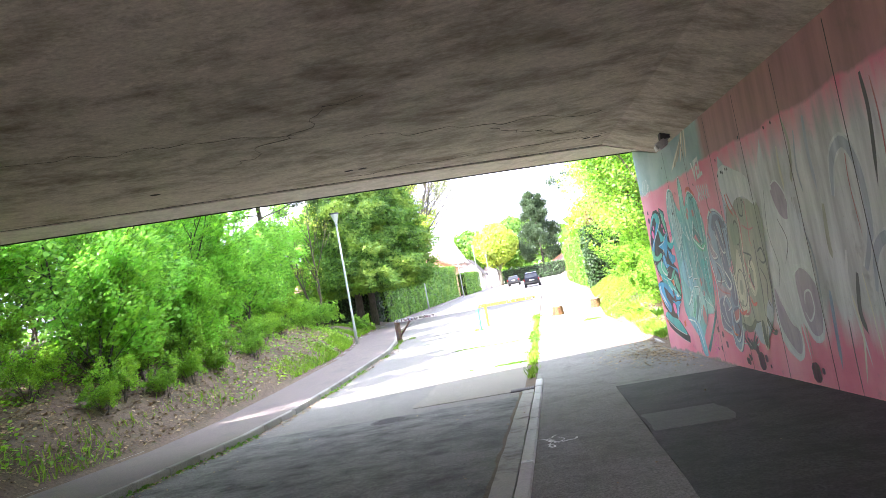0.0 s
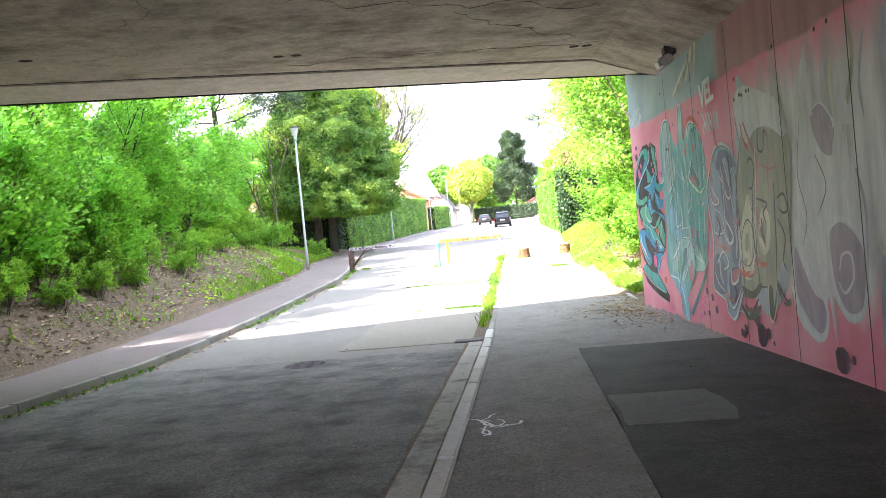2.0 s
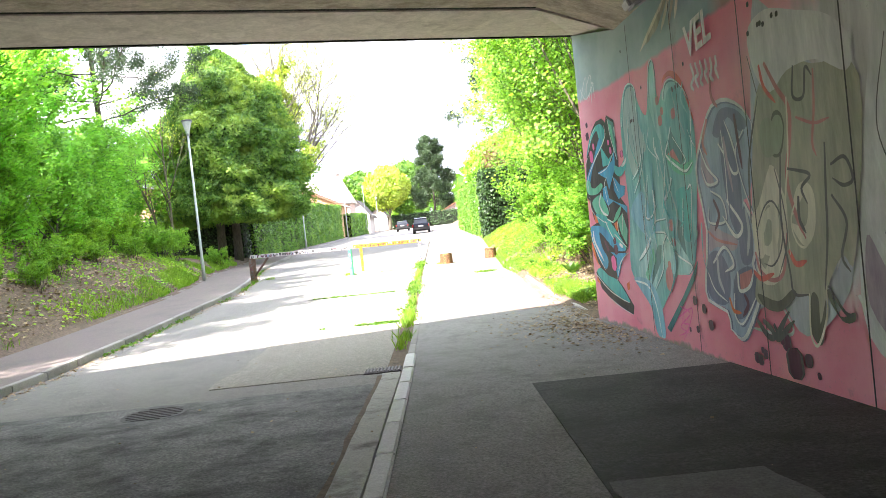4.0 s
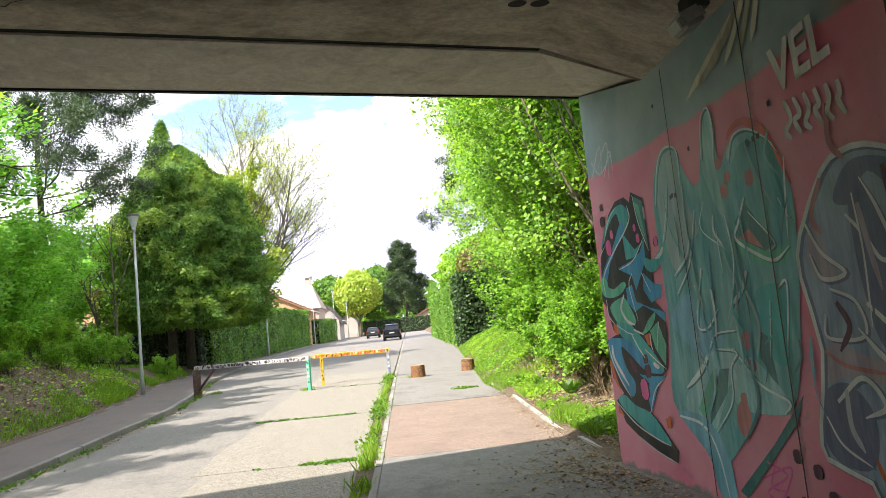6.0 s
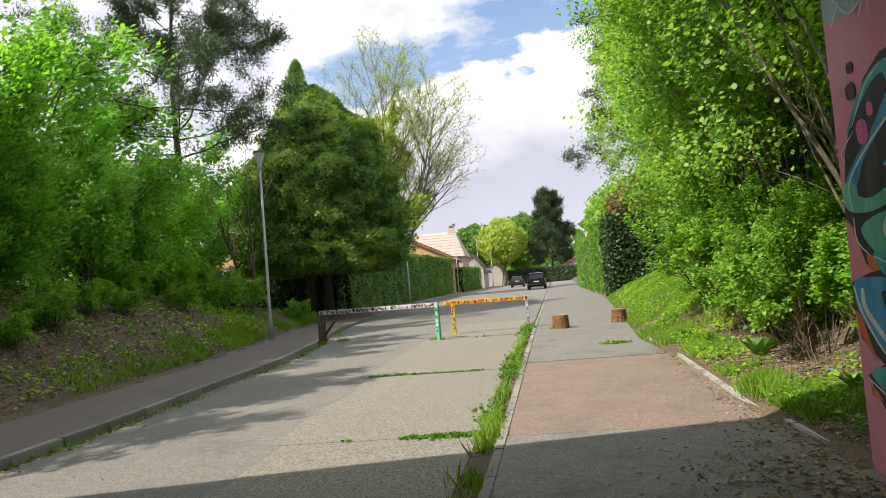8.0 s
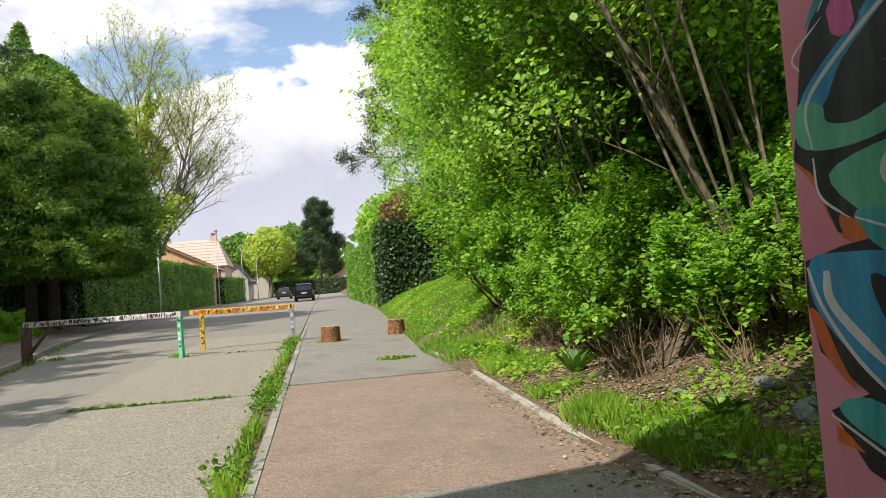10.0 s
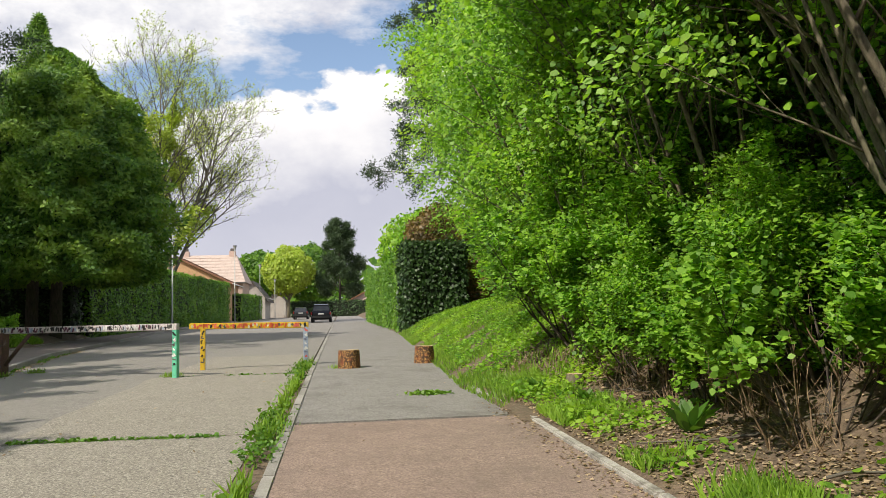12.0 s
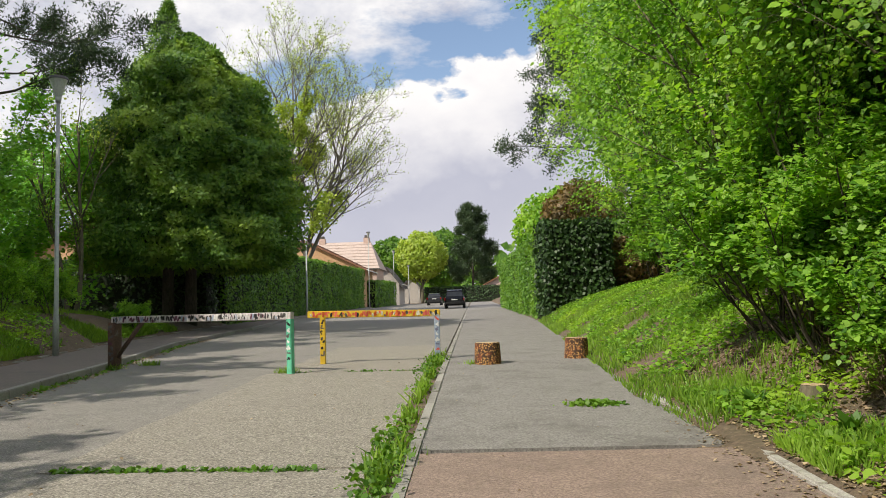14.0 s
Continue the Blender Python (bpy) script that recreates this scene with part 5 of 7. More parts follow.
ribbon([(5.79, 1.89), (6.11, 1.82), (5.98, 1.72), (6.05, 1.59)], 0.03, ("char",) * 3, (0.7, 0.3), 0.0, False)
ribbon([(5.92, 1.66), (5.91, 1.48), (5.99, 1.36)], 0.04, ("char",) * 3, (0.7, 0.3), 0.0, False)
# dark blots on the pink foot
dot(3.97, 0.38, 0.055, ("char", "plum", "plum"))
dot(3.58, 0.61, 0.05, ("char", "plum", "plum"))
dot(3.6, 0.29, 0.039, ("char", "plum", "plum"))
dot(5.53, 0.42, 0.072, ("char", "plum", "plum"))
dot(5.13, 0.26, 0.044, ("char", "plum", "plum"))
dot(5.03, 0.19, 0.05, ("char", "plum", "plum"))
dot(5.46, 0.43, 0.039, ("char", "plum", "plum"))
dot(5.5, 0.52, 0.022, ("char", "plum", "plum"))
dot(5.64, 0.26, 0.132, ("char", "plum", "plum"))
dot(5.86, 0.32, 0.055, ("char", "plum", "plum"))
dot(4.96, 0.2, 0.05, ("char", "plum", "plum"))
dot(5.08, 0.29, 0.028, ("char", "plum", "plum"))
dot(3.82, 0.54, 0.05, ("char", "plum", "plum"))
dot(6.0, 0.22, 0.028, ("char", "plum", "plum"))
dot(7.63, 0.32, 0.121, ("char", "plum", "plum"))
dot(7.85, 0.36, 0.039, ("char", "plum", "plum"))
dot(3.38, 0.26, 0.028, ("char", "plum", "plum"))
ribbon([(5.14, 0.57), (5.28, 0.51), (5.4, 0.44), (5.69, 0.63)], 0.06, ("char",) * 3, (0.7, 0.3), 0.0, False)
ribbon([(5.33, 0.56), (5.43, 0.47), (5.64, 0.61)], 0.05, ("char",) * 3, (0.7, 0.3), 0.0, False)
ribbon([(5.02, 0.56), (5.29, 0.43), (5.62, 0.7)], 0.06, ("char",) * 3, (0.7, 0.3), 0.0, False)
# bare bolt holes
dot(3.51, 2.95, 0.022, ("black",) * 3)
dot(3.67, 2.97, 0.022, ("black",) * 3)
dot(1.98, 2.82, 0.022, ("black",) * 3)
dot(2.09, 2.82, 0.022, ("black",) * 3)
dot(2.5, 3.17, 0.022, ("black",) * 3)
dot(5.61, 3.11, 0.022, ("black",) * 3)
dot(5.84, 3.13, 0.022, ("black",) * 3)
dot(5.38, 3.34, 0.022, ("black",) * 3)
dot(3.87, 3.16, 0.022, ("black",) * 3)
dot(3.6, 2.97, 0.022, ("black",) * 3)
dot(3.5, 2.97, 0.022, ("black",) * 3)
dot(2.02, 2.83, 0.022, ("black",) * 3)
dot(5.76, 3.14, 0.022, ("black",) * 3)
dot(5.52, 3.13, 0.022, ("black",) * 3)
dot(5.34, 3.1, 0.022, ("black",) * 3)
dot(5.56, 3.13, 0.022, ("black",) * 3)
dot(7.58, 3.39, 0.022, ("black",) * 3)
dot(7.83, 3.4, 0.022, ("black",) * 3)
dot(6.59, 3.46, 0.022, ("black",) * 3)
dot(2.25, 4.19, 0.022, ("black",) * 3)
dot(1.83, 3.77, 0.022, ("black",) * 3)
# pointed bristles under the lamp
ribbon([(3.67, 4.01), (3.15, 3.81), (2.57, 3.58)], 0.07, ("sand",) * 3, (0.9, 0.02), 0.0, False)
ribbon([(3.73, 4.08), (3.43, 3.87), (3.08, 3.66)], 0.07, ("olive",) * 3, (0.9, 0.02), 0.0, False)
ribbon([(3.79, 4.1), (3.58, 3.87), (3.32, 3.63)], 0.07, ("sand",) * 3, (0.9, 0.02), 0.0, False)
ribbon([(3.88, 4.11), (3.74, 3.87), (3.55, 3.63)], 0.07, ("olive",) * 3, (0.9, 0.02), 0.0, False)
ribbon([(3.97, 4.16), (3.89, 3.9), (3.76, 3.66)], 0.07, ("sand",) * 3, (0.9, 0.02), 0.0, False)
ribbon([(3.34, 3.84), (3.1, 3.73), (2.8, 3.62)], 0.07, ("olive",) * 3, (0.9, 0.02), 0.0, False)
# white scrawl at the end of the wall
ribbon([(0.13, 3.39), (0.44, 3.72), (0.43, 3.36)], 0.018, ("white",) * 3, (0.7, 0.3), 0.0, False)
ribbon([(0.34, 3.48), (0.64, 3.71), (0.6, 3.29)], 0.018, ("white",) * 3, (0.7, 0.3), 0.0, False)
ribbon([(0.17, 3.59), (0.39, 3.4), (0.75, 3.58)], 0.018, ("white",) * 3, (0.7, 0.3), 0.0, False)
ribbon([(0.49, 3.35), (0.69, 3.6), (0.73, 3.36)], 0.018, ("white",) * 3, (0.7, 0.3), 0.0, False)
# thin runs of paint over the faded piece
rd = np.random.default_rng(29)
for i in range(44):
    u, z, ln = rd.uniform(1.75, 4.0), rd.uniform(1.2, 3.0), rd.uniform(0.25, 0.8)
    ribbon([(u, z), (u + rd.normal() * 0.06, z - 0.5 * ln), (u + rd.normal() * 0.12, z - ln)], rd.uniform(0.008, 0.04), (("mist", "sea_dark", "pale", "teal", "sand_teal", "mist_blue")[i % 6],) * 3, (0.6, 0.05), 0.0, False)


def lettering(name, words, height, m, ink, parent, label=""):
    cu = bpy.data.curves.new(name, "FONT")
    cu.body, cu.size, cu.extrude, cu.align_x = words, height / 0.7, 0.0008, "LEFT"
    cu.offset = 0.012 if height > 0.3 else 0.0
    tmp = bpy.data.objects.new(name, cu)
    me = bpy.data.meshes.new_from_object(tmp)
    bpy.data.objects.remove(tmp)
    me.transform(m)
    return part(name, me, ink, parent, label)


# the readable tag, leaning with the spray
tag_turn = Matrix(((0, 0, -1, 0), (-1, 0, 0, 0), (0, 1, 0, 0), (0, 0, 0, 1)))
lettering("graffiti_tag", "VEL", 0.32, Matrix.Translation((wall_x(-4.2) - 0.0175, -3.95, 3.2)) @ tag_turn @ pose(0, 0, 0, 0, 0, 3), INK["ash"], mural, "pale sprayed tag")
for i in range(6):
    ribbon([(4.06 + 0.12 * i, 3.12 - 0.01 * i), (4.12 + 0.11 * i, 2.98), (4.04 + 0.12 * i, 2.9 + 0.05 * (i % 2)), (4.1 + 0.12 * i, 2.84)], 0.045, ("ash", "ash", "ash"), (0.8, 0.6), 0.0, False)
# panel joints
for u in (2.15, 3.65, 5.2, 6.7, 8.2, 9.7, 11.2, 12.7, 14.2):
    bmj = bmesh.new()
    bmj.faces.new([bmj.verts.new(on_wall(uu, zz, 0.0165)) for uu, zz in ((u, 0.05), (u + 0.018, 0.05), (u - 0.05 + 0.018, 4.05), (u - 0.05, 4.05))])
    part("panel_joint", bmj, INK["black"], mural)

# ---- soffit details ----
hole = surface("hole", (0.01, 0.009, 0.008), (0.03, 0.026, 0.02), (0.015, 0.013, 0.01), 30, 5)
for x, y in ((-2.35, -4.05), (-2.1, -4.02), (2.0, -2.82), (2.2, -2.8), (-5.5, -5.2)):
    bmh = bmesh.new()
    bmesh.ops.create_circle(bmh, cap_ends=True, segments=14, radius=0.09)
    for v in bmh.verts:
        v.co = Vector((x + v.co.x * (1 + 0.3 * rough_at(v.co.x * 9, x)), y + v.co.y * 0.8, soffit_z(x) - 0.004))
    part("drain_hole", bmh, hole, deck)
for k, (a, b) in enumerate((((-1.5, -6.5), (2.2, -5.0)), ((-2.5, -3.6), (2.3, -2.9)), ((-6, -9), (-2.2, -7.4)), ((0.3, -5.4), (2.0, -3.4)), ((-3.6, -6.2), (-1.0, -8.8)))):
    pts = [Vector((a[0] + (b[0] - a[0]) * f + 0.22 * rough_at(f * 13, k), a[1] + (b[1] - a[1]) * f + 0.35 * rough_at(f * 9, k + 9), 0)) for f in steps(0, 1, 30)]
    for p in pts:
        p.z = soffit_z(p.x) - 0.001
    part("crack", tubes("crack", [(pts, [0.002 + 0.005 * abs(rough_at(i * 0.37, k)) for i in range(31)])], 4), hole, deck)
light = thing("bulkhead_lamp", "small grey vandal-proof lamp under the haunch", "lamp", at=(3.28, -3.35, 4.05), rz=0)
steel = plain("steel", (0.35, 0.35, 0.34), 0.45, 0.6)
dark_steel = plain("dark_steel", (0.05, 0.05, 0.05), 0.5, 0.4)
part("bracket", block((-0.05, -0.12, 0.05), (0.12, 0.12, 0.2), 0.01), dark_steel, light)
part("housing", block((-0.16, -0.15, -0.08), (0.06, 0.15, 0.06), 0.03, pose(0, 0, 0, 0, -25, 0)), steel, light)
part("lens", block((-0.175, -0.11, -0.06), (-0.155, 0.11, 0.03), 0.008, pose(0, 0, 0, 0, -25, 0)), plain("frosted", (0.6, 0.6, 0.56), 0.3), light)

# ---- kerbs, gutter, slabs ----
MANHOLE = (-2.52, -3.66)
def kerb_run(name, label, x_of, y0, y1, length, wide, rise, depth, mat, seed):
    run = tagged(new(name), label, "kerb", kind="structure")
    rk = random.Random(seed)
    y = y0
    while y < y1:
        ln = length * (1 if y < 30 else 3)
        a, b = x_of(y), x_of(y + ln)
        bm = block((-wide / 2, 0.006, -depth), (wide / 2, math.hypot(ln, b - a) - 0.006, 0), 0.014)
        m = Matrix.Translation((a, y, gz(y) + rise + rk.uniform(-0.006, 0.006))) @ Matrix.Rotation(-math.atan2(b - a, ln), 4, "Z") @ Matrix.Rotation(math.atan2(gz(y + ln) - gz(y), ln), 4, "X") @ pose(0, 0, 0, 0, rk.uniform(-1.2, 1.2), 0)
        bmesh.ops.transform(bm, matrix=m, verts=bm.verts)
        part("kerb_stone", bm, mat, run)
        y += ln
    return run


kerb_run("kerb_tunnel", "pale concrete kerb stones under the bridge", lambda y: 0.235, -20.6, -1.7, 1.0, 0.14, 0.035, 0.2, M["kerb_pale"], 1)
kerb_run("kerb_path", "weathered concrete kerb between road and footpath", lambda y: 0.235, -1.6, 70, 1.0, 0.11, 0.015, 0.2, M["kerb"], 6)
kerb_dirt = part("kerb_dirt", strip("kerb_dirt", lambda y: -0.15 + 0.04 * rough_at(y, 1, 2), lambda y: -0.085, steps(-20, -2.6, 60), lambda y: gz(y) - 0.034, 0.05), M["soil"], None)
tagged(kerb_dirt, "dark strip of dirt along the gutter", "dirt", kind="structure")
kerb_run("kerb_left", "weathered concrete kerb along the sidewalk", lambda y: left_kerb(y) - 0.07, -22, 90, 1.0, 0.14, 0.08, 0.25, M["kerb"], 2)
kerb_run("kerb_bank", "thin mossy edging stones at the foot of the bank", lambda y: left_kerb(y) - 2.14, -22, 40, 1.0, 0.07, 0.1, 0.2, M["kerb"], 3)
kerb_run("kerb_edge", "narrow concrete edging beside the leafy verge", lambda y: path_edge(y) + 0.05, 0.9, 10.0, 0.82, 0.09, 0.04, 0.2, M["gutter"], 4)
gut = part("gutter", strip("gutter", lambda y: -0.09 + 0.012 * rough_at(y, 2, 3), lambda y: 0.135 + 0.014 * rough_at(y, 7, 3), [-22, *steps(-20, -2.6, 70)], lambda y: gz(y) - 0.012, 0.2), M["gutter"], None)
tagged(gut, "worn concrete gutter strip", "gutter", kind="structure")
joint_soil = part("joint_soil", strip("joint_soil", lambda y: -0.1, lambda y: 0.2, steps(-2.6, 18, 40), lambda y: gz(y) - 0.036 + 0.01 * rough_at(y, 3, 2), 0.1), M["soil"], None)
tagged(joint_soil, "strip of dark soil between road and kerb", "soil", kind="structure")
lane = tagged(new("road_slabs"), "coarse concrete slabs with grassy joints", "road", kind="structure")
for y0, y1, x0 in ((-2.4, 2.28, -2.3), (2.32, 7.55, -2.5), (7.6, 14.3, -2.7), (14.35, 20.5, -2.6)):
    part("slab", strip("slab", lambda y: x0 + 0.12 * rough_at(y, 4), lambda y: -0.06, steps(y0, y1, 12), lambda y: gz(y) - 0.03, 0.2, 3), M["slab"], lane)
part("patch", strip("patch", lambda y: 1.62 + 0.05 * rough_at(y, 8, 3), lambda y: 2.5 + 0.08 * rough_at(y, 2, 3), steps(-8.9, -7.7, 8), lambda y: gz(y) + 0.012, 0.02), M["patch"], footpath, "paler repair patch")
cover = thing("manhole_cover", "round iron manhole cover set in the road", "manhole cover", at=(MANHOLE[0], MANHOLE[1], gz(MANHOLE[1]) - 0.04))
iron = plain("cover_iron", (0.09, 0.085, 0.08), 0.6, 0.6)
bmc = bmesh.new()
bmesh.ops.create_cone(bmc, cap_ends=True, segments=32, radius1=0.36, radius2=0.35, depth=0.03, matrix=pose(0, 0, 0.0))
part("rim", bmc, iron, cover)
for i in range(7):
    w = math.sqrt(max(0.01, 0.3 ** 2 - (0.085 * (i - 3)) ** 2))
    part("rib", block((-w, 0.085 * (i - 3) - 0.02, 0.014), (w, 0.085 * (i - 3) + 0.02, 0.024), 0.003), iron, cover)
grate = thing("drain_grate", "dark iron drain grate set in the gutter", "drain", at=(-0.08, -2.3, gz(-2.3) - 0.03))
part("frame", block((-0.26, -0.16, -0.05), (0.22, 0.16, 0.005), 0.006), plain("rust_iron", (0.07, 0.06, 0.055), 0.7, 0.5), grate)
for i in range(10):
    part("bar", block((-0.23 + 0.045 * i, -0.14, 0.005), (-0.21 + 0.045 * i, 0.14, 0.022), 0.003), plain("iron_bar", (0.16, 0.15, 0.14), 0.6, 0.6) if i == 0 else bpy.data.materials["iron_bar"], grate)
splash = bmesh.new()
rw = random.Random(3)
for i in range(9):
    p = Vector((0.5 + rw.uniform(-0.07, 0.07), -8.5 + rw.uniform(-0.2, 0.2), 0))
    way = rw.uniform(0, 6.28)
    for k in range(5):
        way += rw.uniform(-1.3, 1.3)
        d = Vector((math.cos(way), 1.6 * math.sin(way), 0))
        q = p + d * rw.uniform(0.03, 0.07)
        n = Vector((-d.y, d.x, 0)).normalized() * rw.uniform(0.006, 0.014)
        splash.faces.new([splash.verts.new((v.x, v.y, gz(v.y) + 0.005 + 0.0003 * i)) for v in (p - n, q - n, q + n, p + n)])
        p = q
part("paint_splash", splash, INK["ash"], footpath, "white sprayed scribble")

# ---- barrier ----
rust = surface("rust_brown", (0.06, 0.035, 0.025), (0.15, 0.085, 0.06), (0.28, 0.25, 0.23), 40, 4, 0.7, 0.4, 0.003, (0.6, 0.75))
pinkish = surface("worn_white", (0.45, 0.4, 0.39), (0.66, 0.61, 0.6), (0.2, 0.13, 0.11), 30, 5, 0.6, 0.3, 0.003, (0.55, 0.7))


def scribbles(bar, m, length, high, inks, count, seed):
    rk = random.Random(seed)
    for i in range(count):
        x = length * (i + 0.5) / count
        pts = [Vector((x + rk.uniform(-0.5, 0.5) * length / count, 0, rk.uniform(-0.42, 0.42) * high)) for _ in range(4)]
        bm = bmesh.new()
        for a, b in zip(pts, pts[1:]):
            d = (b - a).normalized()
            q = Vector((-d.z, 0, d.x)) * high * rk.uniform(0.08, 0.17)
            bm.faces.new([bm.verts.new(m @ (v + Vector((0, -0.0015 * (i % 3), 0)))) for v in (a - q, b - q, b + q, a + q)])
        part("paint_mark", bm, INK[inks[rk.randrange(len(inks))]], bar)


def gate(name, label, a, b, bar_mat, ends, braces, inks, words):
    g = thing(name, label, "barrier", "road barriers")
    A, B = Vector(a), Vector(b)
    ln = (B - A).xy.length
    turn = Matrix.Translation(A) @ Matrix.Rotation(math.atan2(B.y - A.y, B.x - A.x), 4, "Z")
    tilt = turn @ Matrix.Rotation(-math.atan2(B.z - A.z, ln), 4, "Y")
    bar = part("bar", block((-0.05, -0.05, 0.83), (ln + 0.05, 0.05, 0.96), 0.012, tilt), bar_mat, g)
    for p, mt, w, t in ends:
        x = p * ln
        base = gz((A + (B - A) * p).y) - A.z - 0.1
        pm = part("post", block((x - w, -w + (0.0 if t else 0.0), base), (x + w, w, 0.85), 0.01, turn), mt, g)
        scribbles(pm, turn @ Matrix.Translation((x, -w - 0.003, 0.12)) @ pose(0, 0, 0, 0, -90, 0), 0.68, 2 * w, inks if t is None else t, 7, int(p * 10) + len(name))
    for x0, x1 in braces:
        part("brace", tubes("brace", [([turn @ Vector((x0, 0, 0.2)), turn @ Vector((x1, 0, 0.86))], [0.04, 0.04])], 6), rust, g)
    face = tilt @ Matrix.Translation((0, -0.054, 0.895))
    scribbles(bar, face, ln, 0.13, inks, int(ln * 22), 11 + len(inks))
    if words:
        lettering("painted_word", words[0], 0.09, face @ Matrix.Translation((words[1], -0.012, -0.045)) @ pose(0, 0, 0, 90, 0, 0), INK["white"], bar, "white sprayed word")
    return g


gate("barrier", "graffiti-covered white swing barrier, half open over the road", (-6.1, 16.0, gz(16)), (-2.3, 14.25, gz(16)), pinkish, ((0.0, rust, 0.09, ("char", "plum")), (1.0, INK["green"], 0.05, ("white", "black", "char"))), ((0.08, 0.75),), ("white", "char", "black", "plum", "slate", "black"), ("SHADOW", 2.75))
gate("barrier", "yellow barrier covered in red and white scribbles", (-2.33, 15.92, gz(16)), (0.05, 16.08, gz(16) - 0.03), INK["yellow"], ((0.1, INK["yellow"], 0.05, ("black", "char")), (1.0, INK["slate"], 0.05, ("white", "red", "navy"))), (), ("orange", "red", "sand", "black", "orange", "char", "red"), None)


# ---- stumps ----
def stump_bark():
    m, n, l, p = nodes_of("stump_bark")
    co = n.new("ShaderNodeTexCoord").outputs["Object"]
    v = n.new("ShaderNodeTexVoronoi")
    v.inputs["Scale"].default_value = 30
    l.new(co, v.inputs["Vector"])
    c = mix(n, l, ramp(n, l, v.outputs["Distance"], 0.25, 0.55), (0.5, 0.27, 0.09), (0.06, 0.03, 0.015))
    c = mix(n, l, ramp(n, l, noise_node(n, l, co, 9, 5), 0.5, 0.7, (0, 0, 0), (0.6, 0.6, 0.6)), c, (0.3, 0.07, 0.025))
    l.new(c, p.inputs["Base Color"])
    p.inputs["Roughness"].default_value = 0.8
    b = n.new("ShaderNodeBump")
    b.inputs["Strength"].default_value, b.inputs["Distance"].default_value = 0.9, 0.01
    l.new(v.outputs["Distance"], b.inputs["Height"])
    l.new(b.outputs["Normal"], p.inputs["Normal"])
    return m


M["stump_bark"] = stump_bark()
M["cut_wood"] = surface("cut_wood", (0.42, 0.3, 0.17), (0.58, 0.44, 0.27), (0.3, 0.2, 0.11), 50, 8, 0.85, 0.4, 0.003)


def log(name, label, at, r, h, bark, seed, group=""):
    s = thing(name, label, "tree stump", group, at=at)
    bm = bmesh.new()
    rings, k = [], 26
    for j, f in enumerate((-0.15, 0.0, 0.2, 0.5, 0.8, 0.96, 1.0)):
        rings.append([bm.verts.new((r * (1.08 - 0.09 * f - 0.03 * (j == 6)) * (1 + 0.06 * rough_at(math.cos(6.283 * i / k) + seed, math.sin(6.283 * i / k) + f * 0.4, 1.6)) * math.cos(6.283 * i / k),
                                    r * (1.08 - 0.09 * f - 0.03 * (j == 6)) * (1 + 0.06 * rough_at(math.cos(6.283 * i / k) + seed, math.sin(6.283 * i / k) + f * 0.4, 1.6)) * math.sin(6.283 * i / k), f * h + 0.012 * rough_at(i, seed))) for i in range(k)])
    for a, b in zip(rings, rings[1:]):
        for i in range(k):
            bm.faces.new((a[i], a[(i + 1) % k], b[(i + 1) % k], b[i]))
    cap = [v.co * 1.0 for v in rings[-1]]
    part("bark", bm, bark, s)
    bc = bmesh.new()
    mid = bc.verts.new((0, 0, h + 0.004))
    vs = [bc.verts.new((c.x * 0.97, c.y * 0.97, c.z + 0.003)) for c in cap]
    for i in range(k):
        bc.faces.new((mid, vs[i], vs[(i + 1) % k]))
    part("cut_face", bc, M["cut_wood"], s, "pale sawn top")
    return s


log("tree_stump", "short sawn log painted orange-red on the footpath", (0.97, 14.85, gz(14.85)), 0.215, 0.36, M["stump_bark"], 1, "path bollard logs")
log("tree_stump", "short sawn log with orange bark beside the verge", (2.58, 15.6, gz(15.6)), 0.2, 0.36, M["stump_bark"], 5, "path bollard logs")
log("tree_stump", "old rotten stump among the bushes", (3.75, 8.6, terrain(3.75, 8.6) - 0.08), 0.11, 0.24, M["bark"], 9)


leaning = log("tree_stump", "leaning sawn trunk among the bushes", (0, 0, 0), 0.085, 0.72, M["bark"], 14)
leaning.matrix_basis = pose(4.75, 6.1, terrain(4.75, 6.1) - 0.05, 8, -30, 0)


# ---- lamps ----
def street_lamp(label, x, y, h, z=None):
    p = thing("street_lamp", label, "street lamp", "street lamps", at=(x, y, terrain(x, y) if z is None else z))
    galv = bpy.data.materials.get("galvanised") or plain("galvanised", (0.42, 0.44, 0.42), 0.5, 0.3)
    part("pole", tubes("pole", [([Vector((0, 0, -0.1)), Vector((0, 0, 0.9)), Vector((0, 0, 0.95)), Vector((0, 0, h - 0.5))], [0.075, 0.07, 0.055, 0.04])], 10), galv, p)
    bm = bmesh.new()
    bmesh.ops.create_cone(bm, cap_ends=True, segments=16, radius1=0.07, radius2=0.2, depth=0.42, matrix=pose(0, 0, h - 0.28))
    part("diffuser", bm, bpy.data.materials.get("lamp_glass") or plain("lamp_glass", (0.5, 0.52, 0.5), 0.25), p)
    bm = bmesh.new()
    bmesh.ops.create_cone(bm, cap_ends=True, segments=16, radius1=0.225, radius2=0.19, depth=0.07, matrix=pose(0, 0, h - 0.035))
    part("cap", bm, dark_steel, p)
    part("collar", tubes("collar", [([Vector((0, 0, h - 0.62)), Vector((0, 0, h - 0.47))], [0.06, 0.075])], 10), galv, p)
    return p


street_lamp("slim grey street lamp with a funnel head on the bank", -8.75, 18.7, 6.5, 0.5)
for x, y, h in ((-10.3, 52, 8.0), (-10.25, 82, 8.1), (-9.8, 103, 7.3), (-9.1, 118, 5.9), (-7.9, 122, 5.2)):
    street_lamp("distant slim street lamp beside the road", x, y, h, gz(y))

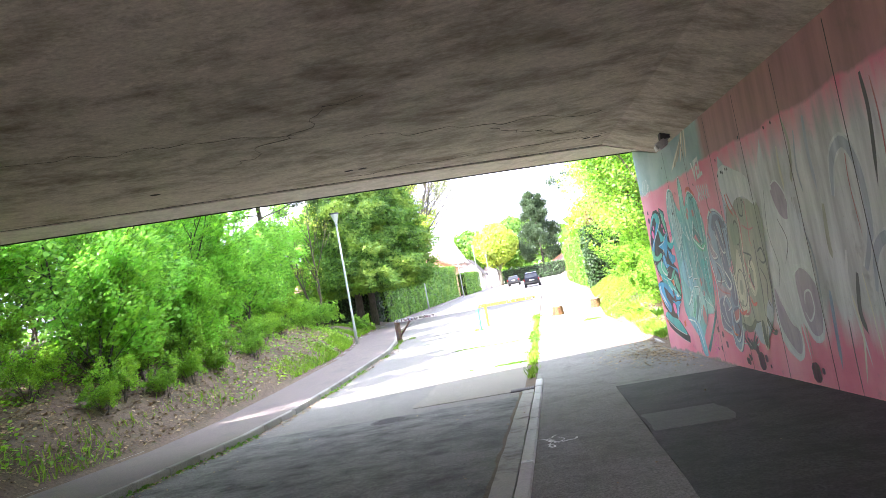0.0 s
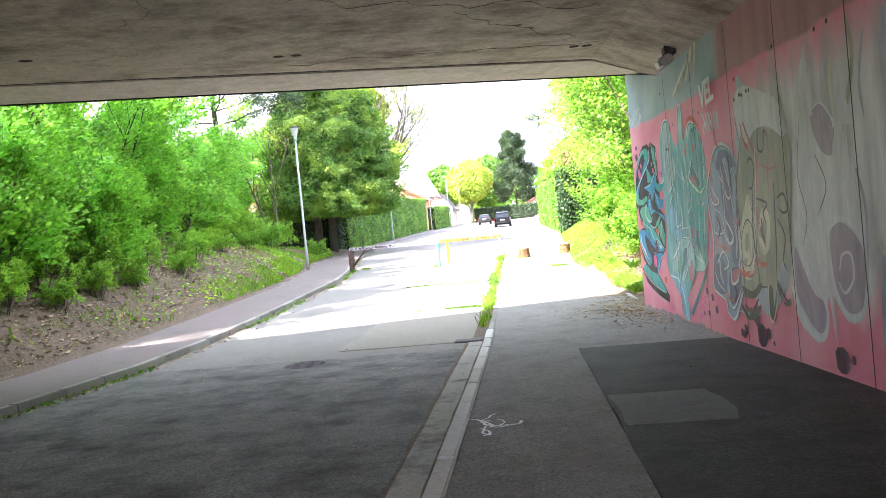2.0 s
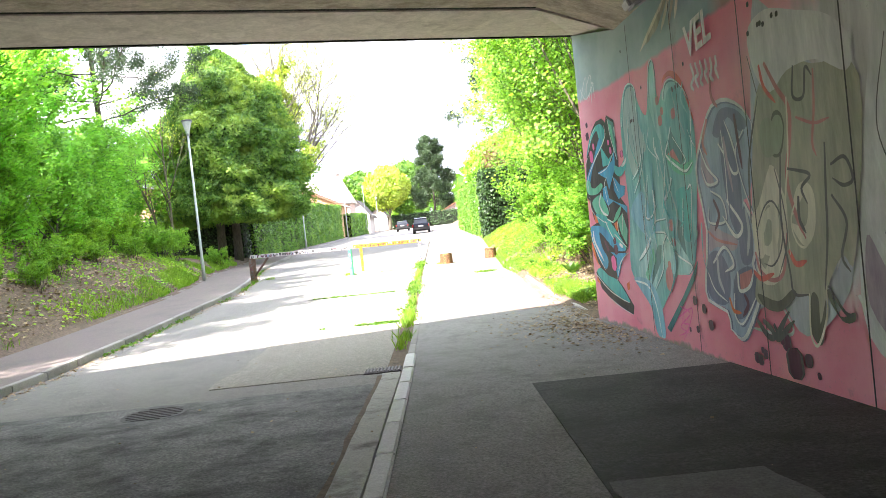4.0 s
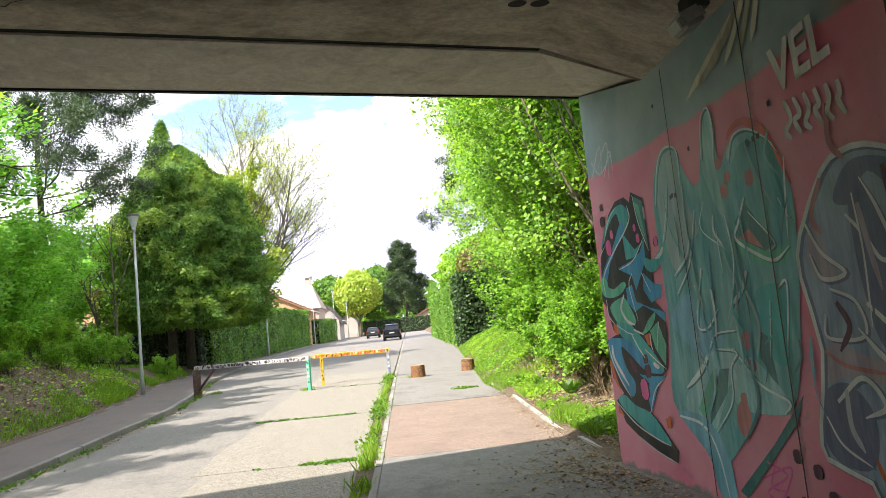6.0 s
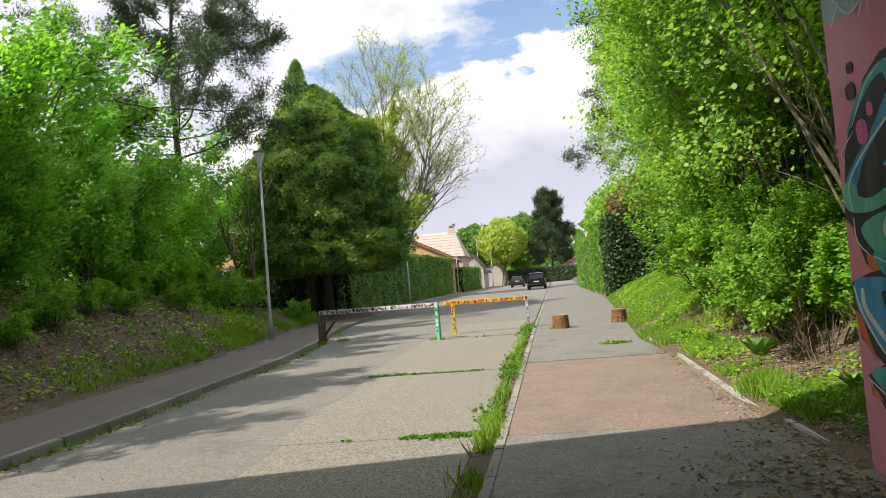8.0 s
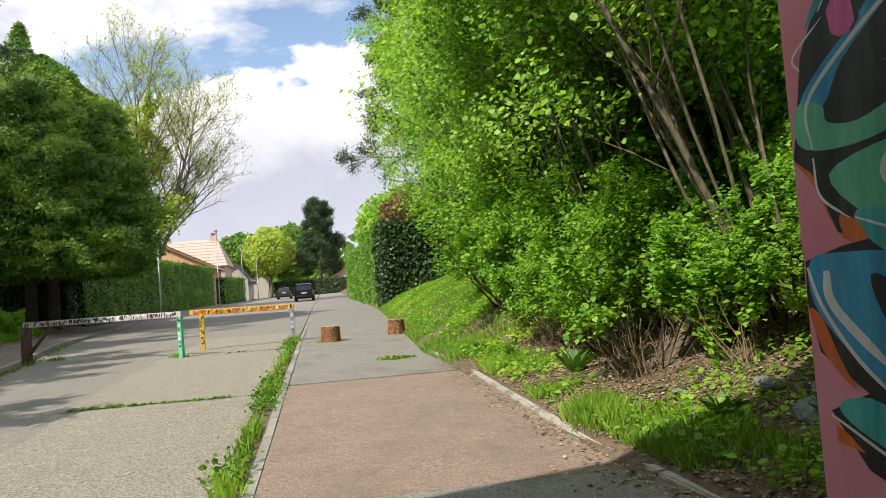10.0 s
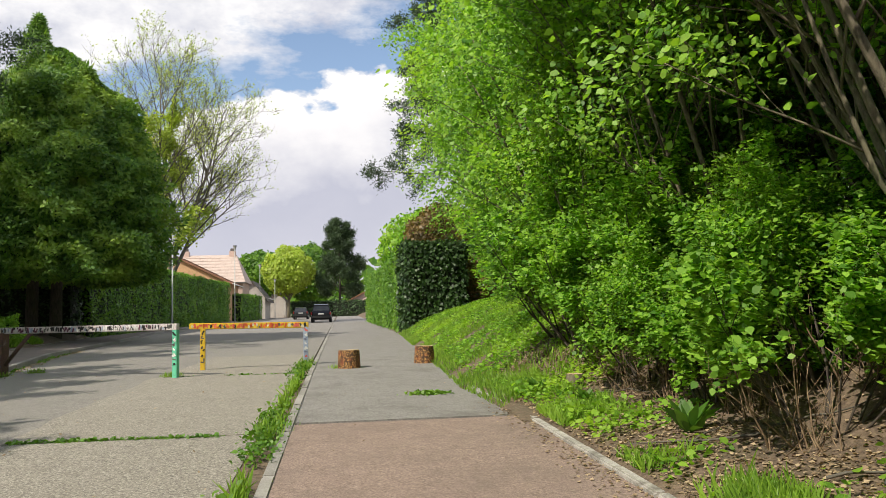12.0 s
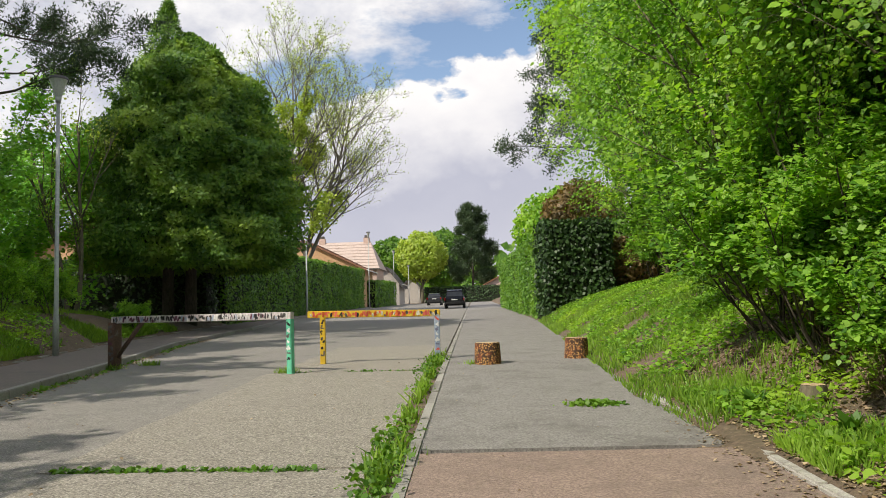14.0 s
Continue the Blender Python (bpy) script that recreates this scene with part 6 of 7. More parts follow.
# ---- trees and bushes ----
def hazel(seed, label, stems, height, lean, leaf, each, size, name="hazel_tree", stout=1.0, bark="bark", first=0.22):
    """A coppiced clump: several leaning stems from one stool."""
    rng = np.random.default_rng(seed)
    lines, tips = [], []
    for i in range(stems):
        a = 6.283 * i / stems + rng.uniform(-0.3, 0.3)
        d = Vector((math.cos(a) * rng.uniform(0.08, 0.32) + lean[0], math.sin(a) * rng.uniform(0.08, 0.32) + lean[1], 1))
        l, t = grow(rng, (0.18 * math.cos(a), 0.18 * math.sin(a), -0.25), d, height * rng.uniform(0.75, 1.1), stout * rng.uniform(0.024, 0.055), 3, (7, 5, 3), 0.75, 0.12, 0.07, 0.4, first)
        lines += l
        tips += t
    P, N, S, A = cloud_at(rng, tips, each, 0.16, size)
    return tree(name, label, "tree", "coppiced trees on the bank", (0, 0, 0), lines, P, N, S, OVATE if size > 0.06 else KITE, M[bark], leaf, rng, A)


def place(proto, spots, rng):
    for k, (x, y, s) in enumerate(spots):
        m = pose(x, y, terrain(x, y) - 0.05, 0, 0, rng.uniform(-35, 35)) @ Matrix.Diagonal((s, s, s * rng.uniform(0.92, 1.1), 1))
        if k == 0:
            proto.matrix_basis = m
        else:
            copy_thing(proto, m)


rt = random.Random(11)
h1 = hazel(1, "multi-stemmed hazel with fresh spring leaves on the bank", 8, 6.0, (-0.2, 0.0), M["leaf_fresh"], 6, 0.07)
h2 = hazel(2, "dense leafy hazel clump with bare lower stems", 7, 5.6, (-0.12, -0.05), M["leaf_fresh"], 7, 0.068)
h3 = hazel(3, "tall pale-barked hazel clump leaning over the path", 13, 7.6, (-0.3, 0.12), M["leaf_fresh"], 8, 0.066, "hazel_tree", 0.85, "bark", 0.3)
place(h1, [(5.2, 11.4, 0.95), (5.9, 15.5, 1.05), (6.7, 19.5, 1.2), (7.4, 23.5, 1.3), (6.6, 14.0, 1.2), (8.0, 28.5, 1.4)], rt)
place(h2, [(4.6, 9.6, 0.72), (5.2, 13.2, 0.85), (6.2, 17.4, 1.0), (7.0, 21.3, 1.1), (8.2, 18.5, 1.4), (8.8, 23.5, 1.5), (8.2, 26.0, 1.2), (7.5, 9.5, 1.2), (10.0, 29.0, 1.5), (6.3, 9.2, 0.9), (7.4, 7.2, 0.85), (6.8, 11.2, 1.0), (8.6, 9.0, 1.0), (7.8, 4.6, 0.85)], rt)
place(h3, [(5.4, 3.6, 1.0), (6.4, 5.4, 1.05), (5.5, 7.4, 0.95), (7.0, 8.6, 1.15), (8.8, 6.4, 1.2), (9.4, 11.5, 1.3), (10.0, 17.0, 1.4), (9.6, 24.0, 1.5), (9.0, 30.5, 1.4), (12.0, 8.0, 1.4), (12.5, 14.5, 1.5)], rt)


def shrub(seed, label, height, wide, leaf, count, size, shape=OVATE, name="shrub"):
    rng = np.random.default_rng(seed)
    lines, tips = [], []
    for i in range(11):
        a = rng.uniform(0, 6.283)
        d = Vector((math.cos(a) * wide * rng.uniform(0.3, 1), math.sin(a) * wide * rng.uniform(0.3, 1), 1))
        l, t = grow(rng, (0.1 * math.cos(a), 0.1 * math.sin(a), -0.15), d, height * rng.uniform(0.8, 1.15), rng.uniform(0.012, 0.022), 2, (6, 3), 0.8, 0.1, 0.1, 0.42, 0.35)
        lines += l
        tips += t
    P, N, S, A = cloud_at(rng, tips, count, 0.06, size)
    N = N * (0.6, 0.6, 1) + (0.1, 0.0, 0.2)
    return tree(name, label, "shrub", "bushes on the bank", (0, 0, 0), lines, P, N, S, shape, M["bark_dark"], leaf, rng, A, sides=5)


s1 = shrub(21, "low bush with broad bright green leaves", 1.5, 0.75, M["leaf_fresh"], 12, 0.058)
s2 = shrub(22, "broad-leaved bush with brown woody stems", 1.75, 0.65, M["leaf_fresh"], 14, 0.05, KITE)
s3 = shrub(23, "dense small-leaved green bush", 1.7, 0.7, M["leaf_fresh"], 12, 0.06, KITE)
place(s1, [(4.35, 4.4, 0.9), (4.3, 6.0, 0.85), (5.1, 3.3, 0.95), (4.3, 7.5, 0.85), (5.2, 5.6, 1.05), (6.2, 4.3, 1.1)], rt)
place(s2, [(4.8, 5.0, 0.95), (4.4, 6.8, 0.85), (5.7, 2.3, 0.95), (5.3, 6.6, 1.05), (4.9, 7.9, 1.0), (6.3, 3.0, 1.0)], rt)
place(s3, [(4.7, 9.0, 1.15), (5.1, 10.4, 1.2), (4.3, 9.9, 1.0), (4.3, 9.3, 0.95), (4.3, 10.7, 0.9), (4.7, 12.4, 1.0), (5.3, 14.8, 1.0), (5.9, 17.0, 1.1), (6.6, 19.4, 1.1), (7.2, 22.0, 1.2), (7.9, 25.0, 1.2), (4.8, 8.2, 1.0), (8.4, 28.0, 1.3), (8.2, 2.6, 1.9), (8.8, 5.2, 2.0), (9.2, 7.8, 2.0), (7.6, 1.0, 1.7), (10.2, 3.8, 2.2), (9.6, 1.2, 2.0), (7.6, 6.6, 1.5), (10.5, 9.5, 2.2), (8.6, 11.5, 2.0), (10.8, 13.5, 2.2), (8.6, 31.0, 1.6), (9.8, 33.5, 1.8), (7.6, 30.0, 1.2), (9.5, 27.5, 1.6), (8.6, 24.0, 1.4), (7.8, 19.0, 1.4), (5.4, 10.2, 1.2), (6.2, 13.0, 1.2)], rt)
s4 = shrub(24, "leafy green undergrowth on the bank", 1.6, 0.8, M["leaf_fresh"], 10, 0.075, KITE)
place(s4, [(-9.6, 3.0, 0.7), (-10.2, 6.5, 0.8), (-10.0, 10.5, 0.8), (-11.5, 17.0, 1.1), (-10.8, 19.8, 1.0), (-12.6, 20.5, 1.3), (-11.2, 23.0, 1.1), (-13.0, 25.0, 1.2), (-10.9, 13.8, 0.9), (-12.6, 11.5, 1.1), (-10.2, 26.0, 0.8), (-14.5, 22.0, 1.4), (-9.2, -1.0, 0.8), (-9.6, 0.8, 0.9), (-9.0, 2.0, 0.7), (-9.3, 4.8, 0.8), (-9.4, 8.3, 0.8), (-10.2, 15.6, 0.7), (-10.4, -2.4, 0.9), (-11.4, 4.2, 1.1), (-9.9, 12.0, 0.6), (-11.0, 1.0, 1.1), (-13.5, -2.5, 1.3), (-12.0, -1.6, 1.2), (-15.5, -2.9, 1.6), (-8.9, 3.6, 0.55), (-8.8, 0.2, 0.55), (-9.0, 6.6, 0.6), (-8.9, -2.2, 0.6), (-10.4, 2.4, 0.9), (-10.0, 9.2, 0.7)], rt)


def brush(seed):
    """A clump of thin dry stems, leafless."""
    rng = np.random.default_rng(seed)
    lines = []
    for i in range(26):
        a, r = rng.uniform(0, 6.283), rng.uniform(0, 0.4)
        d = Vector((rng.normal() * 0.45, rng.normal() * 0.45, 1))
        l, _ = grow(rng, (r * math.cos(a), r * math.sin(a), -0.1), d, rng.uniform(0.4, 1.3), rng.uniform(0.005, 0.014), 1, (3,), 0.8, 0.02, 0.12, 0.4, 0.4)
        lines += l
    t = thing("dry_brush", "clump of thin dry brown stems under the bushes", "brushwood", "dry stems on the bank")
    part("brushwood", tubes("brushwood", lines, 5), M["dry_stem"], t)
    return t


M["dry_stem"] = surface("dry_stem", (0.13, 0.085, 0.05), (0.4, 0.29, 0.18), (0.2, 0.14, 0.09), 25, 5, 0.9, 0.4, 0.004)
place(brush(91), [(4.1, 4.2, 0.8), (4.3, 5.3, 0.9), (4.1, 6.5, 0.8), (4.6, 3.0, 0.9), (5.2, 2.4, 1.0), (4.2, 8.1, 0.7), (4.9, 4.5, 1.1), (5.6, 3.4, 1.2), (4.0, 7.3, 0.7), (5.0, 6.1, 1.1), (4.4, 9.3, 0.9), (4.7, 10.6, 0.9), (6.2, 2.0, 1.2), (5.6, 5.2, 1.2)], rt)


def dock(seed):
    rng = np.random.default_rng(seed)
    a = rng.uniform(0, 6.283, 26)
    out = np.stack((np.cos(a), np.sin(a), np.zeros(26)), 1)
    t = thing("dock_plant", "broad-leaved green weed at the path edge", "weed", "broad-leaved weeds")
    part("leaves", leaves("leaves", out * 0.03 + (0, 0, 0.05), out * -0.9 + rng.normal(size=(26, 3)) * 0.3 + (0, 0, 0.5), rng.uniform(0.12, 0.27, 26), OVATE, out * 0.8 + np.stack((np.zeros(26), np.zeros(26), rng.uniform(0.6, 2.2, 26)), 1), rng, 0.5), M["leaf_mid"], t)
    return t


place(dock(92), [(3.7, 5.3, 1.1), (3.5, 7.4, 0.7), (3.9, 2.3, 0.8), (4.3, 1.5, 0.8), (3.3, 8.8, 0.7)], rt)


def maple(seed, label, height, leaf, each, size, lean=(0.1, 0)):
    rng = np.random.default_rng(seed)
    lines, tips = [], []
    for i in range(3):
        a = rng.uniform(0, 6.283)
        l, t = grow(rng, (0.1 * math.cos(a), 0.1 * math.sin(a), -0.3), (0.22 * math.cos(a) + lean[0], 0.22 * math.sin(a) + lean[1], 1), height * rng.uniform(0.8, 1.05), rng.uniform(0.04, 0.07), 3, (11, 6, 3), 0.85, 0.02, 0.07, 0.38, 0.08)
        lines += l
        tips += t
    P, N, S, A = cloud_at(rng, tips, each, 0.16, size)
    N = N * 0.8 + (0.2, -0.45, 0.4)
    return tree("maple_tree", label, "tree", "young trees on the bank", (0, 0, 0), lines, P, N, S, KITE, M["bark_dark"], leaf, rng, A)


m1 = maple(31, "young maple with bright green spring leaves", 5.2, M["leaf_maple"], 6, 0.125)
m2 = maple(32, "leafy young tree shading the bank", 6.2, M["leaf_maple"], 6, 0.12)
place(m1, [(-10.0, -0.6, 0.75), (-9.9, 3.4, 0.75), (-10.6, 1.5, 0.8), (-11.0, 5.0, 0.82), (-11.4, 8.6, 0.85), (-11.6, 12.6, 1.0), (-12.4, 16.2, 0.75), (-13.5, 6.0, 1.3), (-14.2, 12.0, 1.35)], rt)
place(m2, [(-12.6, 2.4, 1.05), (-13.2, 9.6, 0.95), (-13.6, 15.6, 0.8), (-15.0, 19.0, 0.85), (-15.6, 22.0, 0.8), (-17.5, 8.0, 1.4), (-18.0, 16.0, 1.4), (-16.5, 2.0, 1.3), (-17.0, 28.0, 1.2), (-21.0, 12.0, 1.5), (-21.0, 22.0, 1.5), (-19.5, 3.5, 1.4), (-14.0, -1.5, 1.1), (-17.0, -2.5, 1.2), (-21.0, -3.0, 1.4), (-20.0, 31.0, 1.0), (-26.0, 29.0, 1.2), (11.5, 1.0, 1.1), (12.0, 5.0, 1.2), (11.5, 9.5, 1.1), (13.0, 13.0, 1.2), (12.0, 18.0, 1.2), (13.5, 22.5, 1.3), (12.5, 27.5, 1.3)], rt)


def pine(seed, label, height, reach, bare, at, rz=0, tuft=0.22, per=12):
    rng = np.random.default_rng(seed)
    top = Vector((0.3, 0.2, height))
    lines = [([Vector((0, 0, -0.3)).lerp(top, f) + Vector((0.12 * math.sin(f * 7), 0.1 * math.cos(f * 5), 0)) for f in steps(0, 1, 10)], [0.24 * (1 - 0.85 * f) for f in steps(0, 1, 10)])]
    tips = []
    for i in range(34):
        f = bare + (1 - bare) * (i + rng.random()) / 34
        a = i * 2.4 + rng.uniform(-0.4, 0.4)
        ln = reach * (1.15 - f) ** 0.6 * rng.uniform(0.6, 1.1)
        l, t = grow(rng, (0.3 * f, 0.2 * f, height * f), (math.cos(a), math.sin(a), 0.18), ln, 0.06 * (1.2 - f), 2, (10, 6), 0.7, 0.05, 0.12, 0.36, 0.3)
        lines += l
        tips += t
    q = np.array([t[0] for t in tips])
    d = np.array([t[1] for t in tips])
    i = np.repeat(np.arange(len(q)), per)
    A = unit(rng.normal(size=(len(i), 3)) * 0.8 + d[i] * 0.7 + (0, 0, 0.5))
    P = q[i] + rng.normal(size=(len(i), 3)) * 0.6 * tuft
    N = rng.normal(size=(len(i), 3))
    S = tuft * rng.uniform(0.6, 1.1, size=len(i))
    return tree("pine_tree", label, "tree", "", at, lines, P, N, S, NEEDLES, M["bark_dark"], M["needle"], rng, A, rz)


pine(41, "tall dark pine with spreading branches above the bank", 15.8, 7.6, 0.4, (-14.8, 24.5, terrain(-14.8, 24.5)), 10)
pine(42, "dark pine rising behind the hazels", 18.0, 6.2, 0.3, (7.6, 36.5, terrain(7.6, 36.5)), 70)
pine(43, "distant dark pine at the end of the road", 15.5, 4.9, 0.16, (0.6, 128, gz(128)), 30, 0.5, 8)


def thuja(seed, label, height, radius, skirt, at, count, size, name="conifer_tree", slim=False):
    """A dense cone of drooping sprays over an inner mass, near-black to stand in for shade."""
    rng = np.random.default_rng(seed)
    t = thing(name, label, "tree", at=at)
    part("trunk", tubes("trunk", [([Vector((0, 0, -0.2)), Vector((0.05, 0, height * 0.5)), Vector((0, 0, height * 0.95))], [0.28, 0.16, 0.03])], 8), M["bark_dark"], t)

    def shape_r(f):
        if slim:
            return radius * (1.02 - f)
        return radius * np.interp(f, [0, 0.1, 0.3, 0.55, 0.8, 0.93, 1], [0.85, 0.98, 1.0, 0.86, 0.53, 0.25, 0.02])

    f = rng.random(count) ** 1.15
    a = rng.uniform(0, 6.283, count)
    lump = np.array([noise.noise((2.2 * math.cos(b), 2.2 * math.sin(b), g * 7 + seed)) for b, g in zip(a, f)])
    lump = lump + 0.55 * np.array([noise.noise((6.5 * math.cos(b), 6.5 * math.sin(b), g * 22 + seed)) for b, g in zip(a, f)])
    depth = rng.random(count) ** 0.5
    r = shape_r(f) * (1 + (0.8 if slim else 0.42) * lump) * (0.66 + 0.42 * depth)
    out = np.stack((np.cos(a), np.sin(a), np.zeros(count)), 1)
    P = out * r[:, None] + np.stack((np.zeros(count), np.zeros(count), skirt + f * (height - skirt)), 1)
    A = out * 0.8 + rng.normal(size=(count, 3)) * 0.35 + (0, 0, 0.25)
    N = out * 0.6 + rng.normal(size=(count, 3)) * 0.45 + (-0.15, -0.15, 0.35)
    S = size * rng.uniform(0.5, 1.25, count)
    part("crown", leaves("crown", P, N, S, SPRAY, A, rng, 0.4 if slim else 0.8), M["thuja"], t)
    if slim:
        return t
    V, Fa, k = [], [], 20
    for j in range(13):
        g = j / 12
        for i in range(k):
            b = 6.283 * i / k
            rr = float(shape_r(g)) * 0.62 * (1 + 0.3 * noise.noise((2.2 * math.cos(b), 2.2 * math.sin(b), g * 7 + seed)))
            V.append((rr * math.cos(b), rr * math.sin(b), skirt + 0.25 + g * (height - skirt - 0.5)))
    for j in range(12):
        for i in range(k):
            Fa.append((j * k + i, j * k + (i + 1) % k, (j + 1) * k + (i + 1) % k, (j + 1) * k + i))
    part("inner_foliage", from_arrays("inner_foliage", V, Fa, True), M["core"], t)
    return t


thuja(51, "large dense cone-shaped conifer overhanging the sidewalk", 12.3, 4.0, 2.3, (-11.0, 33.0, gz(33) + 0.2), 150000, 0.2)
thuja(52, "slender spired conifer beside the larger one", 13.7, 1.7, 9.0, (-11.8, 32.6, gz(33) + 0.2), 6000, 0.26, "conifer_tree", True)


def hedge(name, label, a, b, wide, high, leaf, size, density, seed):
    """A clipped hedge: an inner mass, near-black to stand in for shade, under a skin of leaves."""
    rng = np.random.default_rng(seed)
    A, B = Vector((*a, 0)), Vector((*b, 0))
    ln = (B - A).length
    t = thing(name, label, "hedge")
    m = Matrix.Translation((A.x, A.y, 0)) @ Matrix.Rotation(math.atan2(B.y - A.y, B.x - A.x), 4, "Z")
    za, zb = gz(A.y), gz(B.y)
    ins = 0.12
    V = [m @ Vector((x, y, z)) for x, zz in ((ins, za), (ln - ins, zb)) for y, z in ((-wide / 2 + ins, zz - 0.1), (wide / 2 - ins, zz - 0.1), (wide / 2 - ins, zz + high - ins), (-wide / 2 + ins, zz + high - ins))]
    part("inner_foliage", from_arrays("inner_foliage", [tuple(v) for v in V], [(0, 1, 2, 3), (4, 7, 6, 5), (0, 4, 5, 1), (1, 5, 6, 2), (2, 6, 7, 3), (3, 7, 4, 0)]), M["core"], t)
    P, N = [], []
    for face, area in (("s", ln * high), ("n", ln * high), ("t", ln * wide), ("a", wide * high), ("b", wide * high)):
        n = int(area * density)
        u, v = rng.random(n), rng.random(n)
        if face in "sn":
            sgn = -1 if face == "s" else 1
            q = np.stack((u * ln, np.full(n, sgn * wide / 2), v * high), 1)
            nn = np.tile((0, sgn, 0.35), (n, 1))
        elif face == "t":
            q, nn = np.stack((u * ln, (v - 0.5) * wide, np.full(n, high)), 1), np.tile((0, 0, 1.0), (n, 1))
        else:
            end = 0 if face == "a" else 1
            q, nn = np.stack((np.full(n, end * ln), (u - 0.5) * wide, v * high), 1), np.tile((2.0 * end - 1, 0, 0.35), (n, 1))
        P.append(q)
        N.append(nn)
    P, N = np.concatenate(P), np.concatenate(N)
    bulge = np.array([noise.noise((p[0] * 0.7, p[1] * 0.9, p[2] * 0.8 + seed)) for p in P])
    P = P + N * (bulge[:, None] * 0.16) + rng.normal(size=P.shape) * 0.05
    P[:, 2] += za + (zb - za) * P[:, 0] / ln
    R = np.array(m.to_3x3())
    P = P @ R.T + np.array(m.translation)
    N = N @ R.T + rng.normal(size=N.shape) * 0.55
    part("leaf_skin", leaves("leaf_skin", P, N, size * rng.uniform(0.6, 1.3, len(P)), KITE, None, rng), leaf, t)
    return t


hedge("laurel_hedge", "dark glossy clipped laurel hedge beside the path", (3.6, 33.2), (6.3, 33.6), 1.6, 4.0, M["leaf_deep"], 0.16, 190, 61)
hedge("clipped_hedge", "long light green clipped hedge along the path", (4.3, 34.6), (3.8, 66.0), 1.5, 3.7, M["hedge"], 0.14, 110, 62)
hedge("clipped_hedge", "tall clipped green hedge along the sidewalk", (-11.8, 37.5), (-11.6, 82.0), 1.6, 4.0, M["hedge"], 0.15, 110, 63)
# shade below the conifer crown is put into this hedge's dark leaves
hedge("dark_hedge", "hedge whose near-black leaves stand in for shade under the conifer", (-22.0, 36.6), (-11.2, 36.2), 1.2, 3.3, M["leaf_deep"], 0.17, 60, 64)
hedge("clipped_hedge", "low rounded hedge in front of far houses", (-11.0, 87.0), (-10.6, 105.0), 1.6, 3.0, M["hedge"], 0.2, 50, 65)
hedge("clipped_hedge", "dark green hedge closing the far end of the road", (-7.0, 124.0), (14.0, 121.0), 1.5, 2.4, M["leaf_deep"], 0.25, 30, 66)


def broad(seed, label, height, crown, at, leaf, each, size, stems=1, kids=(12, 7, 4), bark="twig", lift=0.12, first=0.3, trunk=0.22, lean=(0, 0), name="broadleaf_tree", fan=0.12, thin=0.003):
    rng = np.random.default_rng(seed)
    lines, tips = [], []
    for i in range(stems):
        l, t = grow(rng, (0.1 * i, 0.1 * i, -0.3), (lean[0] + fan * rng.normal(), lean[1] + fan * rng.normal(), 1), height * 0.82, trunk, 3, kids, crown, lift, 0.06, 0.42, first, thin)
        lines += l
        tips += t
    P, N, S, A = cloud_at(rng, tips, each, 0.22, size) if each else (np.zeros((0, 3)), None, None, None)
    return tree(name, label, "tree", "", at, lines, P, N, S, KITE, M[bark], leaf, rng, A)


broad(71, "tall budding tree with fine bare twigs", 25.0, 1.0, (-14.4, 62.0, gz(62)), M["leaf_yellow"], 1, 0.13, 4, (15, 11, 7), "twig", 0.2, 0.3, 0.2, (0.04, 0), "broadleaf_tree", 0.22, 0.014)
broad(72, "leafy light green tree behind the conifer", 18.0, 0.8, (-12.9, 66.0, gz(66)), M["leaf_yellow"], 12, 0.2, 1, (14, 8, 4), "twig", 0.15, 0.3, 0.16)
broad(73, "thin bare tree on the bank", 8.5, 0.5, (-13.2, 27.5, terrain(-13.2, 27.5)), M["leaf_yellow"], 1, 0.08, 2, (9, 6, 4), "bark", 0.2, 0.3, 0.1)
rb = np.random.default_rng(81)


def round_tree(label, at, r, h, leaf, n, size, seed):
    """A dense rounded crown, far off: many clumps on limbs."""
    rng = np.random.default_rng(seed)
    l, tips = grow(rng, (0, 0, -0.3), (0, 0, 1), h * 0.55, 0.3, 2, (9, 4), 0.8, 0.2, 0.05, 0.6, 0.4)
    v = unit(rng.normal(size=(n, 3)))
    lump = np.array([noise.noise(tuple(q * 2.6 + seed)) for q in v])
    P = v * (r * (1 + 0.2 * lump) * (0.7 + 0.33 * rng.random(n) ** 0.6))[:, None] * (1, 1, 0.95) + (0, 0, h - r)
    return tree("broadleaf_tree", label, "tree", "", at, l, P, v + rng.normal(size=v.shape) * 0.6, size * rng.uniform(0.5, 1.3, n), KITE, M["bark"], leaf, rng)


round_tree("rounded yellow-green tree far down the road", (-7.4, 122, gz(122)), 3.8, 11.0, M["leaf_yellow"], 9000, 0.45, 3)
round_tree("distant leafy tree beyond the houses", (-13.5, 140, gz(140)), 5.0, 12.0, M["leaf_mid"], 6000, 0.6, 4)
round_tree("distant leafy tree beyond the houses", (-4.5, 145, gz(145)), 5.5, 13.5, M["leaf_mid"], 6000, 0.6, 5)
round_tree("fresh green tree over the path hedge", (6.0, 48, gz(48)), 2.6, 7.4, M["leaf_fresh"], 8000, 0.24, 6)
round_tree("reddish-leaved tree behind the laurel hedge", (6.2, 39, gz(39)), 2.0, 6.6, M["leaf_red"], 6000, 0.2, 7)
round_tree("green garden tree behind the hedge", (8.5, 58, gz(58)), 3.5, 9.0, M["leaf_mid"], 7000, 0.3, 8)
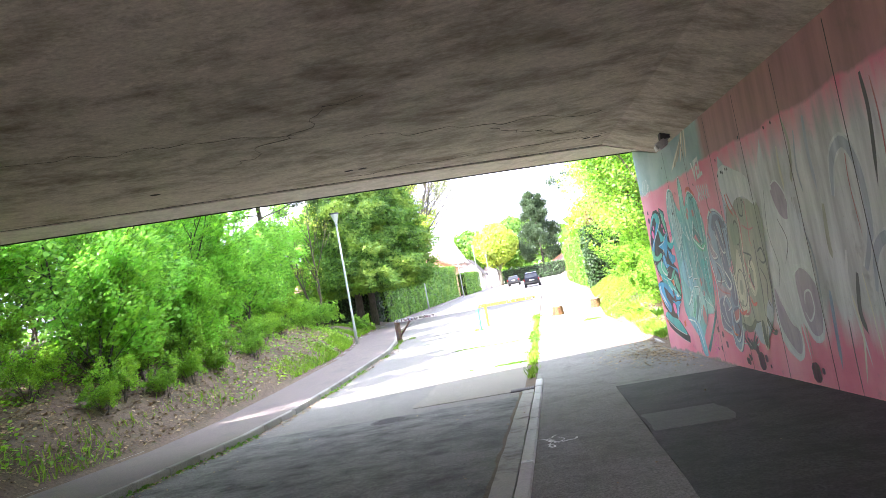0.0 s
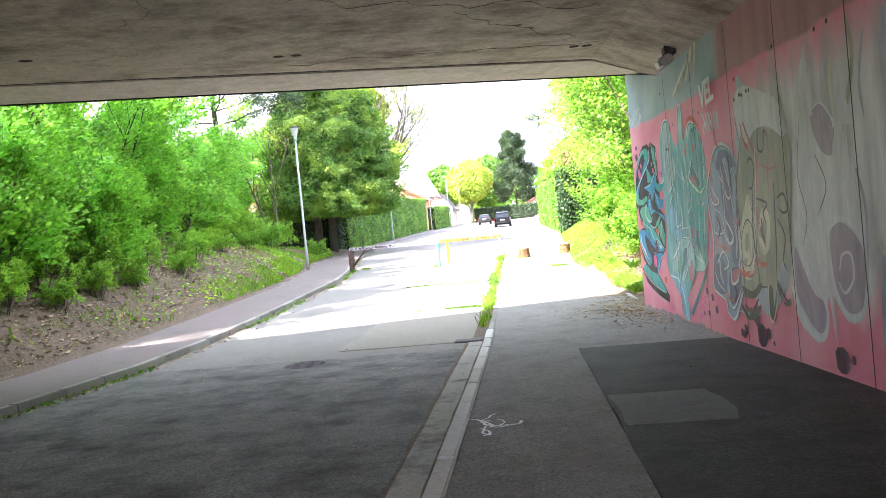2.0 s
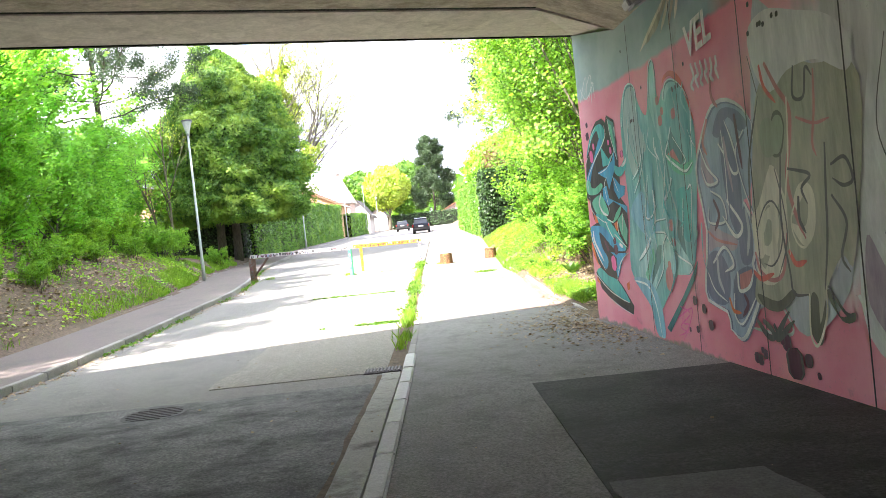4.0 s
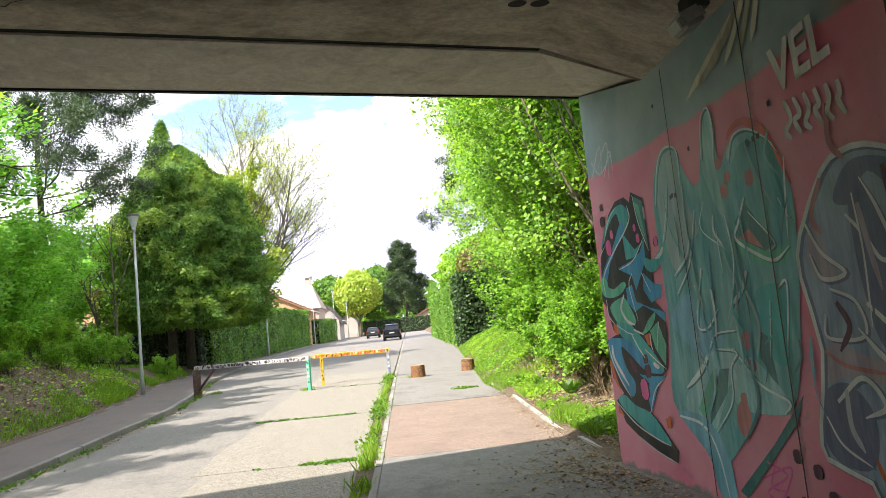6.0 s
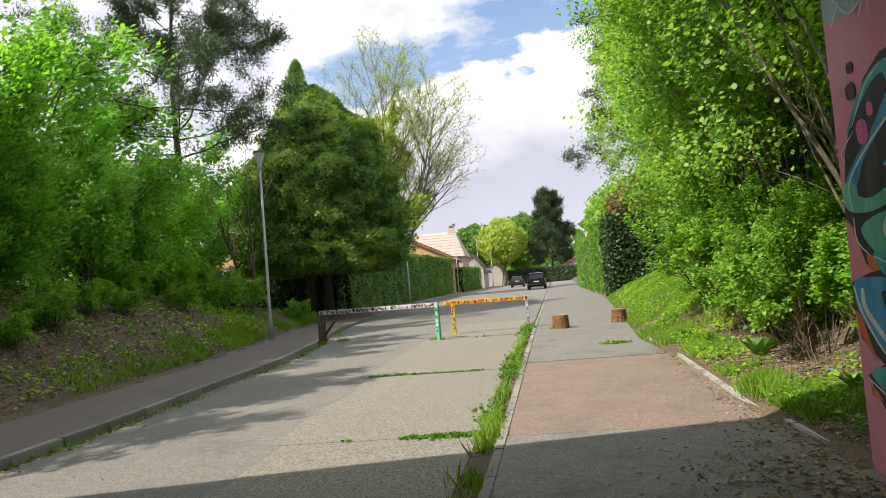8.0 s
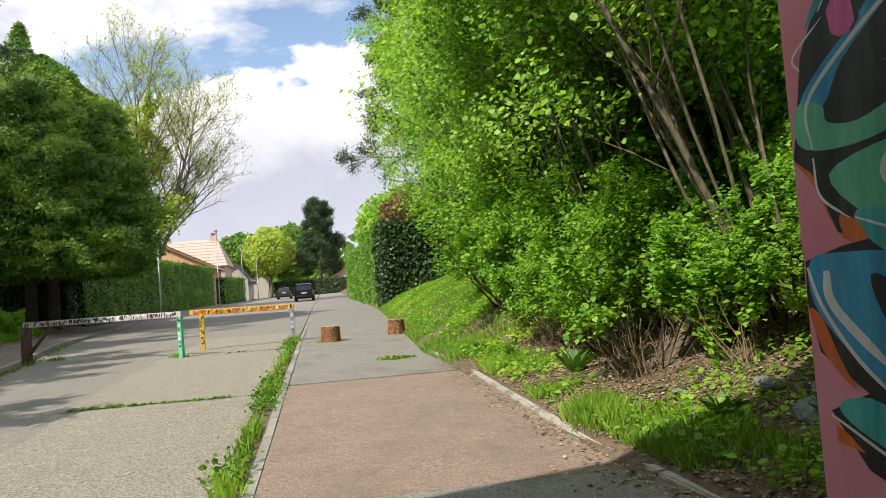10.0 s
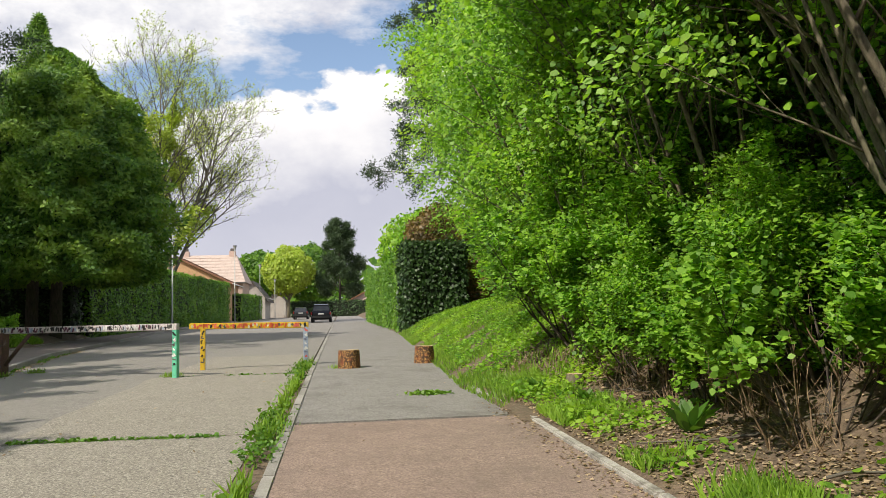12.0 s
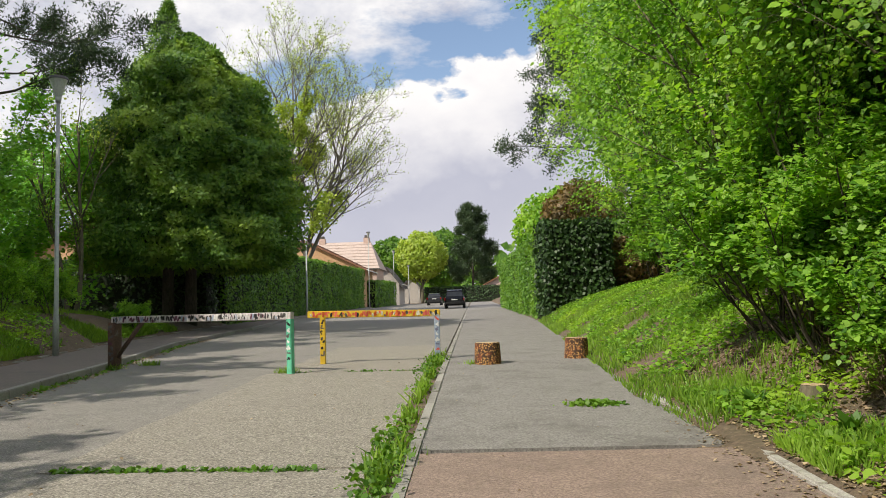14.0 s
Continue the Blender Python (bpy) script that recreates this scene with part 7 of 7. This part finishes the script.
round_tree("rounded garden shrub beside the laurel hedge", (8.4, 36.5, gz(36)), 2.2, 5.0, M["leaf_mid"], 7000, 0.2, 12)
round_tree("olive-brown garden shrub beside the laurel hedge", (7.3, 34.4, gz(34)), 1.3, 3.6, M["leaf_red"], 4000, 0.16, 13)
far = thing("distant_woods", "far line of spring woods beyond the houses", "woods", kind="stuff")
ang = rb.uniform(-1.25, 1.25, 9000)
dist = rb.uniform(190, 260, 9000)
hgt = rb.random(9000) ** 0.7
P = np.stack((dist * np.sin(ang), dist * np.cos(ang), 3 + hgt * (9 + 3 * np.sin(ang * 23) + 2 * np.sin(ang * 51))), 1)
part("leaf_clumps", leaves("leaf_clumps", P, rb.normal(size=P.shape), 2.2 * rb.uniform(0.6, 1.3, 9000), KITE, None, rb, 1.6), M["leaf_mid"], far)


# ---- low plants, stuff ----
def scatter(name, label, category, spots, size, shape, mat, seed, up=False, widen=1.0, flat=0.5):
    rng = np.random.default_rng(seed)
    P = np.array(spots)
    n = len(P)
    if up:
        A = np.stack((rng.normal(size=n) * 0.35, rng.normal(size=n) * 0.35, np.ones(n)), 1)
        N = np.stack((rng.normal(size=n), rng.normal(size=n), np.zeros(n)), 1)
    else:
        A, N = None, np.stack((rng.normal(size=n) * flat, rng.normal(size=n) * flat, np.ones(n)), 1)
    s = thing(name, label, category, kind="stuff")
    part("blades" if up else "leaves", leaves(name, P, N, size * rng.uniform(0.45, 1.35, n), shape, A, rng, widen), mat, s)
    return s


def spots(n, seed, fx, fy, keep=None, lift=0.0):
    rk = random.Random(seed)
    out = []
    while len(out) < n:
        y = fy(rk)
        x = fx(rk, y)
        if keep is None or rk.random() < keep(x, y):
            out.append((x, y, terrain(x, y) + lift * rk.random()))
    return out


def patchy(x, y, s=0.8, at=0.0, soft=3.0):
    return max(0.0, min(1.0, 0.5 + soft * (rough_at(x, y, s) - at)))


TUFT = (3.27, 3.3)
scatter("verge_grass", "fresh green grass on the right-hand bank", "grass", spots(34000, 1, lambda k, y: path_edge(y) - 0.1 + 3.6 * k.random() ** 1.2, lambda k: k.uniform(8.5, 33.0), lambda x, y: patchy(x, y, 0.8, -0.1) * interp([(8, 0.5), (11, 0.9), (18, 1)], y)), 0.115, BLADE, M["grass"], 1, True, 1.6)
scatter("verge_grass", "long tufts of bright grass beside the edging", "grass", [(TUFT[0] + a * 0.5, TUFT[1] + b * 0.9, terrain(TUFT[0] + a * 0.5, TUFT[1] + b * 0.9)) for a, b in np.random.default_rng(2).normal(size=(1500, 2)) * (0.22, 0.26)], 0.17, BLADE, M["grass"], 2, True, 0.8)
scatter("verge_grass", "sparse grass along the edging stones", "grass", spots(5000, 3, lambda k, y: path_edge(y) + 0.12 + 0.7 * k.random() ** 1.5, lambda k: k.uniform(1.0, 10.0), lambda x, y: patchy(x, y, 1.1, 0.05)), 0.12, BLADE, M["grass"], 3, True, 1.4)
scatter("ground_cover", "low leafy weeds on the bank", "ground cover", spots(40000, 4, lambda k, y: path_edge(y) + 0.15 + 4.2 * k.random(), lambda k: k.uniform(1.0, 33.0), lambda x, y: patchy(x, y, 0.9, -0.05) * interp([(0, 0.5), (4, 0.45), (7, 0.7), (10, 1), (13, 1)], y), 0.14), 0.062, OVATE, M["leaf_fresh"], 4)
scatter("ground_cover", "ivy and young weeds beside the wall end", "ground cover", spots(1300, 14, lambda k, y: path_edge(y) + 0.25 + 2.3 * k.random(), lambda k: k.uniform(0.2, 2.8), lambda x, y: patchy(x, y, 1.6, 0.05), 0.12), 0.055, OVATE, M["leaf_fresh"], 14)
scatter("leaf_litter", "dry brown leaves and twigs under the bushes", "leaf litter", spots(36000, 5, lambda k, y: path_edge(y) + 0.1 + 3.6 * k.random(), lambda k: k.uniform(0.1, 12.0), lambda x, y: patchy(x, y, 0.8, -0.35), 0.02), 0.038, KITE, M["litter"], 5, False, 1.0, 0.25)
scatter("leaf_litter", "dry leaves blown along the path edge", "leaf litter", [(path_edge(y) - abs(k) * 0.16, y, gz(y) + 0.012) for y, k in zip(np.random.default_rng(6).uniform(0.2, 9, 1000), np.random.default_rng(7).normal(size=1000))], 0.034, KITE, M["litter"], 6, False, 1.0, 0.2)
scatter("leaf_litter", "dry leaves and twigs by the foot of the wall", "leaf litter", [(wall_x(min(0, y)) - 0.1 - abs(k) * 0.6, y, gz(y) + 0.014) for y, k in zip(np.random.default_rng(8).normal(size=1500) * 1.0 - 0.4, np.random.default_rng(9).normal(size=1500))], 0.055, KITE, M["litter"], 7, False, 0.7, 0.3)
scatter("verge_grass", "green grass at the foot of the left bank", "grass", spots(17000, 8, lambda k, y: left_kerb(y) - 2.2 - 3.4 * k.random() ** 1.6, lambda k: k.uniform(-6.0, 30.0), lambda x, y: patchy(x, y, 0.6, -0.1) * interp([(-6, 0.08), (8, 0.2), (13, 0.4), (18, 0.8), (22, 1)], y) * (1.0 if x > left_kerb(y) - 3.0 or y > 21 else 0.08)), 0.16, BLADE, M["grass"], 8, True, 1.7)
scatter("ground_cover", "ivy and low weeds on the left bank", "ground cover", spots(11000, 9, lambda k, y: left_kerb(y) - 2.25 - 5.5 * k.random(), lambda k: k.uniform(-8.0, 30.0), lambda x, y: patchy(x, y, 0.5, 0.0) * interp([(-8, 0.3), (5, 0.12), (17, 0.12), (21, 0.8)], y), 0.14), 0.09, OVATE, M["leaf_fresh"], 9)
scatter("leaf_litter", "old brown leaves on the left bank", "leaf litter", spots(22000, 10, lambda k, y: left_kerb(y) - 2.25 - 5.0 * k.random(), lambda k: k.uniform(-8.0, 20.0), None, 0.02), 0.085, KITE, M["litter"], 10, False, 1.0, 0.3)
rg = np.random.default_rng(12)
line = [(0.06 + rg.normal() * (0.035 + 0.05 * patchy(5.0, y, 0.9)), y, gz(y) - 0.03) for y in rg.uniform(-2.2, 17.0, 2500) if patchy(0.0, y, 1.3, 0.02, 6.0) > rg.random()]
scatter("joint_weeds", "grass and weeds growing between road and kerb", "weeds", line, 0.17, BLADE, M["grass"], 11, True, 1.3)
scatter("joint_weeds", "broad-leaved weeds along the kerb", "weeds", [(0.04 + rg.normal() * 0.09, y, gz(y) - 0.02 + 0.14 * rg.random()) for y in rg.uniform(-1.5, 16.0, 3800) if patchy(3.0, y, 0.9, 0.12) > rg.random()], 0.05, OVATE, M["leaf_mid"], 12, False, 1.0, 0.9)
for y0, x0, n, w in ((2.3, -1.6, 900, 0.05), (7.57, -2.6, 900, 0.03), (14.32, -2.4, 260, 0.03), (2.3, -0.6, 500, 0.07)):
    scatter("joint_weeds", "moss and grass in a slab joint", "weeds", [(x, y0 + 0.12 * (-x / 2.6 - 0.5) * (y0 > 7) + rg.normal() * w, gz(y0) - 0.028) for x in rg.uniform(x0, -0.05, n) if patchy(x, y0, 1.6, -0.25 if y0 > 5 else -0.05) > rg.random()], 0.042, OVATE, M["leaf_mid"], int(y0 * 10 - x0), False, 1.0, 0.9)
scatter("joint_weeds", "small weed patch on the footpath", "weeds", [(2.05 + rg.normal() * 0.13, 10.15 + rg.normal() * 0.09, gz(10.15) + 0.01) for _ in range(500)], 0.05, OVATE, M["leaf_mid"], 31, False, 1.0, 0.8)
for x, y in ((-6.1, 15.9), (0.05, 16.0), (-2.4, 14.4), (0.75, 14.9), (-5.65, 16.6)):
    scatter("joint_weeds", "grass tuft at the foot of a post", "weeds", [(x + rg.normal() * 0.1, y + rg.normal() * 0.08, gz(y) - 0.03) for _ in range(130)], 0.1, BLADE, M["grass"], 500 + int(x * 7 + y), True, 1.3)
scatter("kerb_moss", "moss and dirt along the left kerb", "weeds", [(left_kerb(y) + 0.03 + abs(rg.normal()) * 0.08, y, gz(y) - 0.035) for y in rg.uniform(-8, 26, 3000) if patchy(9.0, y, 0.6, 0.0) > rg.random()], 0.06, OVATE, M["leaf_mid"], 41, False, 1.0, 0.9)
scatter("leaf_litter", "dead leaves in the left gutter", "leaf litter", [(left_kerb(y) + 0.02 + abs(rg.normal()) * 0.13, y, gz(y) - 0.034) for y in rg.uniform(-8, 26, 2600)], 0.05, KITE, M["litter"], 42, False, 1.0, 0.3)
scatter("road_debris", "small stones and twigs on the road", "debris", [(rg.uniform(-5.4, 2.7), y, gz(y) + 0.0) for y in rg.uniform(-14, 16, 420)], 0.03, KITE, M["litter"], 43, False, 1.0, 0.4)

# twigs and stones on the right bank
rk = random.Random(77)
stone_mat = surface("stone", (0.1, 0.11, 0.115), (0.24, 0.25, 0.25), (0.1, 0.13, 0.06), 25, 4, 0.85, 0.7, 0.01)
for x, y, r in ((4.3, 1.6, 0.2), (4.6, 1.9, 0.15), (3.8, 2.5, 0.1), (4.4, 2.4, 0.13), (4.9, 1.2, 0.2), (4.0, 3.2, 0.09)):
    bm = bmesh.new()
    bmesh.ops.create_icosphere(bm, subdivisions=2, radius=r)
    for v in bm.verts:
        v.co *= 1 + 0.35 * noise.noise(v.co * 4 + Vector((x, y, 0)))
        v.co.z *= 0.45
    rock = part("rock", bm, stone_mat, None)
    rock.matrix_basis = pose(x, y, terrain(x, y) + 0.02, rk.uniform(-20, 20), rk.uniform(-30, 0), rk.uniform(0, 180))
    tagged(rock, "grey lichen-stained rock half buried in the bank", "rock", "rocks on the bank")
for k in range(26):
    x, y = rk.uniform(3.3, 6.2), rk.uniform(0.6, 8.5)
    a, ln = rk.uniform(0, 6.28), rk.uniform(0.4, 1.2)
    pts = [Vector((x + ln * f * math.cos(a) + 0.05 * rk.random(), y + ln * f * math.sin(a), 0)) for f in steps(0, 1, 5)]
    for p in pts:
        p.z = terrain(p.x, p.y) + 0.02 + 0.03 * rk.random()
    st = part("fallen_twig", tubes("fallen_twig", [(pts, [0.012, 0.011, 0.009, 0.008, 0.006, 0.004])], 5), M["twig"], None)
    tagged(st, "dry fallen twig on the leafy bank", "twig", "fallen twigs")

# ---- houses ----
tile = surface("roof_tile", (0.2, 0.09, 0.05), (0.36, 0.18, 0.1), (0.16, 0.1, 0.075), 30, 3, 0.85, 0.5, 0.02)
slate_tile = surface("slate_tile", (0.07, 0.065, 0.06), (0.15, 0.135, 0.125), (0.09, 0.085, 0.08), 20, 3, 0.8, 0.5, 0.02)
pink_wall = surface("pink_render", (0.5, 0.36, 0.3), (0.6, 0.45, 0.38), (0.44, 0.33, 0.28), 40, 0.8, 0.9, 0.2, 0.004)
ochre_wall = surface("ochre_render", (0.5, 0.3, 0.16), (0.62, 0.4, 0.23), (0.45, 0.28, 0.16), 40, 0.8, 0.9, 0.2, 0.004)
grey_wall = surface("grey_render", (0.4, 0.37, 0.33), (0.52, 0.48, 0.43), (0.34, 0.31, 0.28), 40, 0.8, 0.9, 0.2, 0.004)
pane_mat = plain("dark_pane", (0.03, 0.035, 0.04), 0.1)
white_paint = plain("white_frame", (0.7, 0.7, 0.68), 0.5)


def house(label, x0, x1, y0, y1, eave, ridge, wall, roof, ridge_at=0.5, chimneys=(), windows=()):
    """A rendered house with a pitched roof; the ridge runs away from the road."""
    h = thing("house", label, "house")
    z = gz(y0) - 0.3
    rx = x0 + (x1 - x0) * ridge_at
    ring = lambda y: [(x0, y, z), (x1, y, z), (x1, y, z + eave), (rx, y, z + ridge), (x0, y, z + eave)]
    part("wall", prism([ring(y0), ring(y1)]), wall, h)
    o = 0.5
    for xa, name in ((x0, "roof"), (x1, "roof")):
        sg = -1 if xa == x0 else 1
        run = abs(xa - rx) or 1
        drop = (ridge - eave) * o / run
        ra = lambda y: [(rx, y, z + ridge + 0.05), (xa + sg * o, y, z + eave - drop + 0.05), (xa + sg * o, y, z + eave - drop + 0.22), (rx, y, z + ridge + 0.24)]
        r = part(name, prism([ra(y0 - 0.4), ra(y1 + 0.4)]), roof, h)
        n = max(3, int(run / 0.5))
        for i in range(1, n):
            f = i / n
            xx, zz = rx + (xa + sg * o - rx) * f, z + ridge + 0.24 + (eave - drop - ridge - 0.02) * f
            part("tile_course", block((xx - 0.05, y0 - 0.42, zz - 0.03), (xx + 0.05, y1 + 0.42, zz + 0.035), 0.012), roof, r)
    for cx, cy, ch in chimneys:
        c = part("chimney", block((cx - 0.35, cy - 0.3, z + eave), (cx + 0.35, cy + 0.3, z + ch), 0.02), wall, h)
        part("chimney_pot", block((cx - 0.25, cy - 0.2, z + ch), (cx + 0.25, cy + 0.2, z + ch + 0.45), 0.04), slate_tile, c)
    for wx, wz, ww, wh in windows:
        w = part("window", block((wx - ww / 2 - 0.07, y0 - 0.05, z + wz - 0.07), (wx + ww / 2 + 0.07, y0 + 0.02, z + wz + wh + 0.07), 0.01), white_paint, h)
        part("pane", block((wx - ww / 2, y0 - 0.06, z + wz), (wx + ww / 2, y0 - 0.045, z + wz + wh)), pane_mat, w)
    part("rain_gutter", tubes("rain_gutter", [([Vector((x1 + 0.55, y0 - 0.4, z + eave - 0.1)), Vector((x1 + 0.55, y1 + 0.4, z + eave - 0.1))], [0.07, 0.07])], 6), white_paint, h)
    return h


def hip_house(label, x0, x1, y0, y1, eave, ridge, inset, wall, roof):
    """A long house across the view: hipped roof, a chimney at each end of the ridge."""
    h = thing("house", label, "house")
    z, ym = gz(y0) - 0.3, 0.5 * (y0 + y1)
    part("wall", block((x0 + 0.4, y0 + 0.4, z), (x1 - 0.4, y1 - 0.4, z + eave), 0.02), wall, h)
    bm = bmesh.new()
    e = [bm.verts.new((x, y, z + eave - 0.05)) for x, y in ((x0, y0), (x1, y0), (x1, y1), (x0, y1))]
    r = [bm.verts.new((x, ym, z + ridge)) for x in (x0 + inset, x1 - inset)]
    for f in ((e[0], e[1], r[1], r[0]), (e[1], e[2], r[1]), (e[2], e[3], r[0], r[1]), (e[3], e[0], r[0]), (e[3], e[2], e[1], e[0])):
        bm.faces.new(f)
    ro = part("roof", bm, roof, h)
    for i in range(1, 9):
        f = i / 9
        a, b = x0 + inset * f, x1 - inset * f
        zz = z + eave - 0.05 + (ridge - eave + 0.05) * f
        part("tile_course", block((a, y0 + (ym - y0) * f - 0.05, zz - 0.03), (b, y0 + (ym - y0) * f + 0.05, zz + 0.04), 0.012), roof, ro)
    part("fascia", block((x0 - 0.05, y0 - 0.08, z + eave - 0.2), (x1 + 0.05, y0 + 0.02, z + eave - 0.02), 0.01), slate_tile, h)
    for cx in (x0 + inset + 0.5, x1 - inset - 0.5):
        c = part("chimney", block((cx - 0.4, ym - 0.3, z + ridge - 0.8), (cx + 0.4, ym + 0.3, z + ridge + 0.5), 0.02), wall, h)
        part("chimney_pot", block((cx - 0.28, ym - 0.2, z + ridge + 0.5), (cx + 0.28, ym + 0.2, z + ridge + 0.85), 0.04), slate_tile, c)
    return h


pink_tile = surface("pink_tile", (0.42, 0.33, 0.285), (0.6, 0.5, 0.44), (0.36, 0.28, 0.24), 30, 2, 0.85, 0.5, 0.02)
hip_house("pink-tiled house with a chimney at each end of the ridge", -21.0, -10.95, 97, 105, 5.1, 8.8, 1.6, pink_wall, pink_tile)
house("ochre house with a low tiled roof behind the hedge", -24.0, -11.2, 84, 92, 4.5, 7.7, ochre_wall, tile, 0.5, (), ((-12.6, 1.9, 1.0, 1.2),))
house("small grey house with a dark tiled roof", -15.0, -9.6, 108, 116, 3.2, 5.4, grey_wall, slate_tile, 0.68, (), ((-10.6, 1.6, 0.8, 1.0),))
house("low house with dark roof far down the road", -11.6, -8.4, 132, 139, 2.8, 4.6, grey_wall, slate_tile, 0.5)
house("beige house half hidden beyond the hedge", 2.0, 10.0, 126, 134, 2.6, 4.6, pink_wall, tile, 0.5)
house("orange-roofed house behind the dark hedge", -27.0, -14.5, 46, 56, 3.7, 6.4, ochre_wall, tile, 0.4)


# ---- cars ----
paint_black = plain("car_black", (0.012, 0.013, 0.018), 0.18, 0.3, 0.1)
paint_grey = plain("car_grey", (0.06, 0.065, 0.07), 0.22, 0.5, 0.1)
rubber = plain("rubber", (0.02, 0.02, 0.02), 0.85)
lamp_red = plain("tail_red", (0.3, 0.012, 0.012), 0.25)
plate_white = plain("plate_white", (0.6, 0.6, 0.58), 0.5)


def car(label, at, rz, paint, w=1.82, ln=4.4, h=1.66):
    c = thing("car", label, "car", "parked cars", at=at, rz=rz)
    sec = [(0.0, 0.42, 0.86, 0.8), (0.12, 0.3, 1.0, 0.92), (0.9, 0.24, 1.0, 1.0), (2.6, 0.24, 0.98, 1.0), (3.2, 0.24, 0.95, 0.98), (4.1, 0.28, 0.82, 0.92), (ln, 0.4, 0.7, 0.78)]
    bm = bmesh.new()
    rings = []
    for y, z0, z1, k in sec:
        hw = w / 2 * k
        rings.append([bm.verts.new((x, y, z)) for x, z in ((-hw * 0.94, z0), (hw * 0.94, z0), (hw, z0 + 0.2), (hw * 0.99, z1 - 0.08), (hw * 0.93, z1), (-hw * 0.93, z1), (-hw * 0.99, z1 - 0.08), (-hw, z0 + 0.2))])
    for a, b in zip(rings, rings[1:]):
        for i in range(8):
            bm.faces.new((a[i], a[(i + 1) % 8], b[(i + 1) % 8], b[i]))
    bm.faces.new(rings[0])
    bm.faces.new(rings[-1][::-1])
    bmesh.ops.recalc_face_normals(bm, faces=bm.faces)
    part("body", bm, paint, c)
    cab = [(0.1, 0.98, 0.86), (0.42, h - 0.06, 0.7), (0.8, h, 0.7), (2.2, h - 0.02, 0.7), (2.6, h - 0.12, 0.68), (3.35, 0.94, 0.8)]
    bm = bmesh.new()
    rings = [[bm.verts.new((s * w / 2 * (k if q else 0.9), y, z if q else 0.93)) for s, q in ((-1, 0), (1, 0), (1, 1), (-1, 1))] for y, z, k in cab]
    for a, b in zip(rings, rings[1:]):
        for i in range(4):
            bm.faces.new((a[i], a[(i + 1) % 4], b[(i + 1) % 4], b[i]))
    bm.faces.new(rings[0])
    bm.faces.new(rings[-1][::-1])
    bmesh.ops.recalc_face_normals(bm, faces=bm.faces)
    part("cabin", bm, paint, c)
    bm = bmesh.new()
    bm.faces.new([bm.verts.new(p) for p in ((-w * 0.4, 0.115, 1.06), (w * 0.4, 0.115, 1.06), (w * 0.345, 0.345, h - 0.2), (-w * 0.345, 0.345, h - 0.2))])
    part("rear_window", bm, pane_mat, c, "dark tinted glass")
    for s in (-1, 1):
        bm = bmesh.new()
        bm.faces.new([bm.verts.new(p) for p in ((s * (w * 0.447 + 0.008), 0.5, 1.02), (s * (w * 0.442 + 0.008), 3.0, 1.02), (s * (w * 0.37), 2.45, h - 0.16), (s * (w * 0.365 + 0.012), 0.7, h - 0.14))])
        part("side_window", bm, pane_mat, c, "dark tinted glass")
        part("tail_light", block((s * w * 0.46 - 0.09, -0.02, 0.7), (s * w * 0.46 + 0.03, 0.1, 0.95), 0.02), lamp_red, c, "red tail light")
        part("mirror", block((s * w * 0.5 - 0.06, 2.75, 0.95), (s * w * 0.5 + 0.14, 2.9, 1.08), 0.03), paint, c)
        for y in (0.85, 3.5):
            bm = bmesh.new()
            bmesh.ops.create_cone(bm, cap_ends=True, segments=20, radius1=0.33, radius2=0.33, depth=0.22, matrix=pose(s * (w / 2 - 0.1), y, 0.33, 0, 90, 0))
            wh = part("wheel", bm, rubber, c)
            bm = bmesh.new()
            bmesh.ops.create_cone(bm, cap_ends=True, segments=16, radius1=0.2, radius2=0.2, depth=0.24, matrix=pose(s * (w / 2 - 0.1), y, 0.33, 0, 90, 0))
            part("rim", bm, steel, wh)
    part("bumper", block((-w * 0.45, -0.07, 0.38), (w * 0.45, 0.1, 0.6), 0.04), rubber, c)
    part("number_plate", block((-0.26, -0.035, 0.72), (0.26, 0.005, 0.83), 0.005), plate_white, c)
    return c


car("black parked family car with a hatchback tail", (-0.95, 69.0, gz(69) - 0.03), 0, paint_black)
car("dark grey parked car beyond the black one", (-4.0, 93.0, gz(93) - 0.03), 0, paint_grey, 1.75, 4.1, 1.45)
